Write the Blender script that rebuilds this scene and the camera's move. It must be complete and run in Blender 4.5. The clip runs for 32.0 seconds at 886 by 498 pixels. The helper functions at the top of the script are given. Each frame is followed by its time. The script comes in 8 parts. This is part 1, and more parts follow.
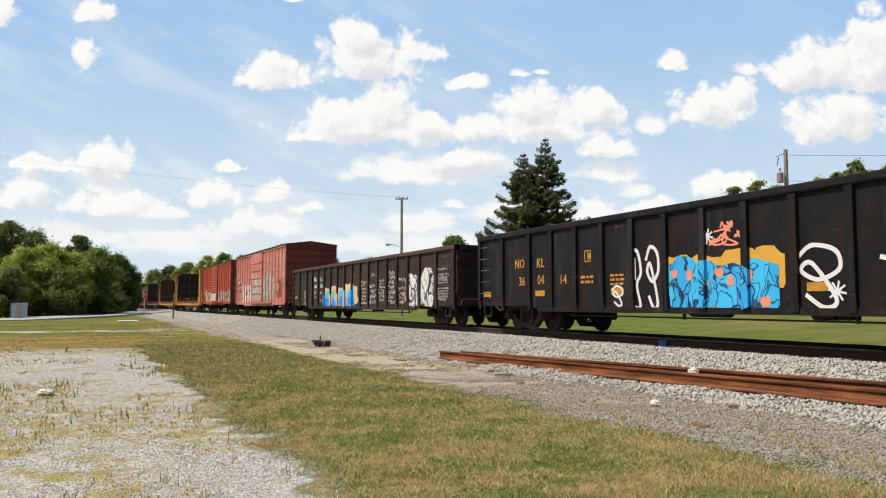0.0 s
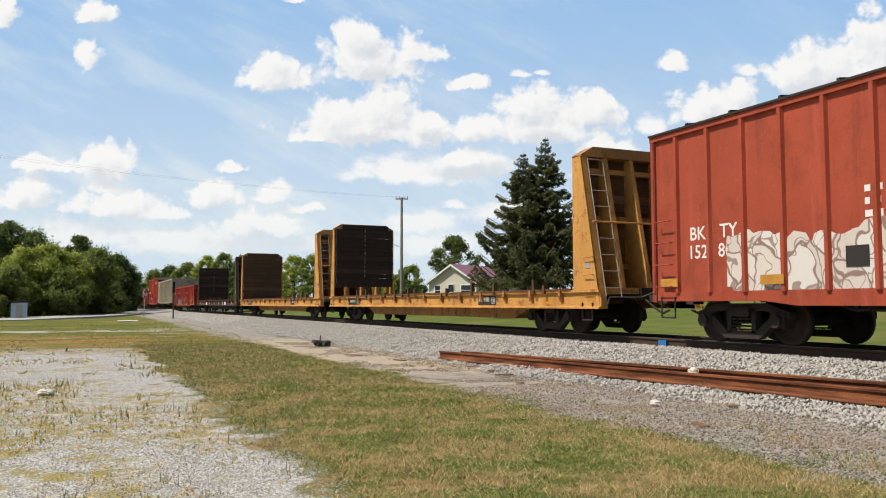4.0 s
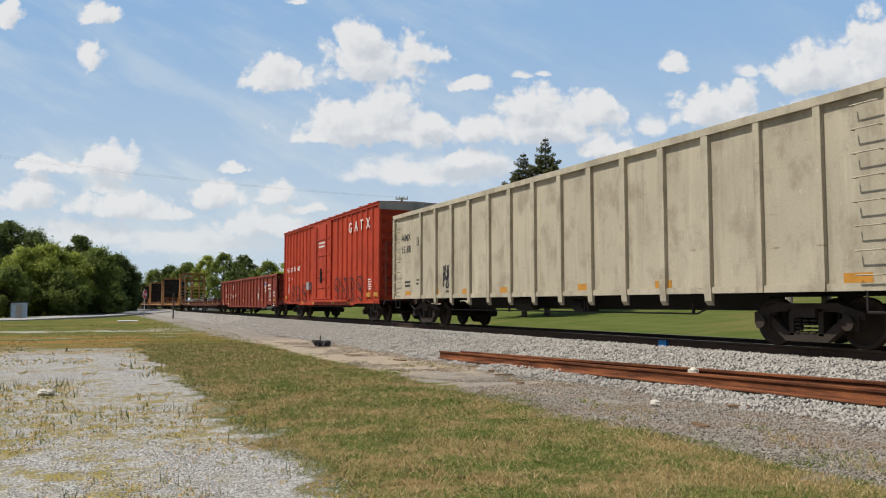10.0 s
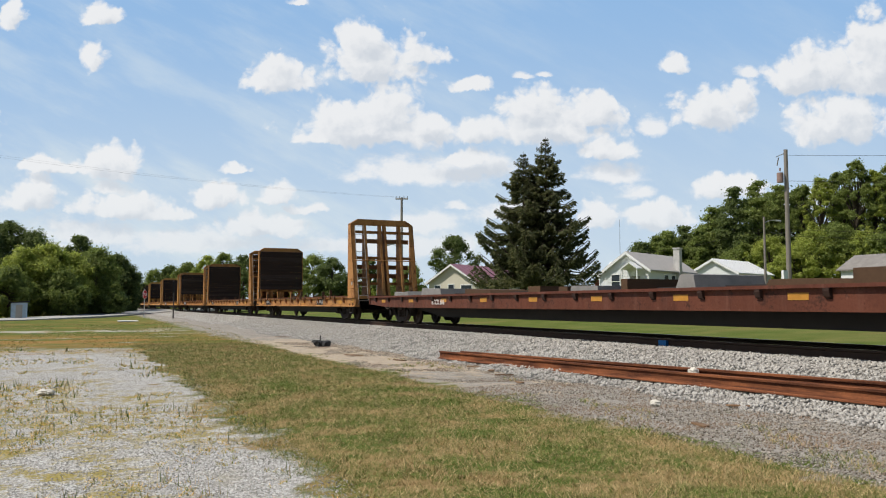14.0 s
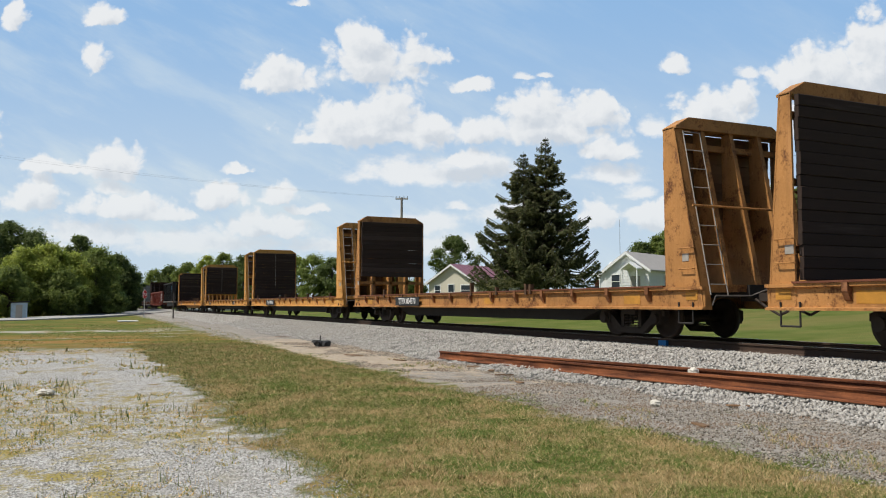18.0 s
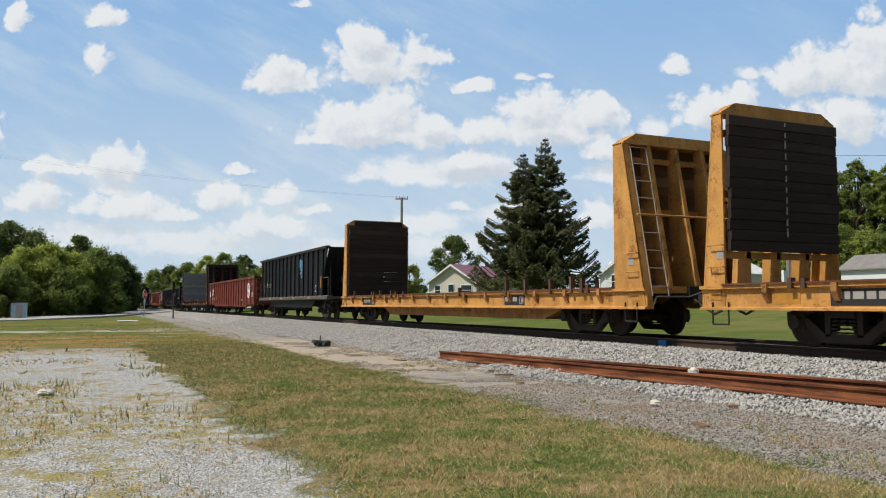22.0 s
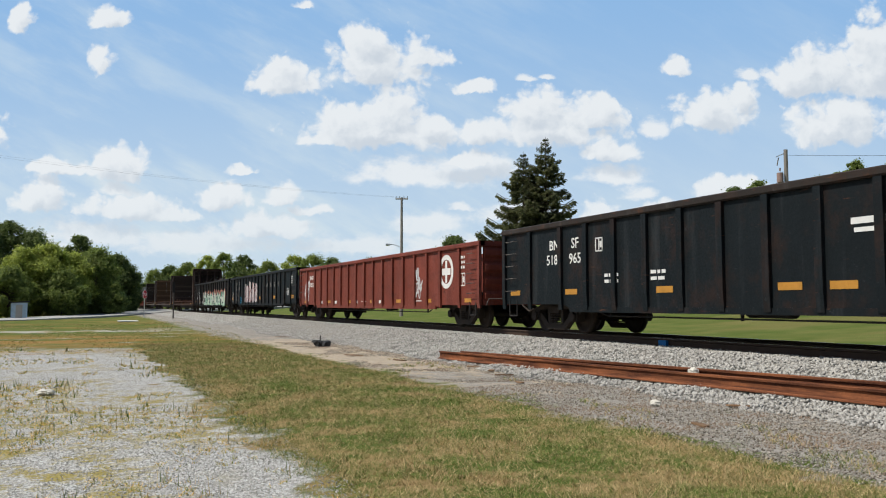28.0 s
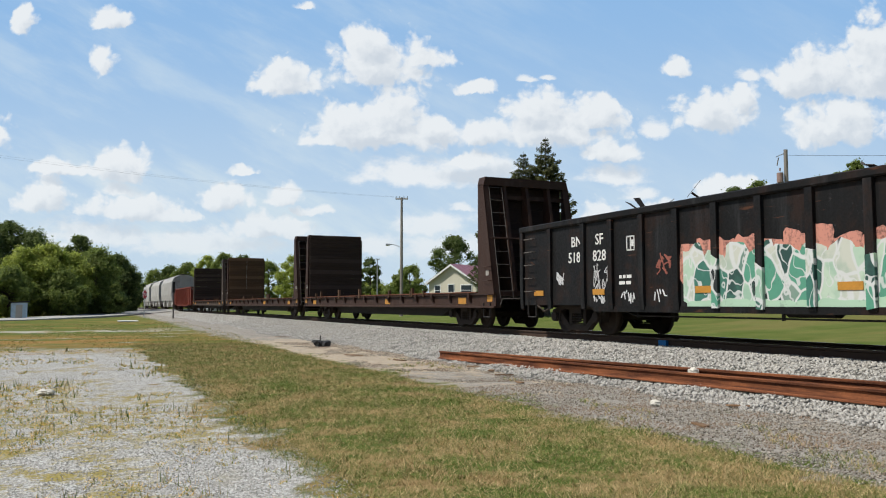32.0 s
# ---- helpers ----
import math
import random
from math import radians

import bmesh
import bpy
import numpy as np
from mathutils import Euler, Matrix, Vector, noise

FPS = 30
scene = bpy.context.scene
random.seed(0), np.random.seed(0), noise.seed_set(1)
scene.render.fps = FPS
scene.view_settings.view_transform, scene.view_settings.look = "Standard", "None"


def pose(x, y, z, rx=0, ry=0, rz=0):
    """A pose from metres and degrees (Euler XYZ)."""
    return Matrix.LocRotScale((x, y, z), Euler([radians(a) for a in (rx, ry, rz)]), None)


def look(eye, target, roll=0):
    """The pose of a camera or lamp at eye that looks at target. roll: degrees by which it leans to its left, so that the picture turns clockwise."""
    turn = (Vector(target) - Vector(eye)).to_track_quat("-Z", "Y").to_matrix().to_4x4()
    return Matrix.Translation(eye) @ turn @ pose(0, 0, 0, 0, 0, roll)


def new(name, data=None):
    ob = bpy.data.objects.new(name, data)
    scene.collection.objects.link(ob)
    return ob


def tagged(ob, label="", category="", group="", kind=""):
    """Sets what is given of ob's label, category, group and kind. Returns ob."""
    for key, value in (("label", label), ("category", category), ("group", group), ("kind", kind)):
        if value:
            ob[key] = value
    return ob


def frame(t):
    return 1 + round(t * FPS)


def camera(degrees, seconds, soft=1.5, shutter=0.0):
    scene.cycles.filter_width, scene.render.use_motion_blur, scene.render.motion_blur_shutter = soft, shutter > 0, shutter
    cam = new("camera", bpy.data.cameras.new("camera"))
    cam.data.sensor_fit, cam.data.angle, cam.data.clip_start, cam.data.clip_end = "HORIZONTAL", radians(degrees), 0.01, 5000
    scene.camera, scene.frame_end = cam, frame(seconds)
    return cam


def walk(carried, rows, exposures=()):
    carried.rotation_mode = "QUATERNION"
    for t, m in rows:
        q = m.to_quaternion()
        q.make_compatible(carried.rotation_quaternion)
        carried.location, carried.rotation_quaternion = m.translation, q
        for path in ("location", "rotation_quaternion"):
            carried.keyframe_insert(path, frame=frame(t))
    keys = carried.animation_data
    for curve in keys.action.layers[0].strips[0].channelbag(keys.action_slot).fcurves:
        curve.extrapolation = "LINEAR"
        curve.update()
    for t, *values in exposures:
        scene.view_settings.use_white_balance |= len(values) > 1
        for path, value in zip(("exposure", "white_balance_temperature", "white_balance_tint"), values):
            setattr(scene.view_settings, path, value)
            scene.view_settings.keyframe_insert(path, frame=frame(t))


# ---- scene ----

# ------------------------------------------------------------------ camera
# World: x runs from the camera square to the track, y up the line, z up; the gravel lot is z = 0.
cam = camera(57.47, 32.0, 1.1)
EYE = Vector((0.0, 0.0, 1.35))
TURN, TILT = radians(24.095), radians(3.92)
AIM = Vector((math.sin(TURN) * math.cos(TILT), math.cos(TURN) * math.cos(TILT), math.sin(TILT)))
walk(cam, [(0, look(EYE, EYE + AIM)), (32, look(EYE, EYE + AIM))],
     exposures=[(0, 0.27, 6850, 10), (3, 0.25, 6800, 10), (7, 0.02, 6550, 10), (10, -0.04, 6550, 10), (13, 0.08, 6500, 10), (19, 0.05, 6450, 9), (22, 0.02, 6400, 9), (24, 0.04, 6300, 9), (28, 0.06, 6300, 8), (32, 0.08, 6300, 8)])

# ------------------------------------------------------------------ daylight
SUN_UP, SUN_WAY = radians(56), Vector((-0.98, 0.18, 0)).normalized()
world = bpy.data.worlds.new("sky")
scene.world = world
world.use_nodes = True
wt = world.node_tree
sky = wt.nodes.new("ShaderNodeTexSky")
sky.sky_type = "NISHITA"
sky.sun_disc = False
sky.sun_elevation = SUN_UP
sky.sun_rotation = math.atan2(SUN_WAY.x, SUN_WAY.y)
sky.air_density, sky.dust_density, sky.ozone_density = 1.0, 1.0, 0.8
wt.nodes["Background"].inputs["Strength"].default_value = 0.075
wt.links.new(sky.outputs[0], wt.nodes["Background"].inputs["Color"])
sun = new("sun", bpy.data.lights.new("sun", "SUN"))
sun.data.energy, sun.data.angle, sun.data.color = 4.3, radians(0.6), (1.0, 0.95, 0.87)
toward = Vector((SUN_WAY.x * math.cos(SUN_UP), SUN_WAY.y * math.cos(SUN_UP), math.sin(SUN_UP)))
sun.matrix_world = look(toward * 50, (0, 0, 0))

# ------------------------------------------------------------------ node helpers
class Nodes:
    """A short hand for building one node material."""

    def __init__(self, name, rough=0.7, metal=0.0):
        self.mat = bpy.data.materials.new(name)
        self.mat.use_nodes = True
        self.t = self.mat.node_tree
        self.bsdf = self.t.nodes["Principled BSDF"]
        self.bsdf.inputs["Roughness"].default_value = rough
        self.bsdf.inputs["Metallic"].default_value = metal
        self.bsdf.inputs["Specular IOR Level"].default_value = 0.3

    def put(self, socket, value):
        if isinstance(value, bpy.types.NodeSocket):
            self.t.links.new(value, socket)
        elif isinstance(value, (tuple, list)) and len(value) == 3 and len(socket.default_value) == 4:
            socket.default_value = (*value, 1)
        else:
            socket.default_value = value

    def math(self, op, a, b=0.0, c=None, clamp=False):
        n = self.t.nodes.new("ShaderNodeMath")
        n.operation, n.use_clamp = op, clamp
        self.put(n.inputs[0], a)
        self.put(n.inputs[1], b)
        if c is not None:
            self.put(n.inputs[2], c)
        return n.outputs[0]

    def vec(self, op, a, b=(0, 0, 0)):
        n = self.t.nodes.new("ShaderNodeVectorMath")
        n.operation = op
        self.put(n.inputs[0], a)
        if op == "SCALE":
            self.put(n.inputs["Scale"], b)
        else:
            self.put(n.inputs[1], b)
        return n.outputs["Value"] if op in ("LENGTH", "DISTANCE", "DOT_PRODUCT") else n.outputs[0]

    def place(self, own=True):
        """Object coordinates, shifted by a random amount for each object."""
        n = self.t.nodes.new("ShaderNodeTexCoord")
        if not own:
            return n.outputs["Object"]
        info = self.t.nodes.new("ShaderNodeObjectInfo")
        return self.vec("ADD", n.outputs["Object"], self.vec("SCALE", (13.0, 29.0, 7.0), info.outputs["Random"]))

    def lot(self):
        return self.t.nodes.new("ShaderNodeObjectInfo").outputs["Random"]

    def island(self):
        return self.t.nodes.new("ShaderNodeNewGeometry").outputs["Random Per Island"]

    def noise(self, at, scale, detail=4.0, rough=0.55, stretch=None):
        n = self.t.nodes.new("ShaderNodeTexNoise")
        n.inputs["Scale"].default_value = scale
        n.inputs["Detail"].default_value = detail
        n.inputs["Roughness"].default_value = rough
        self.put(n.inputs["Vector"], self.vec("MULTIPLY", at, stretch) if stretch else at)
        return n.outputs["Fac"]

    def cells(self, at, scale, out="Color"):
        n = self.t.nodes.new("ShaderNodeTexVoronoi")
        n.inputs["Scale"].default_value = scale
        self.put(n.inputs["Vector"], at)
        return n.outputs[out]

    def step(self, x, lo, hi, a=0.0, b=1.0):
        n = self.t.nodes.new("ShaderNodeMapRange")
        n.interpolation_type = "SMOOTHSTEP"
        for k, v in zip(("Value", "From Min", "From Max", "To Min", "To Max"), (x, lo, hi, a, b)):
            self.put(n.inputs[k], v)
        return n.outputs[0]

    def mix(self, fac, a, b):
        n = self.t.nodes.new("ShaderNodeMix")
        n.data_type = "RGBA"
        self.put(n.inputs[0], fac)
        self.put(n.inputs[6], a)
        self.put(n.inputs[7], b)
        return n.outputs[2]

    def split(self, at):
        n = self.t.nodes.new("ShaderNodeSeparateXYZ")
        self.put(n.inputs[0], at)
        return n.outputs

    def done(self, color, bump=None, strength=0.3, depth=0.02, rough=None):
        self.put(self.bsdf.inputs["Base Color"], color)
        if rough is not None:
            self.put(self.bsdf.inputs["Roughness"], rough)
        if bump is not None:
            n = self.t.nodes.new("ShaderNodeBump")
            n.inputs["Strength"].default_value = strength
            n.inputs["Distance"].default_value = depth
            self.put(n.inputs["Height"], bump)
            self.t.links.new(n.outputs[0], self.bsdf.inputs["Normal"])
        return self.mat


def times(c, k):
    return tuple(min(1.0, v * k) for v in c)


def paint(name, c, rust=0.3, rough=0.55, rust_color=(0.11, 0.045, 0.022), fade=0.25):
    """Weathered coach paint: large fading, rain streaks, rust bloom and fine grit."""
    n = Nodes(name, rough)
    n.bsdf.inputs["Specular IOR Level"].default_value = 0.16
    at = n.place()
    big = n.noise(at, 0.5, 3)
    streak = n.noise(at, 1.0, 5, 0.6, (5.0, 5.0, 0.35))
    fine = n.noise(at, 22.0, 5, 0.65)
    bloom = n.noise(at, 2.3, 6, 0.7)
    color = n.mix(big, times(c, 1 - fade), times(c, 1 + fade))
    color = n.mix(n.step(streak, 0.5, 0.75, 0, 0.45), color, times(c, 0.55))
    spots = n.math("ADD", n.math("MULTIPLY", bloom, 0.7), n.math("MULTIPLY", fine, 0.3))
    color = n.mix(n.step(spots, 0.66 - 0.22 * rust, 0.74 - 0.16 * rust, 0, min(1, 0.35 + rust)), color, rust_color)
    color = n.mix(n.step(fine, 0.35, 0.75, 0, 0.18), color, times(c, 0.5))
    # chalky wash marks and scrapes along the side
    wash = n.noise(at, 1.0, 6, 0.65, (2.6, 2.6, 0.22))
    pale = tuple(min(0.8, v * 1.25 + 0.035) for v in c)
    color = n.mix(n.step(wash, 0.52, 0.74, 0, 0.55), color, pale)
    grime = n.noise(at, 1.4, 6, 0.68, (1.0, 1.0, 0.8))
    color = n.mix(n.step(grime, 0.47, 0.66, 0, 0.60), color, tuple(0.5 * v + 0.25 * r for v, r in zip(c, rust_color)))
    chip = n.noise(at, 6.5, 5, 0.75)
    color = n.mix(n.step(chip, 0.62, 0.70, 0, 0.55), color, pale)
    scrape = n.noise(at, 1.0, 5, 0.7, (1.2, 1.2, 9.0))
    color = n.mix(n.step(scrape, 0.64, 0.72, 0, 0.5), color, times(rust_color, 1.3))
    dents = n.noise(at, 1.1, 2, 0.4)
    return n.done(color, n.math("ADD", n.math("ADD", fine, n.math("MULTIPLY", bloom, 1.5)), n.math("MULTIPLY", dents, 9.0)), 0.5, 0.006, n.step(fine, 0.2, 0.8, rough - 0.1, rough + 0.2))


def plain(name, c, rough=0.7, metal=0.0, vary=0.25, scale=3.0, bump=0.2):
    n = Nodes(name, rough, metal)
    at = n.place()
    a, b = n.noise(at, scale, 5), n.noise(at, scale * 14, 4)
    color = n.mix(a, times(c, 1 - vary), times(c, 1 + vary))
    color = n.mix(n.step(b, 0.45, 0.8, 0, vary), color, times(c, 0.5))
    return n.done(color, b, bump, 0.01)


def wood(name, c, along="y", rough=0.85):
    n = Nodes(name, rough)
    at = n.place()
    s = {"x": (0.6, 9, 9), "y": (9, 0.6, 9), "z": (9, 9, 0.6)}[along]
    g, h = n.noise(at, 1.5, 6, 0.65, s), n.noise(at, 1.1, 3)
    lot = n.lot()
    color = n.mix(g, times(c, 0.55), times(c, 1.35))
    color = n.mix(n.math("MULTIPLY", lot, 0.6), color, times(c, 0.5))
    color = n.mix(n.step(lot, 0.72, 0.98, 0, 0.7), color, tuple(v * 1.5 + 0.012 for v in c))
    color = n.mix(n.step(h, 0.5, 0.75, 0, 0.5), color, times(c, 0.7))
    # rain-washed streaks and bleached scuffs
    color = n.mix(n.step(n.noise(at, 1.0, 6, 0.7, tuple(0.35 * v for v in s)), 0.56, 0.74, 0, 0.55), color, tuple(v * 1.3 + 0.03 for v in c))
    return n.done(color, g, 0.5, 0.01)


# ------------------------------------------------------------------ paints and stuffs
GREY_STEEL = plain("weathered_steel", (0.10, 0.085, 0.075), 0.75)
DARK_STEEL = plain("grimy_dark_steel", (0.030, 0.026, 0.024), 0.8)
WHEEL_STEEL = plain("brown_wheel_steel", (0.040, 0.026, 0.018), 0.7)
TRUCK_BROWN = plain("grimy_brown_casting", (0.042, 0.031, 0.024), 0.85)
BLACK = paint("black_gondola_paint", (0.0105, 0.0100, 0.0100), 0.12)
BLACK_RUSTY = paint("rust_stained_black_paint", (0.032, 0.025, 0.021), 0.6)
SLATE = paint("blue_black_gondola_paint", (0.0075, 0.0105, 0.0120), 0.04)
PINK_RED = paint("faded_pink_red_paint", (0.50, 0.185, 0.150), 0.40, rust_color=(0.28, 0.080, 0.056), fade=0.22)
BRIGHT_RED = paint("bright_oxide_red_paint", (0.36, 0.070, 0.036), 0.12)
ORANGE_RED = paint("orange_red_boxcar_paint", (0.42, 0.052, 0.022), 0.25, rust_color=(0.20, 0.036, 0.02))
CP_RED = paint("scuffed_red_gondola_paint", (0.31, 0.040, 0.023), 0.58, rust_color=(0.16, 0.034, 0.022), fade=0.35)
OXIDE = paint("oxide_red_paint", (0.235, 0.048, 0.030), 0.12)
# boxcar end red, darkened to carry the shade on the end walls
SHADED_END_RED = paint("dull_red_end_paint", (0.24, 0.062, 0.044), 0.4, rust_color=(0.10, 0.034, 0.024))
BROWN_RED = paint("brown_red_rusted_paint", (0.185, 0.044, 0.028), 0.55, rust_color=(0.075, 0.028, 0.02), fade=0.35)
BEIGE = paint("beige_grey_hopper_paint", (0.45, 0.40, 0.30), 0.05)
YELLOW = paint("rail_yellow_paint", (0.56, 0.28, 0.075), 0.66, rust_color=(0.24, 0.10, 0.035), fade=0.35)
YELLOW_RUSTY = paint("rusted_yellow_paint", (0.42, 0.20, 0.065), 0.72, rust_color=(0.12, 0.046, 0.02), fade=0.4)
FLAT_BROWN = paint("rusty_brown_flatcar_paint", (0.125, 0.042, 0.026), 0.5, rust_color=(0.06, 0.028, 0.018))
FLAT_BLACK = paint("black_brown_flatcar_paint", (0.075, 0.056, 0.046), 0.4)
FLAT_DARK = paint("dark_brown_flatcar_paint", (0.050, 0.028, 0.021), 0.45, rust_color=(0.10, 0.042, 0.022))
GREY_HOP = paint("light_grey_hopper_paint", (0.42, 0.40, 0.37), 0.12)
WHITE = plain("white_lettering", (0.72, 0.70, 0.66), 0.7, vary=0.08)
INK = plain("black_lettering", (0.03, 0.03, 0.03), 0.7)
STRIPE = plain("yellow_reflector_film", (0.48, 0.225, 0.035), 0.5, vary=0.40, scale=5)
ROOF_STEEL = plain("galvanised_roof", (0.42, 0.42, 0.43), 0.5, 0.4)
DARK_WOOD = wood("tarred_dark_boards", (0.042, 0.026, 0.019), "x")
BROWN_WOOD = wood("brown_weathered_boards", (0.105, 0.058, 0.030), "x")
OCHRE_WOOD = wood("ochre_stained_boards", (0.20, 0.105, 0.045), "x")
GREY_WOOD = wood("silvered_grey_boards", (0.24, 0.235, 0.23), "x")
DECK_WOOD = wood("worn_deck_boards", (0.12, 0.085, 0.06), "x")
SCRAP = plain("scrap_metal_load", (0.055, 0.045, 0.040), 0.7, 0.3, 0.6)

# ------------------------------------------------------------------ mesh helpers
class Solid:
    """Collects plain convex pieces and turns them into one mesh."""

    def __init__(self):
        self.v, self.f = [], []

    def add(self, verts, faces):
        o = len(self.v)
        self.v += [tuple(p) for p in verts]
        self.f += [tuple(i + o for i in q) for q in faces]
        return self

    def box(self, x0, x1, y0, y1, z0, z1):
        return self.add([(x, y, z) for x in (x0, x1) for y in (y0, y1) for z in (z0, z1)],
                        [(0, 1, 3, 2), (4, 6, 7, 5), (0, 4, 5, 1), (2, 3, 7, 6), (0, 2, 6, 4), (1, 5, 7, 3)])

    def prism(self, axis, outline, lo, hi):
        """outline: (y, z) for axis x, (x, z) for axis y, (x, y) for axis z."""
        put = {"x": lambda a, b, c: (c, a, b), "y": lambda a, b, c: (a, c, b), "z": lambda a, b, c: (a, b, c)}[axis]
        k = len(outline)
        verts = [put(a, b, lo) for a, b in outline] + [put(a, b, hi) for a, b in outline]
        faces = [tuple(range(k))[::-1], tuple(range(k, 2 * k))]
        faces += [(i, (i + 1) % k, (i + 1) % k + k, i + k) for i in range(k)]
        return self.add(verts, faces)

    def rod(self, a, b, r, r2=None, n=8, caps=True):
        a, b = Vector(a), Vector(b)
        r2 = r if r2 is None else r2
        w = (b - a).normalized()
        u = w.orthogonal().normalized()
        v = w.cross(u)
        verts = [p + (u * math.cos(k * math.tau / n) + v * math.sin(k * math.tau / n)) * q for p, q in ((a, r), (b, r2)) for k in range(n)]
        faces = [(k, (k + 1) % n, (k + 1) % n + n, k + n) for k in range(n)]
        if caps:
            faces += [tuple(range(n))[::-1], tuple(range(n, 2 * n))]
        return self.add(verts, faces)

    def path(self, points, r, n=6):
        for a, b in zip(points, points[1:]):
            self.rod(a, b, r, n=n)
        return self

    def mesh(self, name, mat=None, smooth=False):
        me = bpy.data.meshes.new(name)
        me.from_pydata(self.v, [], self.f)
        if mat:
            me.materials.append(mat)
        if smooth:
            me.shade_smooth()
        return me


def part(name, what, mat, parent, label="", at=None, smooth=False):
    """One mesh object under a thing or a part."""
    me = what.mesh(name, mat, smooth) if isinstance(what, Solid) else what
    ob = new(name, me)
    ob.parent = parent
    if at:
        ob.location = at
    return tagged(ob, label=label)


def thing(name, label, category, at=(0, 0, 0), group="", kind=""):
    ob = new(name)
    ob.location = at
    ob.empty_display_size = 0.2
    return tagged(ob, label, category, group, kind)


def single(name, solid, mat, label, category, group="", kind="", at=None, smooth=False):
    ob = new(name, solid.mesh(name, mat, smooth))
    if at:
        ob.location = at
    return tagged(ob, label, category, group, kind)


def arrays(name, verts, faces, mat):
    """A mesh from numpy arrays of points and of equal-sized faces."""
    me = bpy.data.meshes.new(name)
    k = faces.shape[1]
    me.vertices.add(len(verts))
    me.vertices.foreach_set("co", np.ascontiguousarray(verts, dtype=np.float32).ravel())
    me.loops.add(faces.size)
    me.loops.foreach_set("vertex_index", np.ascontiguousarray(faces, dtype=np.int32).ravel())
    me.polygons.add(len(faces))
    me.polygons.foreach_set("loop_start", np.arange(0, faces.size, k, dtype=np.int32))
    me.update(calc_edges=True)
    me.materials.append(mat)
    return me


def writing(name, text, h, mat, parent, at, wide=1.0, label=""):
    """Flat letters on the side that faces the lot: read from large y to small y. at: middle of the base line."""
    cu = bpy.data.curves.new(name, "FONT")
    cu.body, cu.size, cu.align_x, cu.extrude, cu.resolution_u = text, h * 1.38, "CENTER", 0.002, 2
    cu.offset = 0.012 * h
    probe = bpy.data.objects.new(name, cu)
    me = bpy.data.meshes.new_from_object(probe)
    bpy.data.objects.remove(probe)
    turn = Matrix(((0, 0, -1, 0), (-wide, 0, 0, 0), (0, 1, 0, 0), (0, 0, 0, 1)))
    me.transform(turn)
    me.materials.clear()
    me.materials.append(mat)
    ob = new(name, me)
    ob.parent = parent
    ob.location = at
    return tagged(ob, label=label)

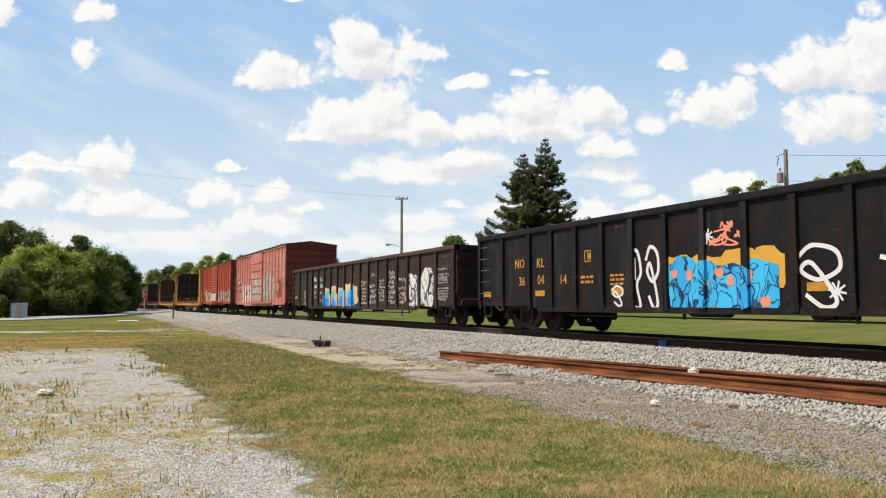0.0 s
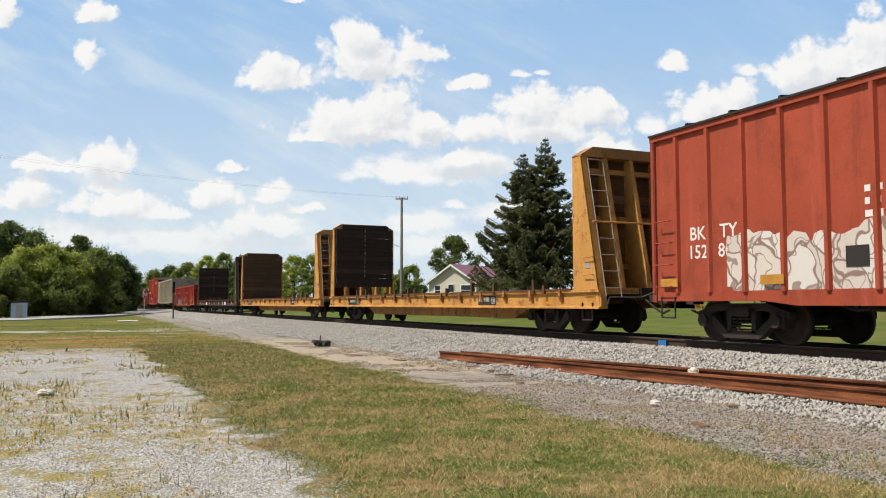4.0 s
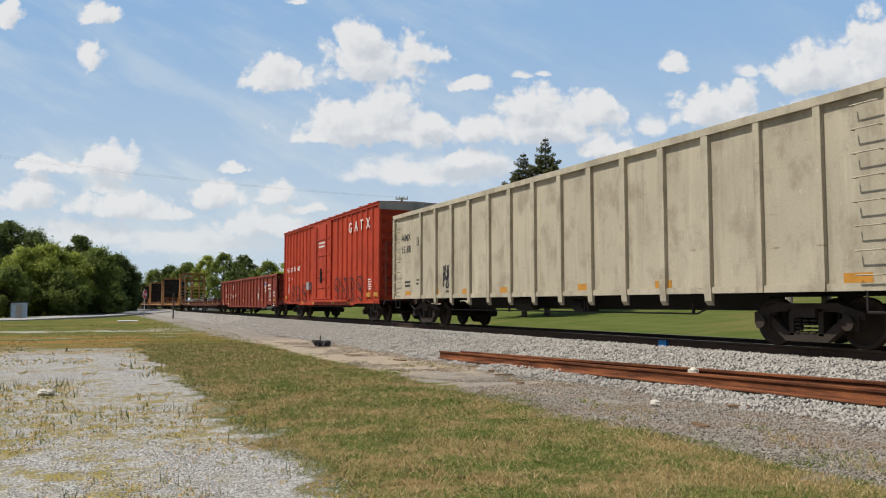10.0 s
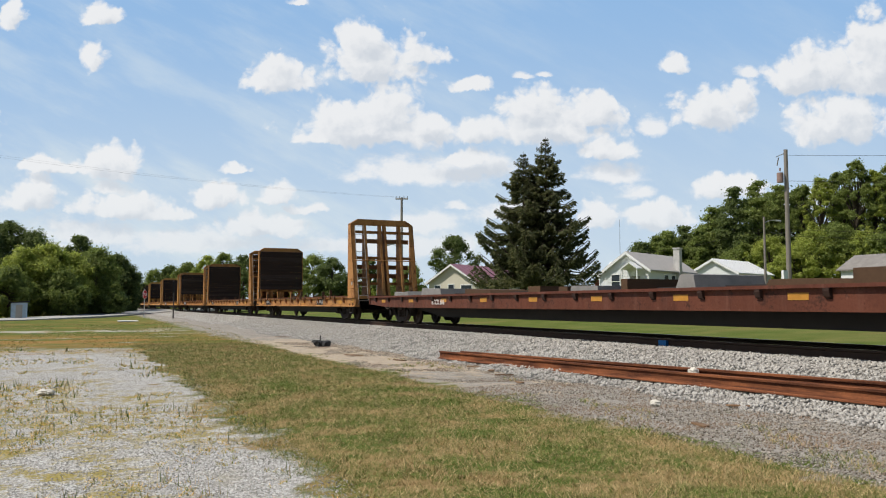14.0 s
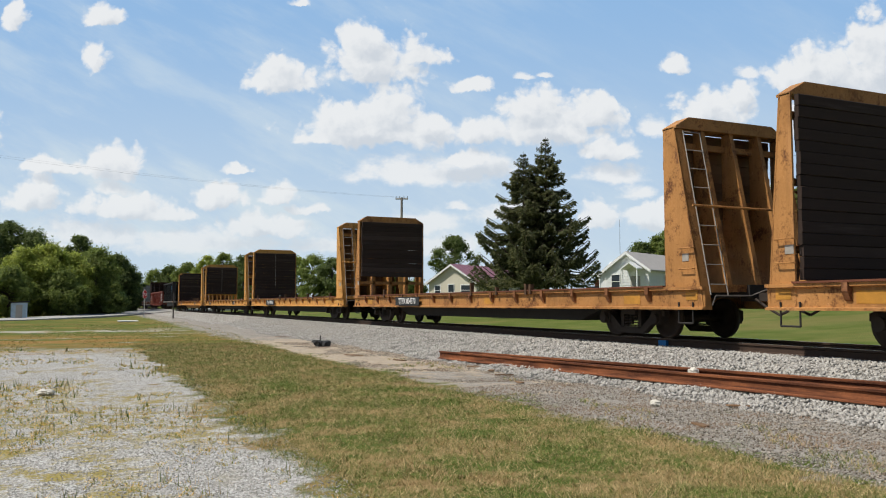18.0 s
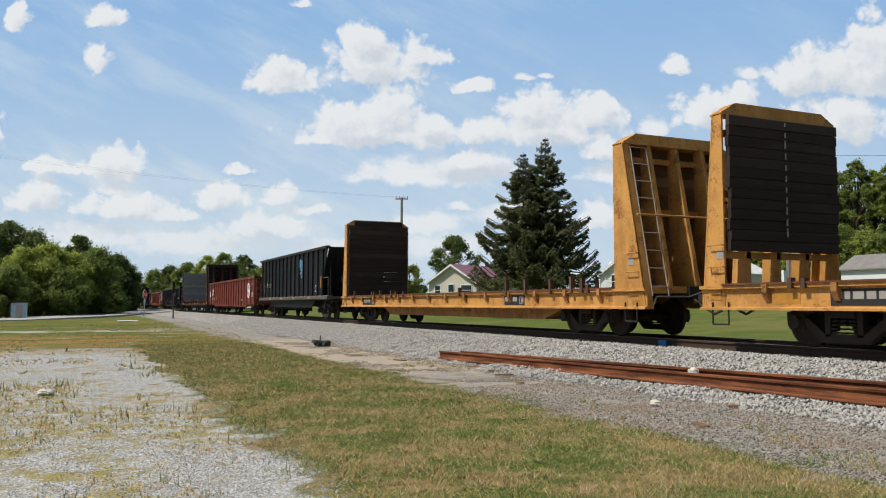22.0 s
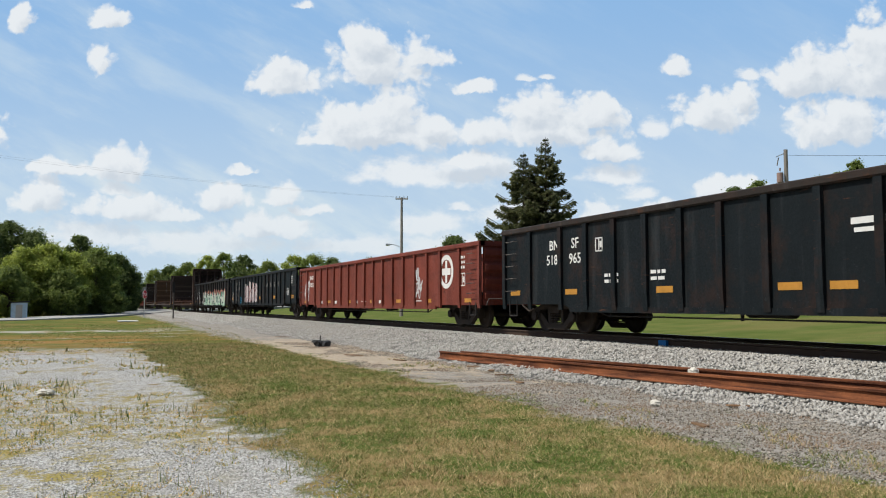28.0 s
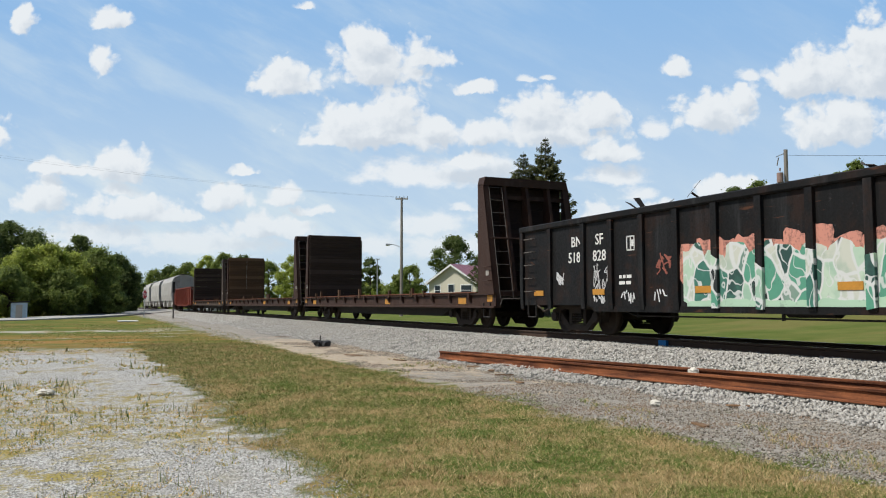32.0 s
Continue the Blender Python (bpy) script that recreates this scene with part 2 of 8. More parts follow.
# ------------------------------------------------------------------ sky with cumulus
def cloud_material():
    n = Nodes("cumulus_cloud")
    uv = n.t.nodes.new("ShaderNodeUVMap").outputs[0]
    wob = n.t.nodes.new("ShaderNodeTexNoise")
    wob.inputs["Scale"].default_value, wob.inputs["Detail"].default_value, wob.inputs["Roughness"].default_value = 1.1, 5, 0.6
    n.put(wob.inputs["Vector"], uv)
    at = n.vec("ADD", uv, n.vec("SCALE", n.vec("SUBTRACT", wob.outputs["Color"], (0.5, 0.5, 0.5)), 0.50))
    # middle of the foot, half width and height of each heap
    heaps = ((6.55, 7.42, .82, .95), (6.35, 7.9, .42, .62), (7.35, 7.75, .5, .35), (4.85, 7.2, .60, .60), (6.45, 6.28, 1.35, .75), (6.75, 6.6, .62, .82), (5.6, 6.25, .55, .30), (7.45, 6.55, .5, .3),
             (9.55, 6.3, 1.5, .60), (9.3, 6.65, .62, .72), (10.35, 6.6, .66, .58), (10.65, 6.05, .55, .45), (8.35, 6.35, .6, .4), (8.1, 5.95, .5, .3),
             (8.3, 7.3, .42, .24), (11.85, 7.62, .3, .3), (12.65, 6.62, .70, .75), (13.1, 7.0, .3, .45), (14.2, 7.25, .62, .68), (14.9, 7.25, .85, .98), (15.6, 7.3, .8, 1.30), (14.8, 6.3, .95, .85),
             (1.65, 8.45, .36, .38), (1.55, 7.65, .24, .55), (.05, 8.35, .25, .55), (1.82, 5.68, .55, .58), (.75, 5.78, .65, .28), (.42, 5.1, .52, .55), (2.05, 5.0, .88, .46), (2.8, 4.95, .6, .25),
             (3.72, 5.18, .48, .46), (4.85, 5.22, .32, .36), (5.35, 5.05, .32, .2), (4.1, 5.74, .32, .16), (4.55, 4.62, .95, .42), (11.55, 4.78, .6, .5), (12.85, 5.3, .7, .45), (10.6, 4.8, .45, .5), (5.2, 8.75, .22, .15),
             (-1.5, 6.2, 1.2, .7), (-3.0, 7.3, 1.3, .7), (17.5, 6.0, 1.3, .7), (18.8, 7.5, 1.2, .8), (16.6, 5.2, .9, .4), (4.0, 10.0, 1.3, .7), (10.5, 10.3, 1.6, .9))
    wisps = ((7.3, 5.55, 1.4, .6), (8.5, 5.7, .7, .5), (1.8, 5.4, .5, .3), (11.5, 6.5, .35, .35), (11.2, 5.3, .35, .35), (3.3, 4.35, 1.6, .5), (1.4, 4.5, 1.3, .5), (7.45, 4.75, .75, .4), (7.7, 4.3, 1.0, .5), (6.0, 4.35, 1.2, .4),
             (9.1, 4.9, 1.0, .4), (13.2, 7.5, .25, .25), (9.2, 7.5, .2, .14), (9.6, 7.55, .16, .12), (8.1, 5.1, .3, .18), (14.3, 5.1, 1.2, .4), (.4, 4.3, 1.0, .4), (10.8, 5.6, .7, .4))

    def nearest(p, heap):
        best = None
        for x, y, w, h in heap:
            off = n.vec("MULTIPLY", n.vec("SUBTRACT", p, (x, y + 0.30 * h, 0)), (1.0 / w, 1.0 / (0.70 * h), 0))
            d = n.vec("LENGTH", n.vec("MAXIMUM", off, n.vec("MULTIPLY", off, (1.0, -2.1, 1.0))))
            best = d if best is None else n.math("SMOOTH_MIN", best, d, 0.22)
        return best

    def billow(p):
        """Rounded heads on heads, then torn fine fringe."""
        total = None
        for scale, gain in ((1.9, 0.80), (4.6, 0.50), (11.0, 0.22)):
            knob = n.t.nodes.new("ShaderNodeTexVoronoi")
            knob.feature = "SMOOTH_F1"
            knob.inputs["Scale"].default_value, knob.inputs["Smoothness"].default_value = scale, 0.5
            n.put(knob.inputs["Vector"], p)
            v = n.math("MULTIPLY", n.math("SUBTRACT", 0.42, knob.outputs["Distance"]), gain)
            total = v if total is None else n.math("ADD", total, v)
        return n.math("ADD", total, n.math("MULTIPLY", n.math("SUBTRACT", n.noise(p, 5.5, 6, 0.62), 0.5), 0.58))

    def density(p):
        return n.math("ADD", n.math("SUBTRACT", 1.28, nearest(p, heaps)), billow(p))

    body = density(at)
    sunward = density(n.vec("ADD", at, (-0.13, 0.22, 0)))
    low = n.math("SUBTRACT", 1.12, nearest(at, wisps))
    torn = n.noise(uv, 2.6, 6, 0.62, (0.8, 1.3, 1.0))
    thick = n.step(body, -0.06, 0.42)
    wisp = n.step(n.math("ADD", low, n.math("MULTIPLY", n.math("SUBTRACT", torn, 0.5), 1.7)), -0.05, 0.70, 0.0, 0.95)
    thick = n.math("MAXIMUM", thick, wisp)
    height = n.split(uv)[1]
    thick = n.math("MULTIPLY", thick, n.step(height, 3.4, 5.8, 0.72, 1.0))
    # high streaks of cirrus, slanting
    slant = n.vec("ADD", n.vec("MULTIPLY", n.split(uv)[0], (0.28, 0.55, 0.0)), n.vec("MULTIPLY", height, (-0.18, 1.1, 0.0)))
    veil = n.step(n.noise(slant, 0.95, 6, 0.6), 0.40, 0.72, 0.0, 0.44)
    veil = n.math("MULTIPLY", veil, n.step(n.split(uv)[0], 13.0, 3.0, 0.35, 1.0))
    haze = n.step(height, 3.3, 9.6, 0.82, 0.0)
    air = n.mix(n.math("ADD", veil, haze, clamp=True), (0.355, 0.605, 0.96), (0.80, 0.92, 1.01))
    shade = n.math("SUBTRACT", sunward, n.math("MULTIPLY", body, 0.35))
    color = n.mix(n.step(shade, -0.10, 0.95), (1.07, 1.08, 1.09), (0.80, 0.85, 0.915))
    color = n.mix(n.step(height, 3.4, 5.8, 0.35, 0.0), color, (0.86, 0.93, 1.0))
    color = n.mix(thick, air, color)
    glow, gap, both = (n.t.nodes.new("ShaderNode" + k) for k in ("Emission", "BsdfTransparent", "MixShader"))
    n.put(glow.inputs["Color"], color)
    glow.inputs["Strength"].default_value = 0.79
    both.inputs[0].default_value = 0.92
    n.t.links.new(gap.outputs[0], both.inputs[1])
    n.t.links.new(glow.outputs[0], both.inputs[2])
    n.t.links.new(both.outputs[0], n.t.nodes["Material Output"].inputs["Surface"])
    return n.mat


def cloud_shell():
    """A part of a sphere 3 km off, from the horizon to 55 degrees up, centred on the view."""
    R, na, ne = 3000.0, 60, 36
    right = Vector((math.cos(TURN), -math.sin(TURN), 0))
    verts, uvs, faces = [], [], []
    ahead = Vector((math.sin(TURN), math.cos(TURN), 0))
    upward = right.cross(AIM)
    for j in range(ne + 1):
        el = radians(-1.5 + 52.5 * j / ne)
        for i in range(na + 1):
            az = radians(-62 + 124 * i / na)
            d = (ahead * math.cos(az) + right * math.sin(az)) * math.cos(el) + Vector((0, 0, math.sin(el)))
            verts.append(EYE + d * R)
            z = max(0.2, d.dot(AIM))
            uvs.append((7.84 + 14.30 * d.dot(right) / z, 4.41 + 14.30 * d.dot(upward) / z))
    for j in range(ne):
        for i in range(na):
            a = j * (na + 1) + i
            faces.append((a, a + 1, a + na + 2, a + na + 1))
    me = bpy.data.meshes.new("clouds")
    me.from_pydata([tuple(v) for v in verts], [], faces)
    lay = me.uv_layers.new(name="UVMap")
    for l in me.loops:
        lay.data[l.index].uv = uvs[l.vertex_index]
    me.materials.append(cloud_material())
    me.shade_smooth()
    ob = new("backdrop_clouds", me)
    return tagged(ob, "white cumulus clouds drifting in a blue summer sky", "sky", kind="structure")


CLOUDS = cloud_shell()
CLOUD_WAY = Vector((54.0, 44.0, -3.0))

# ------------------------------------------------------------------ ground
def lay_of_land(x, y):
    """Height of the ground away from the ballast."""
    up = min(1.0, max(0.0, (x - 15.5) / 46.5))
    bank = 2.4 * up * up * (3 - 2 * up) + 0.30 * min(1, max(0, (x - 3.0) / 6.0)) * min(1, max(0, (y - 40) / 25)) * (1 if x < 12 else max(0, 1 - (x - 12) / 8))
    bump = 0.03 * noise.noise((x * 0.35, y * 0.35, 0)) + 0.012 * noise.noise((x * 1.7, y * 1.7, 4))
    return bank + (bump if abs(x) < 60 and -10 < y < 120 else 0)


def steps(edges):
    out = []
    for (a, d), (b, _) in zip(edges, edges[1:]):
        k = max(1, round((b - a) / d))
        out += [a + (b - a) * i / k for i in range(k)]
    return out + [edges[-1][0]]


def ground_material():
    n = Nodes("lot_ground", 1.0)
    n.bsdf.inputs["Specular IOR Level"].default_value = 0.02
    at = n.place(False)
    x, y, _ = n.split(at)
    w1, w2, w3 = n.noise(at, 0.55, 5, 0.6), n.noise(at, 2.2, 6, 0.65), n.noise(at, 14.0, 5, 0.65)
    edge = n.math("ADD", n.math("MULTIPLY", n.math("SUBTRACT", w1, 0.5), 2.4), n.math("MULTIPLY", n.math("SUBTRACT", w2, 0.5), 1.6))
    # crushed stone
    cell = n.cells(at, 75.0)
    big = n.cells(at, 21.0)
    grey = n.split(cell)[0]
    gravel = n.mix(grey, (0.21, 0.200, 0.180), (0.60, 0.575, 0.53))
    gravel = n.mix(n.step(n.split(big)[1], 0.86, 0.97, 0, 0.6), gravel, (0.56, 0.55, 0.52))
    gravel = n.mix(n.step(w2, 0.54, 0.72, 0, 0.45), gravel, (0.27, 0.24, 0.185))
    # turf
    patch = n.noise(at, 1.1, 5, 0.6)
    mottle = n.math("ADD", n.math("MULTIPLY", patch, 0.70), n.math("MULTIPLY", n.noise(at, 7.0, 6, 0.7), 0.30))
    green = n.mix(n.step(mottle, 0.44, 0.58), (0.090, 0.118, 0.026), (0.30, 0.210, 0.095))
    green = n.mix(n.step(w3, 0.45, 0.78, 0, 0.5), green, (0.20, 0.165, 0.075))
    green = n.mix(n.step(w1, 0.60, 0.74, 0, 0.5), green, (0.20, 0.130, 0.058))
    dirt = n.mix(w2, (0.35, 0.275, 0.195), (0.54, 0.445, 0.33))
    stony = n.math("ADD", n.math("ADD", n.math("MULTIPLY", w1, 0.7), n.math("MULTIPLY", w2, 0.5)), n.step(y, 22.0, 6.0, -0.08, 0.22))
    dirt = n.mix(n.step(n.math("ADD", stony, n.step(y, 26.0, 40.0, 0.0, 0.4)), 0.60, 0.74), dirt, n.mix(0.5, gravel, (0.21, 0.165, 0.115)))
    dirt = n.mix(n.step(n.noise(at, 0.8, 4, 0.6, (1.0, 0.5, 1.0)), 0.58, 0.68, 0, 0.55), dirt, (0.19, 0.145, 0.10))
    dirt = n.mix(n.step(n.noise(at, 3.0, 5, 0.7), 0.58, 0.70, 0, 0.5), dirt, (0.17, 0.135, 0.095))
    dirt = n.mix(n.math("MULTIPLY", n.step(n.split(n.cells(at, 26.0))[0], 0.55, 0.95), 0.55), dirt, n.mix(n.split(n.cells(at, 26.0))[1], (0.10, 0.085, 0.07), (0.44, 0.42, 0.39)))
    flow = n.noise(at, 0.35, 5, 0.6, (0.35, 1.0, 1.0))
    dry = n.mix(n.step(flow, 0.4, 0.6), (0.32, 0.165, 0.058), (0.25, 0.180, 0.062))
    dry = n.mix(n.step(w3, 0.45, 0.7, 0, 0.5), dry, (0.15, 0.13, 0.04))
    dry = n.mix(n.step(n.noise(at, 0.45, 5, 0.65, (0.3, 1.0, 1.0)), 0.46, 0.56, 0, 0.85), dry, (0.115, 0.130, 0.034))
    lawn = n.mix(n.step(w1, 0.3, 0.7), (0.085, 0.118, 0.024), (0.140, 0.155, 0.044))
    lawn = n.mix(n.step(n.noise(at, 0.12, 4, 0.6, (0.4, 1.0, 1.0)), 0.52, 0.66, 0, 0.6), lawn, (0.20, 0.165, 0.062))
    xe = n.math("ADD", x, edge)
    ye = n.math("ADD", y, n.math("MULTIPLY", edge, 3.0))
    # weeds in the gravel, thickest in a belt across the lot
    belt = n.math("ADD", n.noise(at, 0.42, 4, 0.5, (1.0, 0.6, 1.0)), n.math("MULTIPLY", n.step(n.math("ABSOLUTE", n.math("SUBTRACT", y, 10.5)), 1.0, 4.5, 0.16, 0.0), 1.0))
    weeds = n.math("MULTIPLY", n.step(n.math("ADD", n.math("MULTIPLY", w2, 0.6), n.math("MULTIPLY", w3, 0.4)), 0.47, 0.57), n.step(belt, 0.46, 0.60))
    color = n.mix(n.math("MULTIPLY", weeds, 0.85), gravel, n.mix(w3, (0.24, 0.195, 0.032), (0.36, 0.275, 0.065)))
    # dry band with streaks of stone, then green verge up to the road
    band = n.mix(n.step(flow, 0.60, 0.64), dry, n.mix(0.7, gravel, (0.40, 0.38, 0.33)))
    color = n.mix(n.math("MULTIPLY", n.step(ye, 23.0, 30.0), n.step(n.math("ADD", n.math("MULTIPLY", w2, 0.5), flow), 0.56, 0.66)), color, band)
    color = n.mix(n.step(xe, 1.42, 1.80), color, green)
    color = n.mix(n.step(ye, 25.5, 29.0), color, n.mix(n.step(n.math("ADD", x, edge), -2.0, 1.0), color, band))
    verge = n.mix(n.step(n.math("ADD", flow, n.math("MULTIPLY", w2, 0.25)), 0.60, 0.72), lawn, dry)
    color = n.mix(n.math("MULTIPLY", n.step(ye, 36.0, 42.0), n.step(x, 12.0, 11.0)), color, verge)
    trace = n.math("MULTIPLY", n.step(n.math("ABSOLUTE", n.math("SUBTRACT", ye, 45.0)), 2.6, 1.2), n.step(n.noise(at, 0.5, 4, 0.6, (0.5, 1.0, 1.0)), 0.47, 0.56))
    color = n.mix(n.math("MULTIPLY", trace, n.step(x, 6.0, 4.5)), color, (0.42, 0.39, 0.33))
    color = n.mix(n.step(xe, 5.3, 5.8), color, dirt)
    color = n.mix(n.step(x, 14.2, 14.8), color, lawn)
    far = n.step(n.vec("LENGTH", at), 140, 320)
    color = n.mix(far, color, lawn)
    rough = n.math("ADD", n.math("MULTIPLY", n.cells(at, 42.0, "Distance"), 0.6), w3)
    return n.done(color, rough, 0.8, 0.03)


GROUND = ground_material()


def ground_sheet():
    xs = steps([(-3000, 700), (-200, 40), (-40, 6), (-10, 0.8), (-3, 0.35), (9, 0.35), (16, 1.0), (40, 6), (120, 30), (300, 300), (3000, 1)])
    ys = steps([(-3000, 700), (-200, 60), (-20, 4), (2, 0.35), (34, 0.8), (60, 2), (110, 8), (250, 60), (600, 300), (3000, 1)])
    verts = [(x, y, lay_of_land(x, y)) for y in ys for x in xs]
    k = len(xs)
    faces = [(j * k + i, j * k + i + 1, (j + 1) * k + i + 1, (j + 1) * k + i) for j in range(len(ys) - 1) for i in range(k - 1)]
    me = bpy.data.meshes.new("ground")
    me.from_pydata(verts, [], faces)
    me.materials.append(GROUND)
    me.shade_smooth()
    return tagged(new("ground", me), "flat lot of pale gravel, patchy mown grass and bare earth", "ground", kind="structure")


ground_sheet()

# ------------------------------------------------------------------ ballast and track
def ballast_material():
    n = Nodes("limestone_ballast", 0.9)
    at = n.place(False)
    w, cell = n.noise(at, 1.3, 5), n.cells(at, 15.0)
    # bed coloured darker than the stones, painting the shade in their gaps
    color = n.mix(n.split(cell)[0], (0.10, 0.093, 0.082), (0.34, 0.32, 0.29))
    color = n.mix(n.step(w, 0.5, 0.7, 0, 0.4), color, (0.22, 0.19, 0.155))
    return n.done(color, n.cells(at, 15.0, "Distance"), 1.0, 0.04)


def stone_material():
    n = Nodes("ballast_stone", 0.9)
    at = n.place(False)
    lot = n.island()
    color = n.mix(lot, (0.14, 0.128, 0.112), (0.60, 0.565, 0.51))
    color = n.mix(n.step(n.noise(at, 0.9, 4), 0.52, 0.68, 0, 0.35), color, (0.33, 0.275, 0.21))
    return n.done(n.mix(n.noise(at, 60.0, 3, 0.6), color, (0.40, 0.375, 0.335)), n.noise(at, 90.0, 3), 0.3, 0.005)


BALLAST, STONE = ballast_material(), stone_material()


def verge_stone_material():
    n = Nodes("dusty_verge_stone", 0.95)
    lot = n.island()
    color = n.mix(lot, (0.115, 0.090, 0.066), (0.44, 0.395, 0.33))
    return n.done(n.mix(n.step(n.noise(n.place(False), 1.1, 4), 0.46, 0.58, 0, 0.6), color, (0.30, 0.205, 0.135)))


VERGE = verge_stone_material()


def shoulder(x, y):
    """Height of the ballast over x: a slope up to the ties, and down again."""
    toe = 7.7 + 0.5 * noise.noise((0, y * 0.25, 3)) + 0.25 * noise.noise((0, y * 1.1, 8))
    a = min(1, max(0, (x - toe) / (10.55 - toe)))
    b = min(1, max(0, (15.6 - x) / 1.9))
    top = 0.45
    return -0.03 + (top + 0.03) * min(a, b) + 0.02 * noise.noise((x * 2, y * 2, 1)) * (1 if 7.9 < x < 15.3 else 0)


def ballast_bed():
    xs = steps([(7.0, 0.3), (16.2, 1)])
    ys = steps([(-260, 20), (-20, 2), (2, 0.5), (45, 3), (120, 20), (900, 1)])
    base = lambda x, y: lay_of_land(x, y) * (1 if x < 10 else 1)
    verts = []
    for y in ys:
        for x in xs:
            verts.append((x, y, max(shoulder(x, y), base(x, y) - 0.05 + (0.06 if 8.0 < x < 15 else 0))))
    k = len(xs)
    faces = [(j * k + i, j * k + i + 1, (j + 1) * k + i + 1, (j + 1) * k + i) for j in range(len(ys) - 1) for i in range(k - 1)]
    me = bpy.data.meshes.new("ballast")
    me.from_pydata(verts, [], faces)
    me.materials.append(BALLAST)
    return tagged(new("ballast_bed", me), "pale limestone ballast bank under the track", "ballast", kind="structure")


ballast_bed()


def scatter(count, place, size, mat, name, label, category, seed=1):
    """Broken stones: squashed and skewed octahedra, all in one mesh."""
    rng = np.random.default_rng(seed)
    pts = place(rng, count)
    m = len(pts)
    s = rng.uniform(0.6, 1.35, (m, 1, 1)) * size
    base = np.array([(1, 0, 0), (0, 1, 0), (-1, 0, 0), (0, -1, 0), (0.2, 0.1, 0.9), (-0.1, 0.1, -0.9)], float)
    v = base[None] + rng.uniform(-0.38, 0.38, (m, 6, 3))
    v *= rng.uniform(0.55, 1.1, (m, 1, 3))
    a = rng.uniform(0, 6.283, m)
    b = rng.uniform(-0.8, 0.8, m)
    ca, sa, cb, sb = np.cos(a)[:, None], np.sin(a)[:, None], np.cos(b)[:, None], np.sin(b)[:, None]
    x, y, z = v[..., 0], v[..., 1], v[..., 2]
    y, z = y * cb - z * sb, y * sb + z * cb
    x, y = x * ca - y * sa, x * sa + y * ca
    v = np.stack([x, y, z], -1) * s + pts[:, None]
    f = np.array([(0, 1, 4), (1, 2, 4), (2, 3, 4), (3, 0, 4), (1, 0, 5), (2, 1, 5), (3, 2, 5), (0, 3, 5)])
    f = (f[None] + (np.arange(m) * 6)[:, None, None]).reshape(-1, 3)
    return tagged(new(name, arrays(name, v.reshape(-1, 3), f, mat)), label, category, kind="stuff")


def on_ballast(rng, count):
    y = 2 + 60 * rng.uniform(0, 1, count) ** 1.9
    x = rng.uniform(7.4, 11.25, count)
    z = np.array([shoulder(a, b) for a, b in zip(x, y)])
    keep = z > -0.015 + 0.03 * rng.uniform(0, 1, count) ** 3
    return np.stack([x, y, z + 0.012], 1)[keep]


scatter(88000, on_ballast, 0.031, STONE, "ballast_stones", "loose pale grey crushed limestone on the ballast bank", "stones", 3)


def on_far_ballast(rng, count):
    y = rng.uniform(52, 125, count)
    x = rng.uniform(7.4, 10.9, count)
    z = np.array([max(shoulder(a, b), lay_of_land(a, b) - 0.02) for a, b in zip(x, y)])
    return np.stack([x, y, z + 0.02], 1)


scatter(15000, on_far_ballast, 0.065, STONE, "far_ballast_stones", "pale crushed limestone further up the bank", "stones", 6)


def on_verge(rng, count):
    y = 2.5 + 26 * rng.uniform(0, 1, count) ** 1.6
    x = rng.uniform(5.4, 8.2, count)
    z = np.array([lay_of_land(a, b) for a, b in zip(x, y)])
    w = np.array([noise.noise((a * 0.8, b * 0.8, 5)) for a, b in zip(x, y)])
    return np.stack([x, y, z + 0.006], 1)[(w > -0.6 + 0.72 * (y > 12)) | (x > 7.3)]


scatter(36000, on_verge, 0.013, VERGE, "verge_stones", "scattered grey stones on trodden earth", "stones", 4)


def on_lot(rng, count):
    y = 4.0 + 22 * rng.uniform(0, 1, count) ** 1.8
    x = 1.9 - rng.uniform(0, 1, count) * (1.5 + y * 0.16)
    z = np.array([lay_of_land(a, b) for a, b in zip(x, y)])
    return np.stack([x, y, z + 0.003], 1)


scatter(34000, on_lot, 0.0075, STONE, "lot_gravel", "fine pale crushed stone of the lot", "gravel", 5)

RAIL_RUST = plain("brown_rail_steel", (0.060, 0.036, 0.024), 0.8, 0.0, 0.3, 6)
RAIL_TOP = plain("polished_rail_head", (0.42, 0.40, 0.38), 0.25, 0.9, 0.08)
TIE = wood("creosoted_tie", (0.045, 0.034, 0.026), "x")
RAIL = [(-0.075, 0.0), (0.075, 0.0), (0.075, 0.012), (0.02, 0.03), (0.011, 0.05), (0.011, 0.135), (0.036, 0.15), (0.037, 0.18), (0.03, 0.186),
        (-0.03, 0.186), (-0.037, 0.18), (-0.036, 0.15), (-0.011, 0.135), (-0.011, 0.05), (-0.02, 0.03), (-0.075, 0.012)]
track = thing("railway_track", "single line of rusty rails on dark ties in pale ballast", "track", (12.1, 0, 0.63), kind="structure")
for sx in (-0.755, 0.755):
    r = part("rail", Solid().prism("y", [(sx + a, b - 0.186) for a, b in RAIL], -250, 900), RAIL_RUST, track)
    part("rail_head", Solid().box(sx - 0.031, sx + 0.031, -250, 900, 0.0, 0.0015), RAIL_TOP, r, "worn bright rail head")
tie = Solid().prism("y", [(-1.28, -0.36), (1.28, -0.36), (1.30, -0.34), (1.30, -0.205), (1.27, -0.195), (-1.27, -0.195), (-1.30, -0.205), (-1.30, -0.34)], -0.11, 0.11).mesh("tie", TIE)
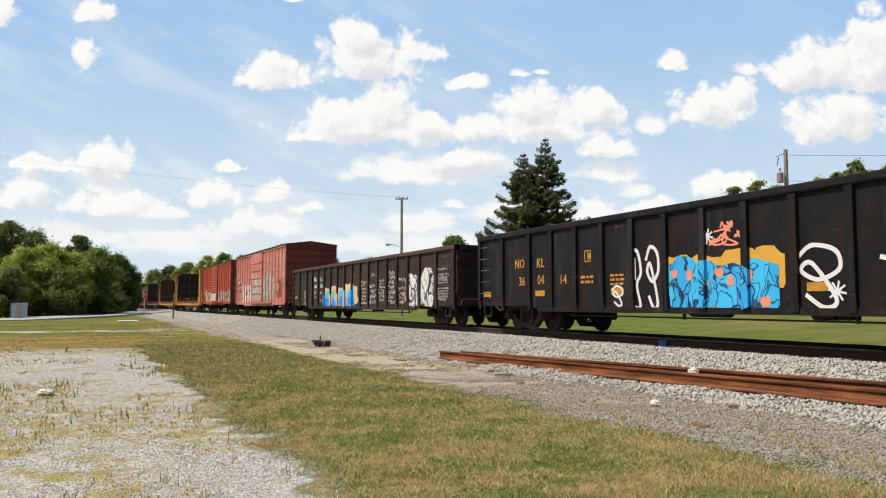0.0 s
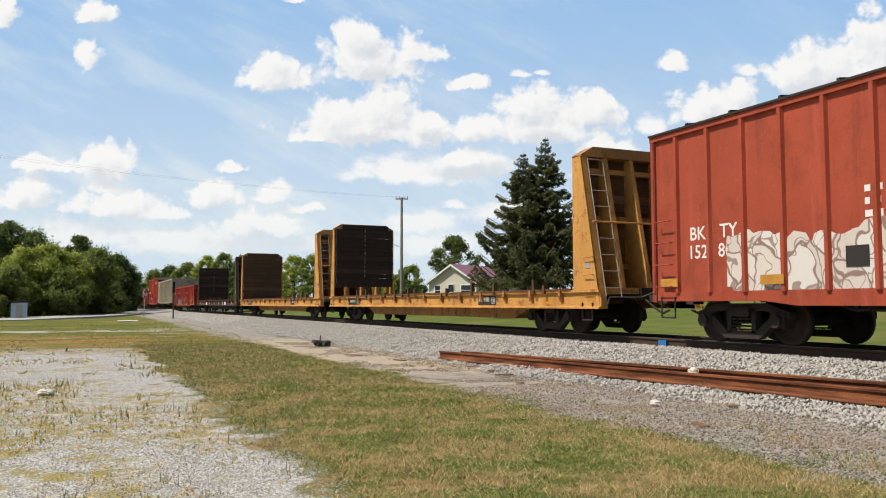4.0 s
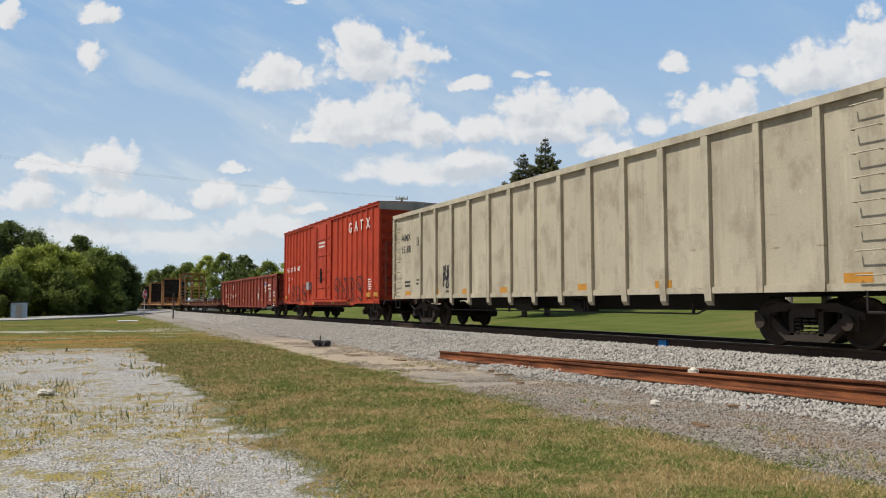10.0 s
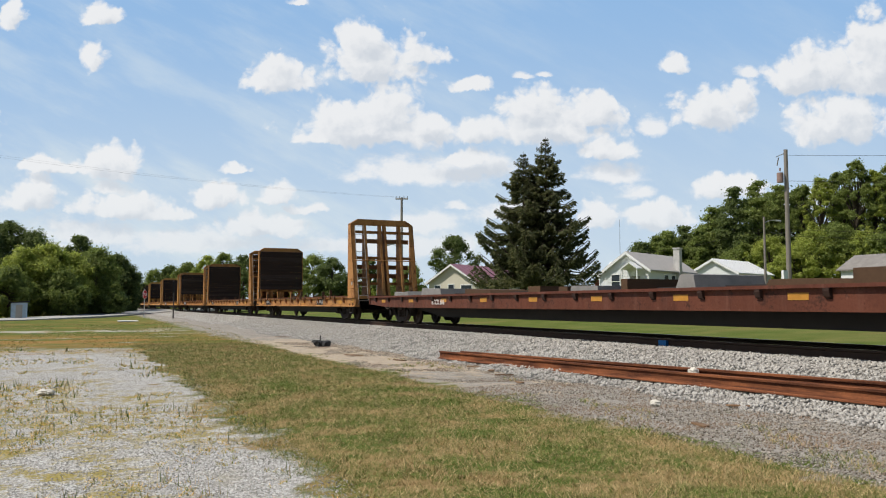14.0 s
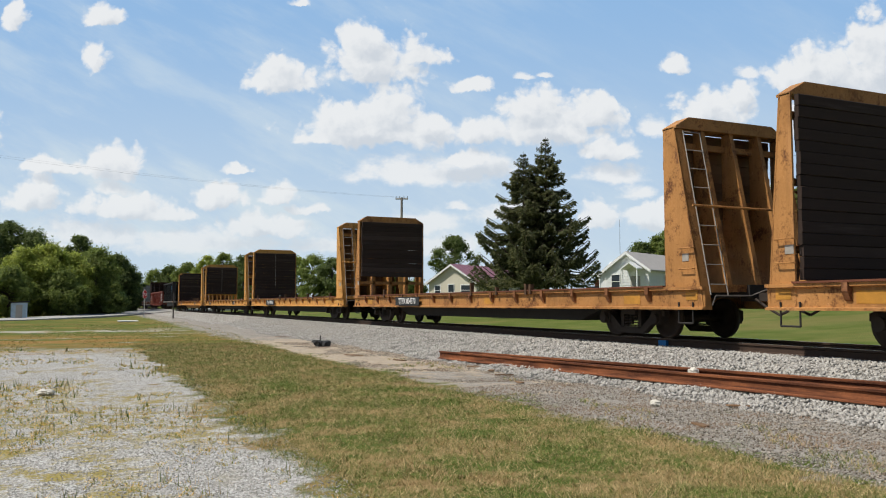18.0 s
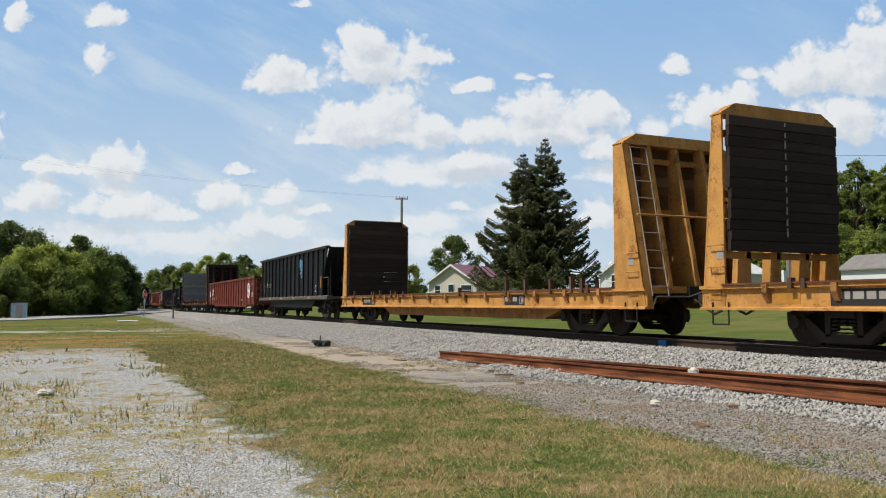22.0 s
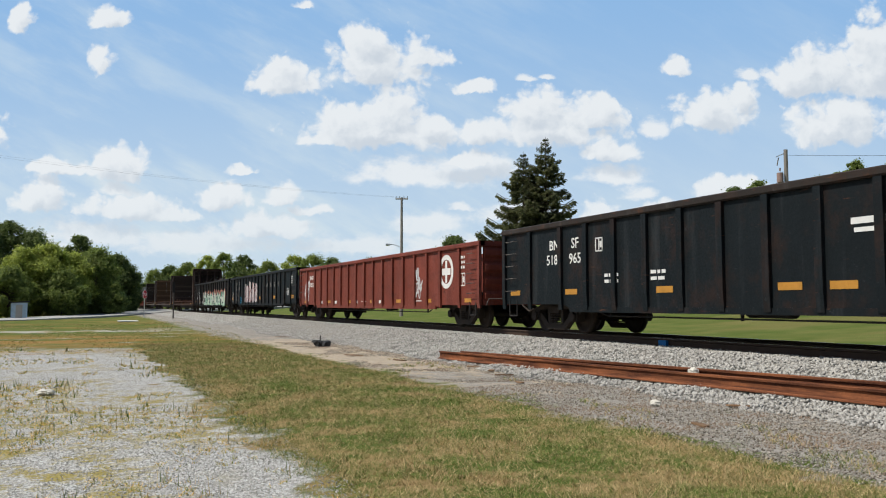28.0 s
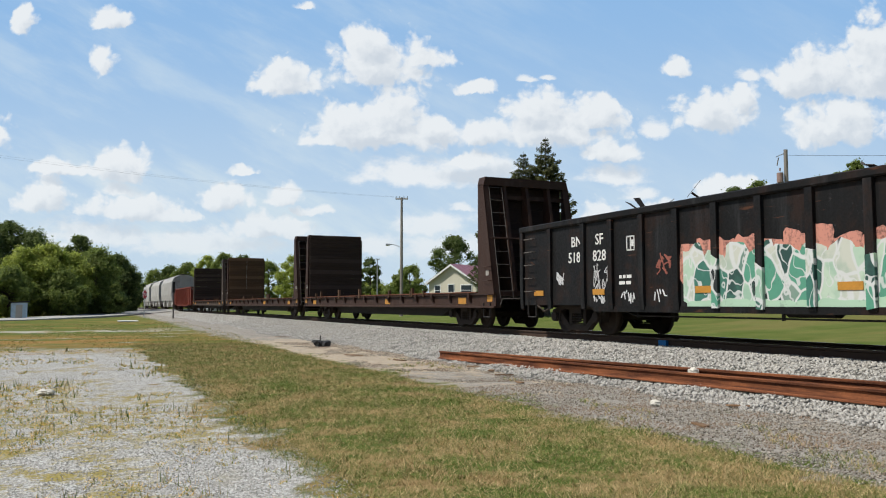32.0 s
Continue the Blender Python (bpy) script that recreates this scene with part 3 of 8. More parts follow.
for k in range(130):
    part("tie", tie, TIE, track, at=(0, -4 + k * 0.52, 0))
s = Solid()
for k in range(600):
    s.box(-1.29, 1.29, 63.7 + k * 0.52, 63.92 + k * 0.52, -0.34, -0.2)
tagged(part("far_ties", s, TIE, track), kind="stuff")
BLUE_MARK = plain("blue_marking_paint", (0.02, 0.16, 0.42), 0.6)
part("blue_paint_mark", Solid().box(-0.80, -0.71, 13.7, 13.95, -0.17, -0.04), BLUE_MARK, track, "blue sprayed mark on the rail web", at=(-0.03, 0, 0))

# ------------------------------------------------------------------ the train
# Car space: y = 0 at the leading end, z = 0 on the rail head, the side at negative x faces the lot.
TRACK_X, RAIL_Z, SPEED = 12.1, 0.63, 16.7416
CARS = []
X0 = -1.478     # just proud of gondola side panels
XR = -1.548     # just proud of gondola ribs
WHEELS = {-1: [], 1: []}
SHARED = {}


def shared(key, make, mat, smooth=False):
    if key not in SHARED:
        SHARED[key] = make().mesh(key, mat, smooth)
    return SHARED[key]


def wheelset_mesh():
    s = Solid()
    for sx in (-1, 1):
        n = 28
        verts = [(sx * a, r * math.cos(k * math.tau / n), r * math.sin(k * math.tau / n)) for k in range(n) for r, a in
                 [(0.09, 0.64), (0.16, 0.70), (0.34, 0.715), (0.36, 0.70), (0.415, 0.70), (0.42, 0.715), (0.42, 0.80), (0.36, 0.815), (0.33, 0.77), (0.16, 0.78), (0.09, 0.84)]]
        m = 11
        faces = [(k * m + j, ((k + 1) % n) * m + j, ((k + 1) % n) * m + j + 1, k * m + j + 1) for k in range(n) for j in range(m - 1)]
        s.add(verts, faces)
        s.rod((sx * 0.83, 0, 0), (sx * 1.02, 0, 0), 0.09, n=14)
    s.rod((-0.85, 0, 0), (0.85, 0, 0), 0.08, n=12)
    return s


def side_frame_mesh():
    """Cast three-piece bogie side: top arch, sloping tension member, columns, spring nest and axle boxes."""
    s = Solid()
    x0, x1 = -0.07, 0.07
    s.prism("x", [(-1.12, 0.46), (-1.12, 0.58), (-0.62, 0.74), (0.62, 0.74), (1.12, 0.58), (1.12, 0.46), (0.58, 0.60), (-0.58, 0.60)], x0, x1)
    s.prism("x", [(-0.86, 0.44), (-0.70, 0.50), (-0.36, 0.24), (0.36, 0.24), (0.70, 0.50), (0.86, 0.44), (0.42, 0.10), (-0.42, 0.10)], x0, x1)
    for sy in (-1, 1):
        s.box(x0, x1, sy * 0.30 - 0.05, sy * 0.30 + 0.05, 0.2, 0.64)
        s.box(-0.11, 0.11, sy * 0.889 - 0.15, sy * 0.889 + 0.15, 0.30, 0.56)
        s.rod((-0.12, sy * 0.889, 0.42), (-0.19, sy * 0.889, 0.42), 0.115, n=14)
    for k in (-0.16, 0, 0.16):
        for z in np.linspace(0.25, 0.50, 5):
            s.rod((-0.03, k, z), (-0.03, k, z + 0.03), 0.07, n=8)
    s.box(-0.13, 0.09, -0.24, 0.24, 0.50, 0.66)
    return s


def truck(car, y):
    t = part("truck", shared("bolster", lambda: Solid().box(-0.9, 0.9, -0.2, 0.2, 0.48, 0.72).rod((0, 0, 0.7), (0, 0, 0.86), 0.2, n=12)
                             .box(-0.55, 0.55, -0.5, -0.42, 0.36, 0.46).box(-0.55, 0.55, 0.42, 0.5, 0.36, 0.46), DARK_STEEL), DARK_STEEL, car, "grimy cast steel truck", at=(0, y, 0))
    for sx in (-1, 1):
        f = part("side_frame", shared("side_frame", side_frame_mesh, TRUCK_BROWN), TRUCK_BROWN, t, at=(sx * 1.0, 0, 0))
        if sx > 0:
            f.rotation_euler = (0, 0, math.pi)
    for sy in (-1, 1):
        w = part("wheelset", shared("wheelset", wheelset_mesh, WHEEL_STEEL, True), WHEEL_STEEL, t, at=(0, sy * 0.889, 0.42))
        WHEELS[sy].append(w)
    for sy in (-1, 1):
        for sx in (-1, 1):
            part("brake_shoe", shared("brake_shoe", lambda: Solid().box(-0.04, 0.04, -0.03, 0.03, 0.28, 0.56), DARK_STEEL), DARK_STEEL, t, at=(sx * 0.74, sy * 0.40, 0))
    return t


def coupler_mesh():
    s = Solid().box(-0.09, 0.09, -0.42, 0.5, 0.78, 0.94).box(-0.16, 0.12, -0.60, -0.38, 0.72, 1.0).box(-0.2, -0.04, -0.72, -0.52, 0.74, 0.98)
    return s.path([(-0.25, -0.05, 0.82), (-0.27, -0.35, 0.66), (-0.24, -0.62, 0.52), (-0.15, -0.75, 0.60)], 0.026)


def lever_mesh():
    return Solid().path([(-1.35, -0.08, 0.70), (-1.30, -0.12, 0.88), (-0.45, -0.14, 0.88), (-0.2, -0.3, 1.0)], 0.016)


def running_gear(car, L, inset=1.95, sill=0.62, gear=True):
    """Trucks, couplers, cut levers, centre sill and brake gear."""
    truck(car, inset)
    truck(car, L - inset)
    part("centre_sill", Solid().box(-0.3, 0.3, 0.05, L - 0.05, 0.86, 1.1).box(-0.2, 0.2, inset + 1.6, L - inset - 1.6, 0.6, 0.9), DARK_STEEL, car)
    for y, turn in ((0, 0), (L, math.pi)):
        c = part("coupler", shared("coupler", coupler_mesh, TRUCK_BROWN), TRUCK_BROWN, car, at=(0, y, 0))
        k = part("cut_lever", shared("cut_lever", lever_mesh, GREY_STEEL), GREY_STEEL, car, at=(0, y, 0))
        c.rotation_euler = k.rotation_euler = (0, 0, turn)
    if gear:
        part("air_reservoir", Solid().rod((-0.7, L * 0.56, sill + 0.08), (-0.7, L * 0.56 + 1.0, sill + 0.08), 0.18, n=12), DARK_STEEL, car)
        part("brake_cylinder", Solid().rod((-0.75, L * 0.44, sill + 0.04), (-0.75, L * 0.44 + 0.45, sill + 0.04), 0.15, n=12).box(-0.9, -0.6, L * 0.44 - 0.30, L * 0.44 - 0.1, sill - 0.1, sill + 0.15), DARK_STEEL, car)
        y0, y1 = inset + 1.9, L - inset - 1.9
        pipe = Solid().path([(-1.25, y0, sill + 0.05), (-1.25, y0 + 0.5, sill - 0.12), (-1.25, y1 - 0.6, sill - 0.1), (-1.25, y1, sill + 0.06)], 0.018)
        for y in np.linspace(y0 + 0.6, y1 - 0.7, 4):
            pipe.box(-1.27, -1.22, y - 0.02, y + 0.02, sill - 0.14, sill + 0.15)
        part("brake_rod", pipe, DARK_STEEL, car)


def ladder(car, y, z0, z1, x=-1.6, rungs=5, wide=0.42, mat=None):
    mat = mat or GREY_STEEL
    top = None
    for z in np.linspace(z0, z1, rungs):
        s = Solid().path([(x + 0.09, y - wide / 2, z), (x, y - wide / 2, z), (x, y + wide / 2, z), (x + 0.09, y + wide / 2, z)], 0.012, 5)
        part("grab_iron", s, mat, car)


def sill_step(car, y, z=0.7):
    part("sill_step", Solid().path([(-1.48, y - 0.2, z + 0.1), (-1.48, y - 0.2, z - 0.3), (-1.48, y + 0.2, z - 0.3), (-1.48, y + 0.2, z + 0.1)], 0.018), DARK_STEEL, car)


def decal(name, car, mat, x, y, z, w, h, label=""):
    """A thin painted patch on the near side, centred at y and z."""
    return part(name, Solid().box(x - 0.004, x + 0.002, y - w / 2, y + w / 2, z - h / 2, z + h / 2), mat, car, label)


def stripe(car, y, z, x=-1.478, w=0.45, h=0.14, n=0):
    decal("reflector", car, STRIPE, x, y, z, w, h)


def data_lines(car, x, y, z, w=0.5, rows=3, h=0.05, mat=None, gap=1.9):
    """Unreadable stencil lines as plain bars."""
    s = Solid()
    rnd = random.Random(int(y * 37 + z * 91))
    for k in range(rows):
        a = y + w / 2
        while a > y - w / 2 + 0.05:
            b = max(a - rnd.uniform(0.08, 0.22), y - w / 2)
            s.box(x - 0.004, x + 0.001, b, a, z - k * h * gap - h, z - k * h * gap)
            a = b - 0.045
    return tagged(part("stencil_text", s, mat or WHITE, car), kind="stuff")


def frame_box(car, x, y, z, w, h, mat=None, inner=None):
    """A stencilled rectangle with a dark field and bars in it."""
    s = Solid()
    t = 0.03
    s.box(x - 0.004, x + 0.001, y - w / 2, y + w / 2, z - h / 2, z - h / 2 + t).box(x - 0.004, x + 0.001, y - w / 2, y + w / 2, z + h / 2 - t, z + h / 2)
    s.box(x - 0.004, x + 0.001, y - w / 2, y - w / 2 + t, z - h / 2, z + h / 2).box(x - 0.004, x + 0.001, y + w / 2 - t, y + w / 2, z - h / 2, z + h / 2)
    s.box(x - 0.004, x + 0.001, y - t / 2, y + t / 2, z - h / 2, z + h / 2)
    s.box(x - 0.003, x + 0.001, y - w * 0.36, y - w * 0.1, z - h * 0.22, z + h * 0.22)
    part("stencil_box", s, mat or WHITE, car)


SPRAY = {}


def spray(c, name, worn=0.0, under=(0.03, 0.03, 0.03)):
    """Spray paint, worn through in flecks and streaks to the colour under it."""
    if name not in SPRAY:
        n = Nodes(name + "_spray_paint", 0.7)
        at = n.place()
        a, b, d = n.noise(at, 1.5, 4), n.noise(at, 16.0, 5, 0.65), n.noise(at, 1.0, 5, 0.6, (4.0, 4.0, 0.5))
        color = n.mix(a, times(c, 0.82), times(c, 1.15))
        flecks = n.math("ADD", n.math("MULTIPLY", b, 0.5), n.math("MULTIPLY", d, 0.5))
        color = n.mix(n.step(flecks, 0.26 + 0.30 * worn, 0.40 + 0.30 * worn, min(1.0, 0.25 + worn), 0.0), color, under)
        SPRAY[name] = n.done(color)
    return SPRAY[name]


SP_BLUE, SP_SKY = spray((0.02, 0.22, 0.62), "blue"), spray((0.03, 0.42, 0.75), "sky_blue")
SP_WHITE, SP_BLACK = spray((0.68, 0.67, 0.66), "white"), spray((0.02, 0.02, 0.025), "black")
SP_OCHRE, SP_PINK = spray((0.62, 0.33, 0.05), "ochre"), spray((0.75, 0.25, 0.16), "salmon")
FADE_PALE = spray((0.50, 0.36, 0.31), "faded_pale", 0.62, (0.44, 0.165, 0.13))
FADE_WHITE = spray((0.62, 0.56, 0.50), "faded_white", 0.3, (0.36, 0.13, 0.10))
FADE_OCHRE = spray((0.52, 0.33, 0.12), "faded_ochre", 0.3, (0.08, 0.05, 0.03))
PEACH = spray((0.62, 0.45, 0.25), "peach", 0.15)
SP_CHALK = spray((0.58, 0.57, 0.56), "chalk_white", 0.35)
SP_RUSTY = spray((0.30, 0.10, 0.07), "rusty_red", 0.3)
FADE_ROSE = spray((0.50, 0.42, 0.40), "faded_rose_white", 0.25)
SP_LIME = spray((0.22, 0.48, 0.08), "lime")


def blob(y, z, w, h, rnd, lumps=3, n=26, lean=0.0):
    """A rounded, uneven outline in (y, z)."""
    ph = [rnd.uniform(0, math.tau) for _ in range(4)]
    pts = []
    for k in range(n):
        a = k * math.tau / n
        r = 1 + 0.10 * math.sin(lumps * a + ph[0]) + 0.07 * math.sin((lumps + 2) * a + ph[1]) + 0.04 * math.sin((lumps + 5) * a + ph[2])
        ca, sa = math.cos(a), math.sin(a)
        ca, sa = math.copysign(abs(ca) ** 0.7, ca), math.copysign(abs(sa) ** 0.7, sa)
        pts.append((y + w / 2 * r * ca + lean * sa * h / 2, z + h / 2 * r * sa))
    return pts


def ribbon(points, width):
    """Short boxes of even width along a line in (y, z), as outlines."""
    out = []
    for (a, b), (c, d) in zip(points, points[1:]):
        l = math.hypot(c - a, d - b) or 1
        u, v = (c - a) / l * width / 2, (d - b) / l * width / 2
        out.append([(a - u + v, b - v - u), (c + u + v, d + v - u), (c + u - v, d + v + u), (a - u - v, b - v + u)])
    return out


def smooth_line(pts, per=6):
    """A rounded line through the points."""
    p = [pts[0]] + list(pts) + [pts[-1]]
    out = []
    for a, b, c, d in zip(p, p[1:], p[2:], p[3:]):
        for k in range(per):
            t = k / per
            out.append(tuple(0.5 * (2 * b[i] + (c[i] - a[i]) * t + (2 * a[i] - 5 * b[i] + 4 * c[i] - d[i]) * t * t + (3 * b[i] - a[i] - 3 * c[i] + d[i]) * t ** 3) for i in (0, 1)))
    return out + [pts[-1]]


def mural_material(name, colors, outline, under, worn, scale=2.6, line=0.035, bend=0.75):
    """Dense spray work: bent colour fields with sprayed outlines and swirls, worn to the paint under it."""
    n = Nodes(name + "_mural", 0.7)
    at = n.place()
    wob = n.t.nodes.new("ShaderNodeTexNoise")
    wob.inputs["Scale"].default_value, wob.inputs["Detail"].default_value = 1.7, 2
    n.put(wob.inputs["Vector"], at)
    bent = n.vec("ADD", at, n.vec("SCALE", n.vec("SUBTRACT", wob.outputs["Color"], (0.5, 0.5, 0.5)), bend))
    bent = n.vec("MULTIPLY", bent, (0.0, 1.15, 0.75))
    pick = n.split(n.cells(bent, scale))[0]
    color = colors[0]
    for k, c in enumerate(colors[1:], 1):
        color = n.mix(n.step(pick, k / len(colors) - 0.01, k / len(colors) + 0.01), color, c)
    color = n.mix(n.step(n.noise(at, 2.4, 4), 0.45, 0.7, 0, 0.35), color, colors[0])
    rim = n.t.nodes.new("ShaderNodeTexVoronoi")
    rim.feature = "DISTANCE_TO_EDGE"
    rim.inputs["Scale"].default_value = scale
    n.put(rim.inputs["Vector"], bent)
    color = n.mix(n.step(rim.outputs["Distance"], line * scale, line * scale * 0.45), color, outline)
    swirl = n.math("ABSOLUTE", n.math("SUBTRACT", n.noise(bent, 1.3 * scale, 1.0), 0.5))
    color = n.mix(n.step(swirl, 0.022, 0.010, 0, 0.85), color, outline)
    flecks = n.math("ADD", n.math("MULTIPLY", n.noise(at, 16.0, 5, 0.65), 0.45), n.math("MULTIPLY", n.noise(at, 1.0, 5, 0.6, (4.0, 4.0, 0.5)), 0.55))
    color = n.mix(n.step(flecks, 0.26 + 0.30 * worn, 0.42 + 0.30 * worn, min(1.0, 0.25 + worn), 0.0), color, under)
    return n.done(color)


def mural(car, x, y0, y1, z0, z1, mat, seed, label="", lo=None, block=0.62):
    """One piece of dense spray work with an uneven upper outline."""
    rnd = random.Random(seed)
    s = Solid()
    hold = z0 if lo is None else lo
    n = max(2, round((y1 - y0) / block))
    for k in range(n):
        c, w = y1 - (k + 0.5) * (y1 - y0) / n, (y1 - y0) / n * rnd.uniform(1.15, 1.4)
        top = z1 - rnd.uniform(0.0, 0.22) * (z1 - z0)
        poly = [(min(y1, max(y0, a)), max(hold, b)) for a, b in blob(c, (z0 + top) / 2, w, top - z0, rnd, 3, 22, rnd.uniform(-0.12, 0.12))]
        s.prism("x", poly, x - 0.0040 - 0.00012 * k, x - 0.001)
    tagged(part("graffiti_piece", s, mat, car, label), kind="stuff")


STROKES = {
    "O": [[(.5, 1), (.12, .8), (.1, .25), (.5, 0), (.9, .25), (.88, .8), (.5, 1)]],
    "U": [[(.1, 1), (.12, .3), (.5, 0), (.88, .3), (.9, 1)]],
    "E": [[(.9, .95), (.15, .9), (.12, .08), (.9, .02)], [(.15, .5), (.75, .52)]],
    "R": [[(.12, 0), (.15, .95), (.75, .95), (.85, .6), (.2, .48), (.55, .42), (.95, 0)]],
    "S": [[(.9, .85), (.5, 1), (.12, .78), (.3, .52), (.8, .42), (.88, .15), (.4, 0), (.08, .15)]],
    "C": [[(.92, .82), (.5, 1), (.1, .7), (.1, .25), (.5, 0), (.92, .18)]],
    "A": [[(.05, 0), (.3, .7), (.5, 1), (.7, .7), (.95, 0)], [(.25, .35), (.75, .35)]],
    "H": [[(.12, 0), (.15, 1)], [(.88, 0), (.85, 1)], [(.15, .5), (.85, .52)]],
    "G": [[(.9, .85), (.5, 1), (.1, .7), (.12, .2), (.55, 0), (.9, .2), (.88, .5), (.5, .48)]],
    "P": [[(.15, 0), (.12, 1), (.7, .98), (.9, .7), (.65, .48), (.15, .45)]],
    "N": [[(.1, 0), (.12, 1), (.85, .05), (.9, 1)]],
    "M": [[(.05, 0), (.15, 1), (.5, .4), (.85, 1), (.95, 0)]],
}


def letters(car, x, y0, y1, z0, z1, shapes, fill, edge, seed, wide=0.2, line=0.05, back=None, label="", lo=None):
    """Fat sprayed letter forms with an outline, over a cloud of another colour."""
    rnd = random.Random(seed)
    hold = z0 - 0.05 if lo is None else lo
    cut = lambda poly: [(a, max(hold, b)) for a, b in poly]
    h, u = z1 - z0, (y1 - y0) / len(shapes)
    if back:
        s = Solid()
        for k in range(len(shapes) * 2):
            s.prism("x", cut(blob(y1 - (k + 0.5) * u / 2, (z0 + z1) / 2 + rnd.uniform(0.0, 0.2) * h, u * rnd.uniform(0.8, 1.2), h * rnd.uniform(0.95, 1.25), rnd, 4)), x - 0.0040 - 0.0001 * k, x - 0.001)
        tagged(part("graffiti_cloud", s, back, car), kind="stuff")
    rim, core = Solid(), Solid()
    for k, ch in enumerate(shapes):
        top, w = h * rnd.uniform(0.88, 1.1), u * rnd.uniform(0.92, 1.12)
        c, lean = y1 - (k + 0.5) * u, rnd.uniform(-0.1, 0.1)
        for q, stroke in enumerate(STROKES[ch]):
            in_w, in_h = w - wide - 2 * line, top - wide - 2 * line
            p = [(c - (a - 0.5) * in_w - lean * (b - 0.5) * h, z0 + wide / 2 + line + b * in_h) for a, b in stroke]
            p = smooth_line(p, 5) if len(p) > 2 else p
            for i, poly in enumerate(ribbon(p, wide + 2 * line)):
                rim.prism("x", cut(poly), x - 0.0065 - 0.0012 * (k % 2) - 0.00001 * i, x - 0.001)
            for i, poly in enumerate(ribbon(p, wide)):
                core.prism("x", cut(poly), x - 0.0070 - 0.0012 * (k % 2) - 0.00001 * i, x - 0.001)
    tagged(part("graffiti_outline", rim, edge, car), kind="stuff")
    tagged(part("graffiti_fill", core, fill, car, label), kind="stuff")


def chalk(car, x, y0, y1, z0, z1, mat, seed, rows=6, wide=0.022):
    """Rows of small illegible marker strokes."""
    rnd = random.Random(seed)
    s = Solid()
    step = (z1 - z0) / rows
    for r in range(rows):
        if rnd.random() < 0.12:
            continue
        z, a = z1 - (r + 0.5) * step, y1 - rnd.uniform(0, 0.15)
        while a > y0 + 0.12 + rnd.uniform(0, 0.2):
            b = a - rnd.uniform(0.03, 0.08)
            p = [(a, z + rnd.uniform(-0.4, 0.4) * step), ((a + b) / 2, z + rnd.uniform(-0.45, 0.45) * step), (b, z + rnd.uniform(-0.4, 0.4) * step), (a - 0.02, z + rnd.uniform(-0.3, 0.3) * step)][:rnd.randint(2, 4)]
            for i, poly in enumerate(ribbon(p, wide * rnd.uniform(0.7, 1.4))):
                s.prism("x", poly, x - 0.006 - 0.00002 * i - 0.0001 * r, x - 0.001)
            a = b - rnd.uniform(0.015, 0.05)
    tagged(part("marker_tag", s, mat, car, "white marker tags"), kind="stuff")


def loops(car, x, y0, y1, z0, z1, mat, seed, wide=0.055, turns=2):
    """Big outline letters drawn with one fat rounded line."""
    rnd = random.Random(seed)
    s = Solid()
    w, h = y1 - y0, z1 - z0
    for k in range(turns):
        c = y1 - (k + 0.5) * w / turns
        u = w / turns
        kind = (seed + k) % 3
        shapes = ([[(0.3, 0.45), (0.34, -0.3), (0.05, -0.46), (-0.25, -0.42), (-0.05, -0.1), (-0.3, 0.1), (-0.1, 0.42), (0.3, 0.45)], [(0.1, 0.3), (0.08, 0.0)]],
                  [[(0.36, 0.3), (0.1, 0.48), (-0.3, 0.38), (-0.36, 0.1), (0.0, -0.05), (0.3, 0.1), (0.1, 0.2), (-0.3, -0.35), (-0.1, -0.48), (0.2, -0.3)]],
                  [[(0.4, 0.2), (0.1, 0.05), (0.32, -0.42), (-0.1, -0.46), (-0.38, -0.2), (-0.3, 0.2), (0.0, 0.48), (-0.36, 0.4)], [(0.1, -0.1), (-0.2, 0.0)]])[kind]
        for line in shapes:
            pts = smooth_line([(c + a * u, (z0 + z1) / 2 + b * h) for a, b in line], 6)
            for i, poly in enumerate(ribbon(pts, wide)):
                s.prism("x", poly, x - 0.006 - 0.00003 * i - 0.0006 * k, x - 0.001)
    tagged(part("graffiti_tag", s, mat, car, "white outline graffiti" if mat is SP_WHITE else ""), kind="stuff")


def star(car, x, y, z, r, mat):
    s = Solid()
    for k in range(4):
        a = k * math.pi / 4 + 0.2
        for i, poly in enumerate(ribbon([(y - r * math.cos(a), z - r * math.sin(a)), (y + r * math.cos(a), z + r * math.sin(a))], 0.035)):
            s.prism("x", poly, x - 0.006 - 0.0003 * k, x - 0.001)
    tagged(part("graffiti_star", s, mat, car), kind="stuff")


def scribble(car, x, y0, y1, z0, z1, mat, seed, lines=6, wide=0.035, lo=None):
    """Marker tags: rounded wandering lines."""
    rnd = random.Random(seed)
    s = Solid()
    for k in range(lines):
        w = (y1 - y0) / max(1, lines) * 2.2
        a, b = y1 - (y1 - y0) * (k + 0.3) / lines, rnd.uniform(z0, z1)
        pts = [(a, b)]
        for j in range(rnd.randint(4, 7)):
            pts.append((min(y1, max(y0, a + rnd.uniform(-0.5, 0.5) * w)), rnd.uniform(z0, z1) if j % 2 else min(z1, max(z0, pts[-1][1] + rnd.uniform(-0.3, 0.3) * (z1 - z0)))))
        for j, poly in enumerate(ribbon(smooth_line(pts, 4), wide)):
            s.prism("x", poly, x - 0.006 - 0.00002 * j - 0.0005 * k, x - 0.001)
    tagged(part("graffiti_tag", s, mat, car), kind="stuff")


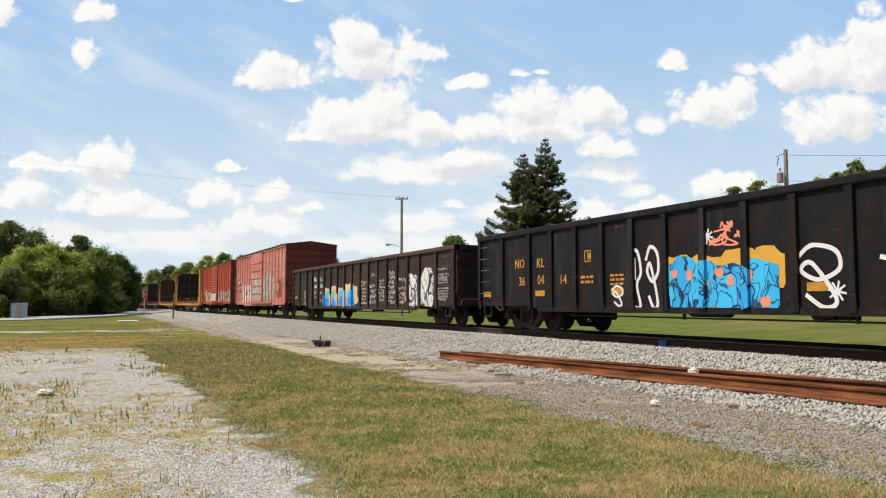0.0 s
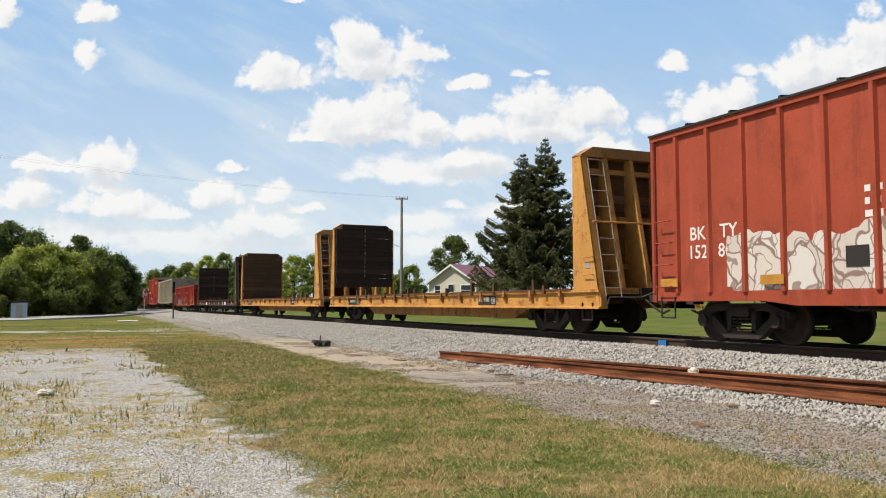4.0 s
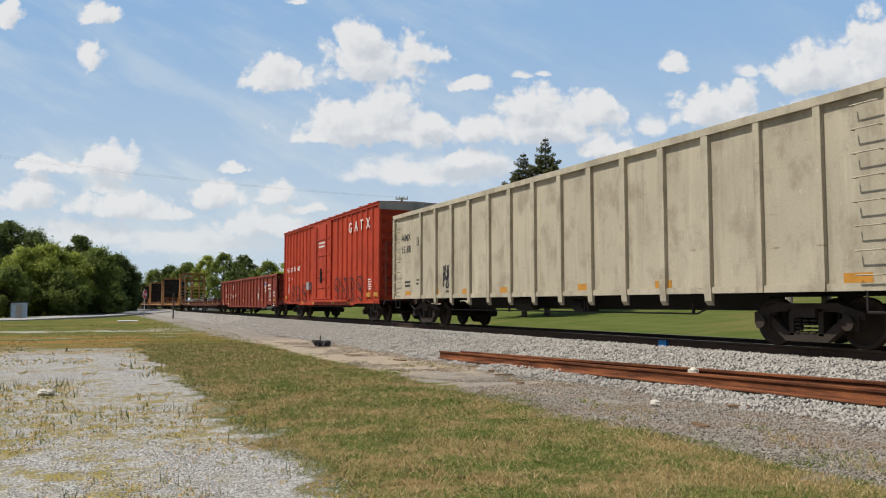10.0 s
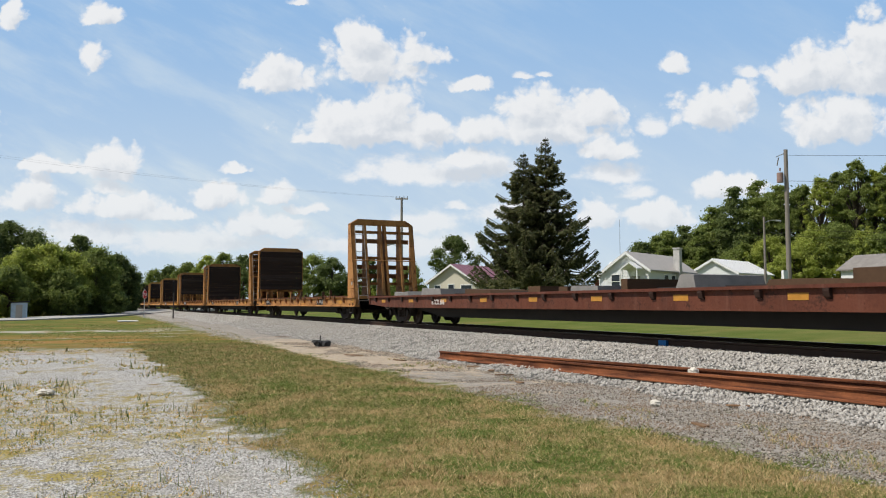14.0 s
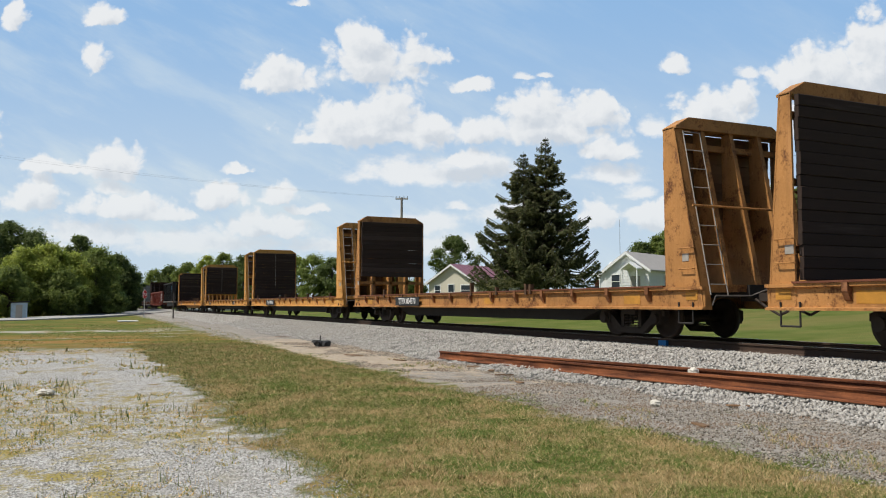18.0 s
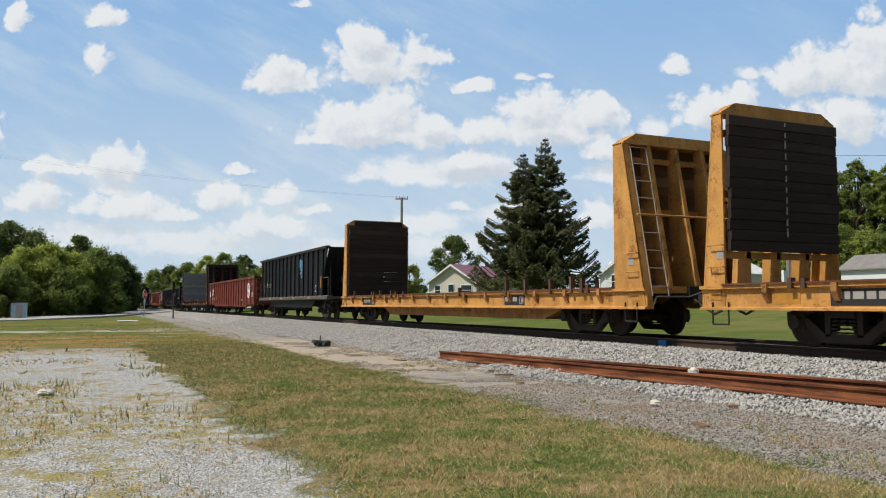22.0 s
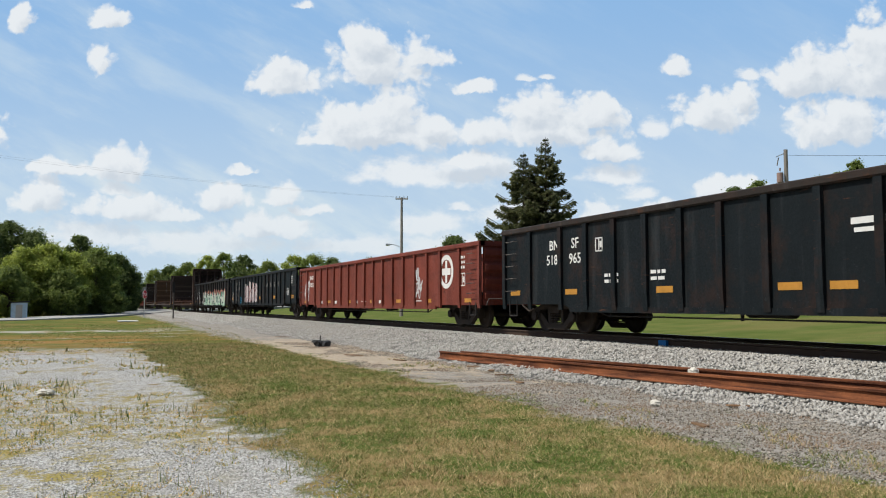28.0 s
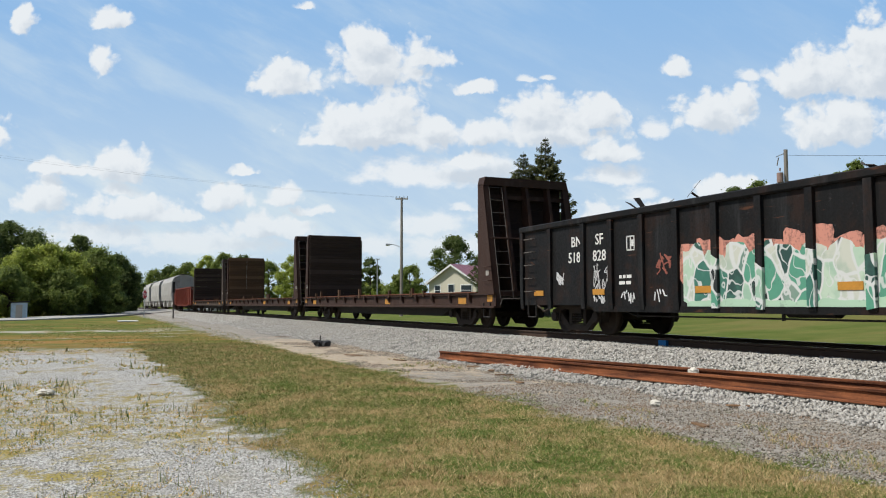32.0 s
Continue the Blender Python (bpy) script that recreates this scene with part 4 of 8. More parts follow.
def rib_paint(car, ys, y0, y1, z0, z1, mats, seed):
    """The same spray paint where it crosses the outer faces of the ribs."""
    rnd = random.Random(seed)
    for y in ys:
        if y0 + 0.05 < y < y1 - 0.05:
            m = mats[rnd.randrange(len(mats))]
            a, b = z0 + rnd.uniform(0.02, 0.1) * (z1 - z0), z1 - rnd.uniform(0.05, 0.3) * (z1 - z0)
            part("painted_rib", Solid().prism("x", [(y - 0.078, a), (y + 0.078, a + rnd.uniform(-0.05, 0.05)), (y + 0.078, b), (y - 0.078, b + rnd.uniform(-0.12, 0.12))], XR - 0.003, X0 - 0.002), m, car)


def start_car(name, label, category, front, group):
    c = thing(name, label, category, (TRACK_X, front, RAIL_Z), group)
    CARS.append((c, front))
    return c


# ------------------------------------------------------------------ gondolas
def gondola(label, front, L, top, mat, bot=0.68, ribs=14, belly=0.12, end_mat=None, inside=None, edge=None, first=2.92, outer=1.46):
    car = start_car("gondola_car", label, "gondola car", front, "freight cars of the train")
    end_mat = end_mat or mat
    low = bot - belly
    outline = [(0.05, bot), (3.0, bot), (3.5, low), (L - 3.5, low), (L - 3.0, bot), (L - 0.05, bot), (L - 0.05, top - 0.1), (0.05, top - 0.1)]
    for sx in (-1, 1):
        part("side_panel", Solid().prism("x", outline, *sorted((sx * 1.475, sx * 1.445))), mat, car)
        part("top_chord", Solid().prism("y", [(sx * 1.36, top - 0.15), (sx * 1.53, top - 0.15), (sx * 1.55, top - 0.12), (sx * 1.55, top - 0.02), (sx * 1.53, top), (sx * 1.36, top)], 0.0, L), edge or mat, car)
        part("side_sill", Solid().box(*sorted((sx * 1.44, sx * 1.50)), 3.3, L - 3.3, low - 0.02, low + 0.1), mat, car)
    key = "gondola_rib_%s_%.2f_%.2f" % (mat.name, top, bot)
    rib = shared(key, lambda: Solid().prism("y", [(-1.47, bot - belly + 0.03), (-1.52, bot - belly + 0.03), (-1.545, bot + 0.25), (-1.545, top - 0.15), (-1.47, top - 0.15)], -0.075, 0.075), mat)
    mid = [first + (L - 2 * first) * k / ribs for k in range(ribs + 1)]
    ys = [0.1, outer] + mid + [L - outer, L - 0.1]
    for k, y in enumerate(ys):
        for turn in (0, math.pi):
            r = part("rib", rib, mat, car, at=(0, y, 0))
            r.rotation_euler = (0, 0, turn)
    for y, s1 in ((0.0, 1), (L, -1)):
        e = Solid().box(-1.38, 1.38, min(y + s1 * 0.06, y + s1 * 0.1), max(y + s1 * 0.06, y + s1 * 0.1), bot + 0.05, top - 0.06)
        for z in np.linspace(bot + 0.25, top - 0.35, 4):
            part("end_rib", Solid().prism("x", [(y + s1 * 0.06, z - 0.16), (y - s1 * 0.03, z - 0.07), (y - s1 * 0.03, z + 0.07), (y + s1 * 0.06, z + 0.16)], -1.36, 1.36), end_mat, car)
        e.box(-1.5, 1.5, min(y, y + s1 * 0.16), max(y, y + s1 * 0.16), top - 0.14, top)
        e.box(-1.42, 1.42, min(y, y + s1 * 0.25), max(y, y + s1 * 0.25), bot, bot + 0.28)
        part("end_wall", e, end_mat, car)
    part("floor", Solid().box(-1.37, 1.37, 0.1, L - 0.1, 1.02, 1.08), inside or DARK_STEEL, car)
    for y in (0.55, L - 0.55):
        ladder(car, y, bot + 0.35, top - 0.35)
        sill_step(car, y, bot)
    running_gear(car, L, 2.0, bot - belly)
    return car, ys


def mark(car, parts, mat=WHITE, x=X0, ys=None):
    """Lettering; with the ribs' places it sits in the middle of its panel."""
    for text, y, z, h in parts:
        if ys:
            a = max(v for v in ys if v <= y)
            b = min(v for v in ys if v > y)
            if b - a < 1.3:
                y = 0.3 * y + 0.7 * ((a + b) / 2 + 0.03)
            room = 0.11 + 0.40 * h * len(text)
            y = min(max(y, a + room), b - room) if b - a > 2 * room else (a + b) / 2
        writing("car_lettering", text, h, mat, car, (x, y, z - h / 2))


# black gondola with a blue and orange painted word
g, ys = gondola("black steel gondola car with blue and orange graffiti", 0.33, 20.8, 2.68, BLACK)
mark(g, [("NO", 18.43, 1.80, 0.24), ("KL", 17.36, 1.78, 0.24), ("36", 18.31, 1.33, 0.24), ("04", 17.3, 1.35, 0.24), ("14", 16.33, 1.33, 0.24)], STRIPE, ys=ys)
frame_box(g, X0, 15.26, 1.83, 0.26, 0.28, STRIPE)
data_lines(g, X0, 15.3, 1.38, 0.5, 2, 0.06, STRIPE)
data_lines(g, X0, 14.15, 1.38, 0.5, 3, 0.05, STRIPE)
for y in (17.39, 20.3, 14.15, 8.9):
    stripe(g, y, 1.0)
SKY_PIECE = mural_material("sky_blue", ((0.03, 0.40, 0.72), (0.025, 0.33, 0.66), (0.04, 0.45, 0.76)), (0.012, 0.035, 0.09), (0.02, 0.02, 0.02), 0.02, 1.9, 0.020, 0.9)
mural(g, X0, 9.55, 12.55, 0.95, 1.84, SP_OCHRE, 5, "orange cloud behind the letters", 0.9, 0.8)
mural(g, X0, 9.7, 12.3, 0.57, 0.75, FADE_OCHRE, 7, "", 0.57, 0.5)
mural(g, X0 - 0.003, 9.68, 12.45, 0.60, 1.68, SKY_PIECE, 4, "sky-blue bubble-letter graffiti", 0.58, 0.66)
rib_paint(g, ys, 9.65, 12.5, 0.6, 1.7, (SKY_PIECE,), 1)
loops(g, X0, 12.7, 13.75, 0.60, 1.92, SP_WHITE, 0, 0.07)
loops(g, X0, 8.35, 9.45, 0.65, 1.68, SP_WHITE, 1, 0.07, 1)
loops(g, X0, 6.6, 7.9, 0.62, 1.75, SP_WHITE, 2, 0.07, 1)
loops(g, X0, 13.9, 14.4, 0.68, 1.12, SP_WHITE, 1, 0.045, 1)
star(g, X0, 11.35, 1.98, 0.13, SP_WHITE)
star(g, X0, 8.55, 0.92, 0.15, SP_WHITE)
scribble(g, X0, 10.4, 11.3, 1.8, 2.2, SP_PINK, 3, 4)
dots = Solid()
rnd = random.Random(6)
for k in range(7):
    dots.prism("x", blob(12.25 - 0.38 * k + rnd.uniform(-0.06, 0.06), rnd.uniform(0.70, 1.45), rnd.uniform(0.14, 0.24), rnd.uniform(0.13, 0.22), rnd, 3, 16), X0 - 0.012, X0 - 0.001)
tagged(part("graffiti_spot", dots, SP_PINK, g, "salmon spots"), kind="stuff")

# rust-stained dark gondola with white tags
TOP_RUST = paint("brown_rusted_top_chord", (0.085, 0.045, 0.030), 0.5, rust_color=(0.05, 0.026, 0.018))
g, ys = gondola("rust-stained dark gondola car covered in white and blue tags", 22.77, 21.0, 2.58, BLACK_RUSTY, edge=TOP_RUST, bot=0.66)
mark(g, [("NO", 16.5, 1.95, 0.22), ("KL", 15.45, 1.95, 0.22), ("360", 16.5, 1.62, 0.2), ("046", 15.45, 1.62, 0.2)], ys=ys)
rib_paint(g, ys, 9.9, 14.9, 0.6, 1.4, (SP_BLUE, PEACH), 2)
letters(g, X0, 10.1, 14.8, 0.60, 1.42, "OUEN", SP_SKY, PEACH, 21, 0.26, 0.06, PEACH, "blue graffiti on an ochre ground", 0.58)
letters(g, X0 - 0.004, 10.1, 14.8, 0.58, 1.05, "OUEN", SP_BLUE, SP_BLUE, 21, 0.24, 0.0, None, "", 0.58)
for k in range(2, 12):
    a, b = ys[k] + 0.13, ys[k + 1] - 0.09
    if 4.0 < a and b < 10.0:
        chalk(g, X0, a, b, 0.72, 2.0 - 0.3 * (k % 2), (SP_CHALK, FADE_ROSE)[k % 2], 30 + k, 6 + k % 3, 0.024)
mural(g, X0, 1.75, 4.3, 0.64, 2.0, mural_material("white_bubble", ((0.62, 0.62, 0.61), (0.55, 0.55, 0.56), (0.64, 0.63, 0.62)), (0.02, 0.02, 0.025), (0.03, 0.025, 0.02), 0.06, 1.7, 0.035), 27, "big white bubble-letter graffiti outlined in black", 0.62, 0.85)
chalk(g, X0, 0.4, 1.6, 0.75, 1.9, SP_CHALK, 60, 13, 0.016)
chalk(g, X0, 10.2, 10.8, 1.5, 2.0, SP_CHALK, 61, 4, 0.02)
chalk(g, X0, 15.2, 15.7, 0.8, 1.4, SP_CHALK, 62, 3, 0.03)
chalk(g, X0, 16.1, 16.7, 0.8, 1.4, SP_CHALK, 63, 3, 0.03)
loops(g, X0, 18.0, 18.7, 0.7, 1.4, SP_CHALK, 1, 0.035, 2)
for y in (4.41, 7.4, 11.5, 20.37):
    stripe(g, y, 1.09)

# ------------------------------------------------------------------ boxcars
def boxcar(label, front, L, eave, mat, bot=0.70, posts=14, door=(6.66, 9.8), door_kind="sliding", roof=0.19, top_mat=None, roof_mat=None, end_mat=None):
    end_mat = end_mat or mat
    car = start_car("boxcar", label, "boxcar", front, "freight cars of the train")
    for sx in (-1, 1):
        part("side_wall", Solid().box(*sorted((sx * 1.46, sx * 1.40)), 0.03, L - 0.03, bot + 0.12, eave), mat, car)
        part("side_sill", Solid().prism("x", [(0.0, bot + 0.02), (2.9, bot + 0.02), (3.6, bot - 0.06), (L - 3.6, bot - 0.06), (L - 2.9, bot + 0.02), (L, bot + 0.02), (L, bot + 0.2), (0.0, bot + 0.2)], *sorted((sx * 1.41, sx * 1.475))), mat, car)
        part("eave_rail", Solid().box(*sorted((sx * 1.42, sx * 1.525)), 0, L, eave - 0.12, eave), mat, car)
    rib = shared("box_rib_%s_%.2f" % (mat.name, eave), lambda: Solid().prism("z", [(-1.455, -0.07), (-1.52, -0.035), (-1.52, 0.035), (-1.455, 0.07)], bot + 0.18, eave - 0.1), mat)
    half = max(2, posts // 2 - 2)
    gap = (L - 0.75 - (door[1] + 1.05)) / (half - 1)
    spots = [0.06, L - 0.06] + [door[1] + 1.05 + gap * k for k in range(half)] + [door[0] - 1.05 - gap * k for k in range(half)]
    for k in range(len(spots)):
        y = spots[k]
        for turn in (0, math.pi):
            if turn == 0 and door[0] - 0.1 < y < door[1] + 0.1:
                continue
            r = part("side_post", rib, mat, car, at=(0, y, 0))
            r.rotation_euler = (0, 0, turn)
    # end_mat may be a darker copy of the side paint, holding the ends' shade
    for y, s1 in ((0.0, 1), (L, -1)):
        e = Solid().box(-1.40, 1.40, min(y + s1 * 0.05, y + s1 * 0.1), max(y + s1 * 0.05, y + s1 * 0.1), bot + 0.15, eave)
        for z in np.arange(bot + 0.5, eave - 0.35, 0.42):
            part("end_rib", Solid().prism("x", [(y + s1 * 0.05, z - 0.17), (y - s1 * 0.035, z - 0.05), (y - s1 * 0.035, z + 0.05), (y + s1 * 0.05, z + 0.17)], -1.39, 1.39), end_mat, car)
        for x in (-1.45, 1.45):
            part("corner_post", Solid().box(x - 0.05, x + 0.05, min(y, y + s1 * 0.12), max(y, y + s1 * 0.12), bot, eave), end_mat, car)
        part("end_wall", e, end_mat, car)
        part("end_gable", Solid().prism("y", [(-1.5, eave - 0.30), (1.5, eave - 0.30), (1.5, eave), (0, eave + roof), (-1.5, eave)], min(y - s1 * 0.012, y + s1 * 0.09), max(y - s1 * 0.012, y + s1 * 0.09)), top_mat or mat, car)
        part("crossover_platform", Solid().box(-0.6, 0.6, min(y - s1 * 0.32, y), max(y - s1 * 0.32, y), 1.14, 1.18), GREY_STEEL, car)
        part("end_ladder", Solid().path([(-1.25, y - s1 * 0.09, 1.0), (-1.25, y - s1 * 0.09, eave - 1.6), (-0.85, y - s1 * 0.09, eave - 1.6), (-0.85, y - s1 * 0.09, 1.0)], 0.014), GREY_STEEL, car)
    rf = Solid().prism("y", [(-1.56, eave - 0.02), (0, eave + roof - 0.02), (1.56, eave - 0.02), (1.56, eave + 0.02), (0, eave + roof + 0.02), (-1.56, eave + 0.02)], 0.0, L)
    part("roof", rf, roof_mat or ROOF_STEEL, car)
    for k in range(1, 14):
        y = L * k / 14
        part("roof_seam", shared("roof_seam_%.2f" % eave, lambda: Solid().prism("y", [(-1.56, eave + 0.02), (0, eave + roof + 0.02), (1.56, eave + 0.02), (1.56, eave + 0.06), (0, eave + roof + 0.06), (-1.56, eave + 0.06)], -0.03, 0.03), roof_mat or ROOF_STEEL), None, car, at=(0, y, 0))
    # the near door
    y0, y1 = door
    d = part("door", Solid().box(-1.535, -1.47, y0, y1, bot + 0.22, eave - 0.14), mat, car, "sliding steel door")
    if door_kind == "sliding":
        for z in np.arange(bot + 0.42, eave - 0.35, 0.21):
            part("door_corrugation", shared("corr_%s_%.2f" % (mat.name, y1 - y0), lambda: Solid().prism("y", [(-1.533, -0.085), (-1.575, -0.03), (-1.575, 0.03), (-1.533, 0.085)], y0 + 0.12, y1 - 0.12), mat), mat, d, at=(0, 0, z))
    elif door_kind == "panels":
        for z in np.linspace(bot + 0.75, eave - 0.7, 5):
            part("door_rail", Solid().box(-1.57, -1.53, y0 + 0.08, y1 - 0.08, z - 0.045, z + 0.045), mat, d)
    else:
        for yy in (y0 + (y1 - y0) * 0.2, y0 + (y1 - y0) * 0.8):
            part("lock_bar", Solid().rod((-1.575, yy, bot + 0.3), (-1.575, yy, eave - 0.25), 0.03), mat, d)
        for z in np.linspace(bot + 0.8, eave - 0.9, 4):
            part("door_rail", Solid().box(-1.565, -1.53, y0 + 0.1, y1 - 0.1, z - 0.04, z + 0.04), mat, d)
        part("door_handle", Solid().box(-1.62, -1.56, (y0 + y1) / 2 - 0.05, (y0 + y1) / 2 + 0.05, bot + 1.0, bot + 1.7).rod((-1.60, y0 + 0.9, bot + 1.25), (-1.60, y1 - 0.9, bot + 1.25), 0.02), DARK_STEEL, d)
    for yy in (y0 - 0.06, y1 + 0.06):
        part("door_post", Solid().box(-1.545, -1.46, yy - 0.06, yy + 0.06, bot + 0.1, eave - 0.05), mat, car)
    part("door_track", Solid().box(-1.60, -1.46, y0 - 2.9, y1 + 0.2, bot + 0.10, bot + 0.19), mat, car)
    for y in (0.45, L - 0.45):
        ladder(car, y, bot + 0.3, bot + 1.6, -1.62, 4, mat=mat)
        sill_step(car, y, bot)
    running_gear(car, L, 1.95, bot - 0.02)
    return car


XB, XP = -1.463, -1.523
b = boxcar("faded pink-red boxcar with layered pastel graffiti", 45.70, 16.1, 4.17, PINK_RED, 0.68, 17, (6.5, 9.8), door_kind="panels", roof_mat=DARK_STEEL, top_mat=BROWN_RED, end_mat=SHADED_END_RED)
mark(b, [("BK", 14.92, 2.33, 0.26), ("TY", 14.1, 2.33, 0.26), ("154", 14.88, 1.9, 0.26), ("035", 14.03, 1.9, 0.26)], x=XB - 0.004)
decal("fresh_paint_patch", b, BROWN_RED, XB, 14.93, 2.05, 0.74, 0.95)
decal("fresh_paint_patch", b, BROWN_RED, XB, 14.06, 2.05, 0.72, 0.95)
decal("fresh_paint_patch", b, BROWN_RED, XB, 1.65, 1.66, 1.5, 1.0)
data_lines(b, XB - 0.004, 2.0, 2.0, 0.6, 5, 0.05)
frame_box(b, XB, 3.01, 1.44, 0.4, 0.3)
stripe(b, 0.5, 1.15, XB - 0.004, 0.6, 0.2)
for y in (3.2, 5.2, 12.0):
    stripe(b, y, 0.78, -1.478, 0.4, 0.1)
PASTEL = mural_material("pastel", ((0.44, 0.40, 0.31), (0.24, 0.31, 0.17), (0.46, 0.44, 0.38), (0.25, 0.37, 0.42), (0.40, 0.36, 0.20), (0.40, 0.27, 0.22)), (0.16, 0.15, 0.12), (0.45, 0.165, 0.13), 0.20, 1.8, 0.024)
mural(b, XB, 2.75, 6.42, 0.92, 2.85, PASTEL, 51, "faded green, blue and cream graffiti", 0.9)
mural(b, -1.538, 6.6, 9.7, 1.0, 2.75, PASTEL, 52, "faded green and cream graffiti", 0.95)
letters(b, XB, 2.6, 6.2, 2.75, 3.65, "ESNC", FADE_PALE, FADE_PALE, 53, 0.13, 0.0)
for y, w in ((2.35, 0.24), (1.45, 0.2), (0.75, 0.3)):
    decal("worn_pale_band", b, FADE_PALE, XB - 0.002, y, 3.0, w, 1.5)
BONE = mural_material("bone_white", ((0.62, 0.56, 0.49), (0.58, 0.51, 0.45), (0.64, 0.60, 0.55)), (0.25, 0.17, 0.14), (0.37, 0.130, 0.105), 0.16, 1.9, 0.022)
mural(b, XB, 10.3, 13.75, 0.78, 2.15, BONE, 54, "", 0.78)
chalk(b, XB, 14.6, 15.3, 2.5, 3.0, FADE_WHITE, 59, 2, 0.03)
decal("steel_patch", b, DARK_STEEL, XB - 0.012, 11.9, 1.55, 0.55, 0.42)
for z in (2.1, 2.3, 2.5):
    chalk(b, XB - 0.002, 0.35, 1.2, z - 0.12, z + 0.08, FADE_WHITE, int(z * 10), 1, 0.03)
stripe(b, 2.55, 1.28, XB - 0.005, 0.2, 0.16)

b = boxcar("oxide-red boxcar with pale graffiti along its lower side", 64.18, 16.05, 4.14, BRIGHT_RED, 0.76, 17, (6.66, 9.9), roof_mat=DARK_STEEL, end_mat=SHADED_END_RED)
mark(b, [("BK", 14.75, 2.07, 0.26), ("TY", 13.95, 2.07, 0.26), ("152", 14.75, 1.72, 0.26), ("807", 13.95, 1.72, 0.26)], x=XB)
mural(b, XB, 0.3, 6.35, 0.84, 1.92, mural_material("lilac_olive", ((0.55, 0.52, 0.53), (0.30, 0.31, 0.22), (0.58, 0.55, 0.52), (0.50, 0.46, 0.44)), (0.10, 0.09, 0.09), (0.34, 0.075, 0.04), 0.14, 2.3), 61, "pale bubble-letter graffiti with olive fields", 0.84)
decal("steel_patch", b, DARK_STEEL, XB - 0.012, 2.45, 1.3, 0.42, 0.3)
decal("lime_sticker", b, SP_LIME, XB - 0.012, 2.45, 1.6, 0.25, 0.2)
mural(b, XB, 10.1, 14.0, 0.84, 2.05, BONE, 62, "bone-white outlined graffiti", 0.84)
decal("steel_patch", b, DARK_STEEL, XB - 0.012, 11.3, 1.45, 0.4, 0.32)
mural(b, -1.574, 7.1, 9.6, 1.0, 1.7, BONE, 63, "", 1.0)
for y in (0.4, 3.0, 10.4, 12.9, 15.5):
    stripe(b, y, 1.14, XP - 0.014, 0.5, 0.16)
data_lines(b, XB, 11.0, 2.5, 0.3, 3, 0.1)

# ------------------------------------------------------------------ bulkhead flatcars
POCKET_RUST = paint("rust_brown_pocket_paint", (0.26, 0.11, 0.045), 0.7, rust_color=(0.10, 0.040, 0.02))
RUB_RUST = paint("red_rusted_rub_rail", (0.17, 0.062, 0.034), 0.6, rust_color=(0.08, 0.034, 0.02))
NOTICE = plain("faded_notice_plate", (0.34, 0.31, 0.27), 0.7)


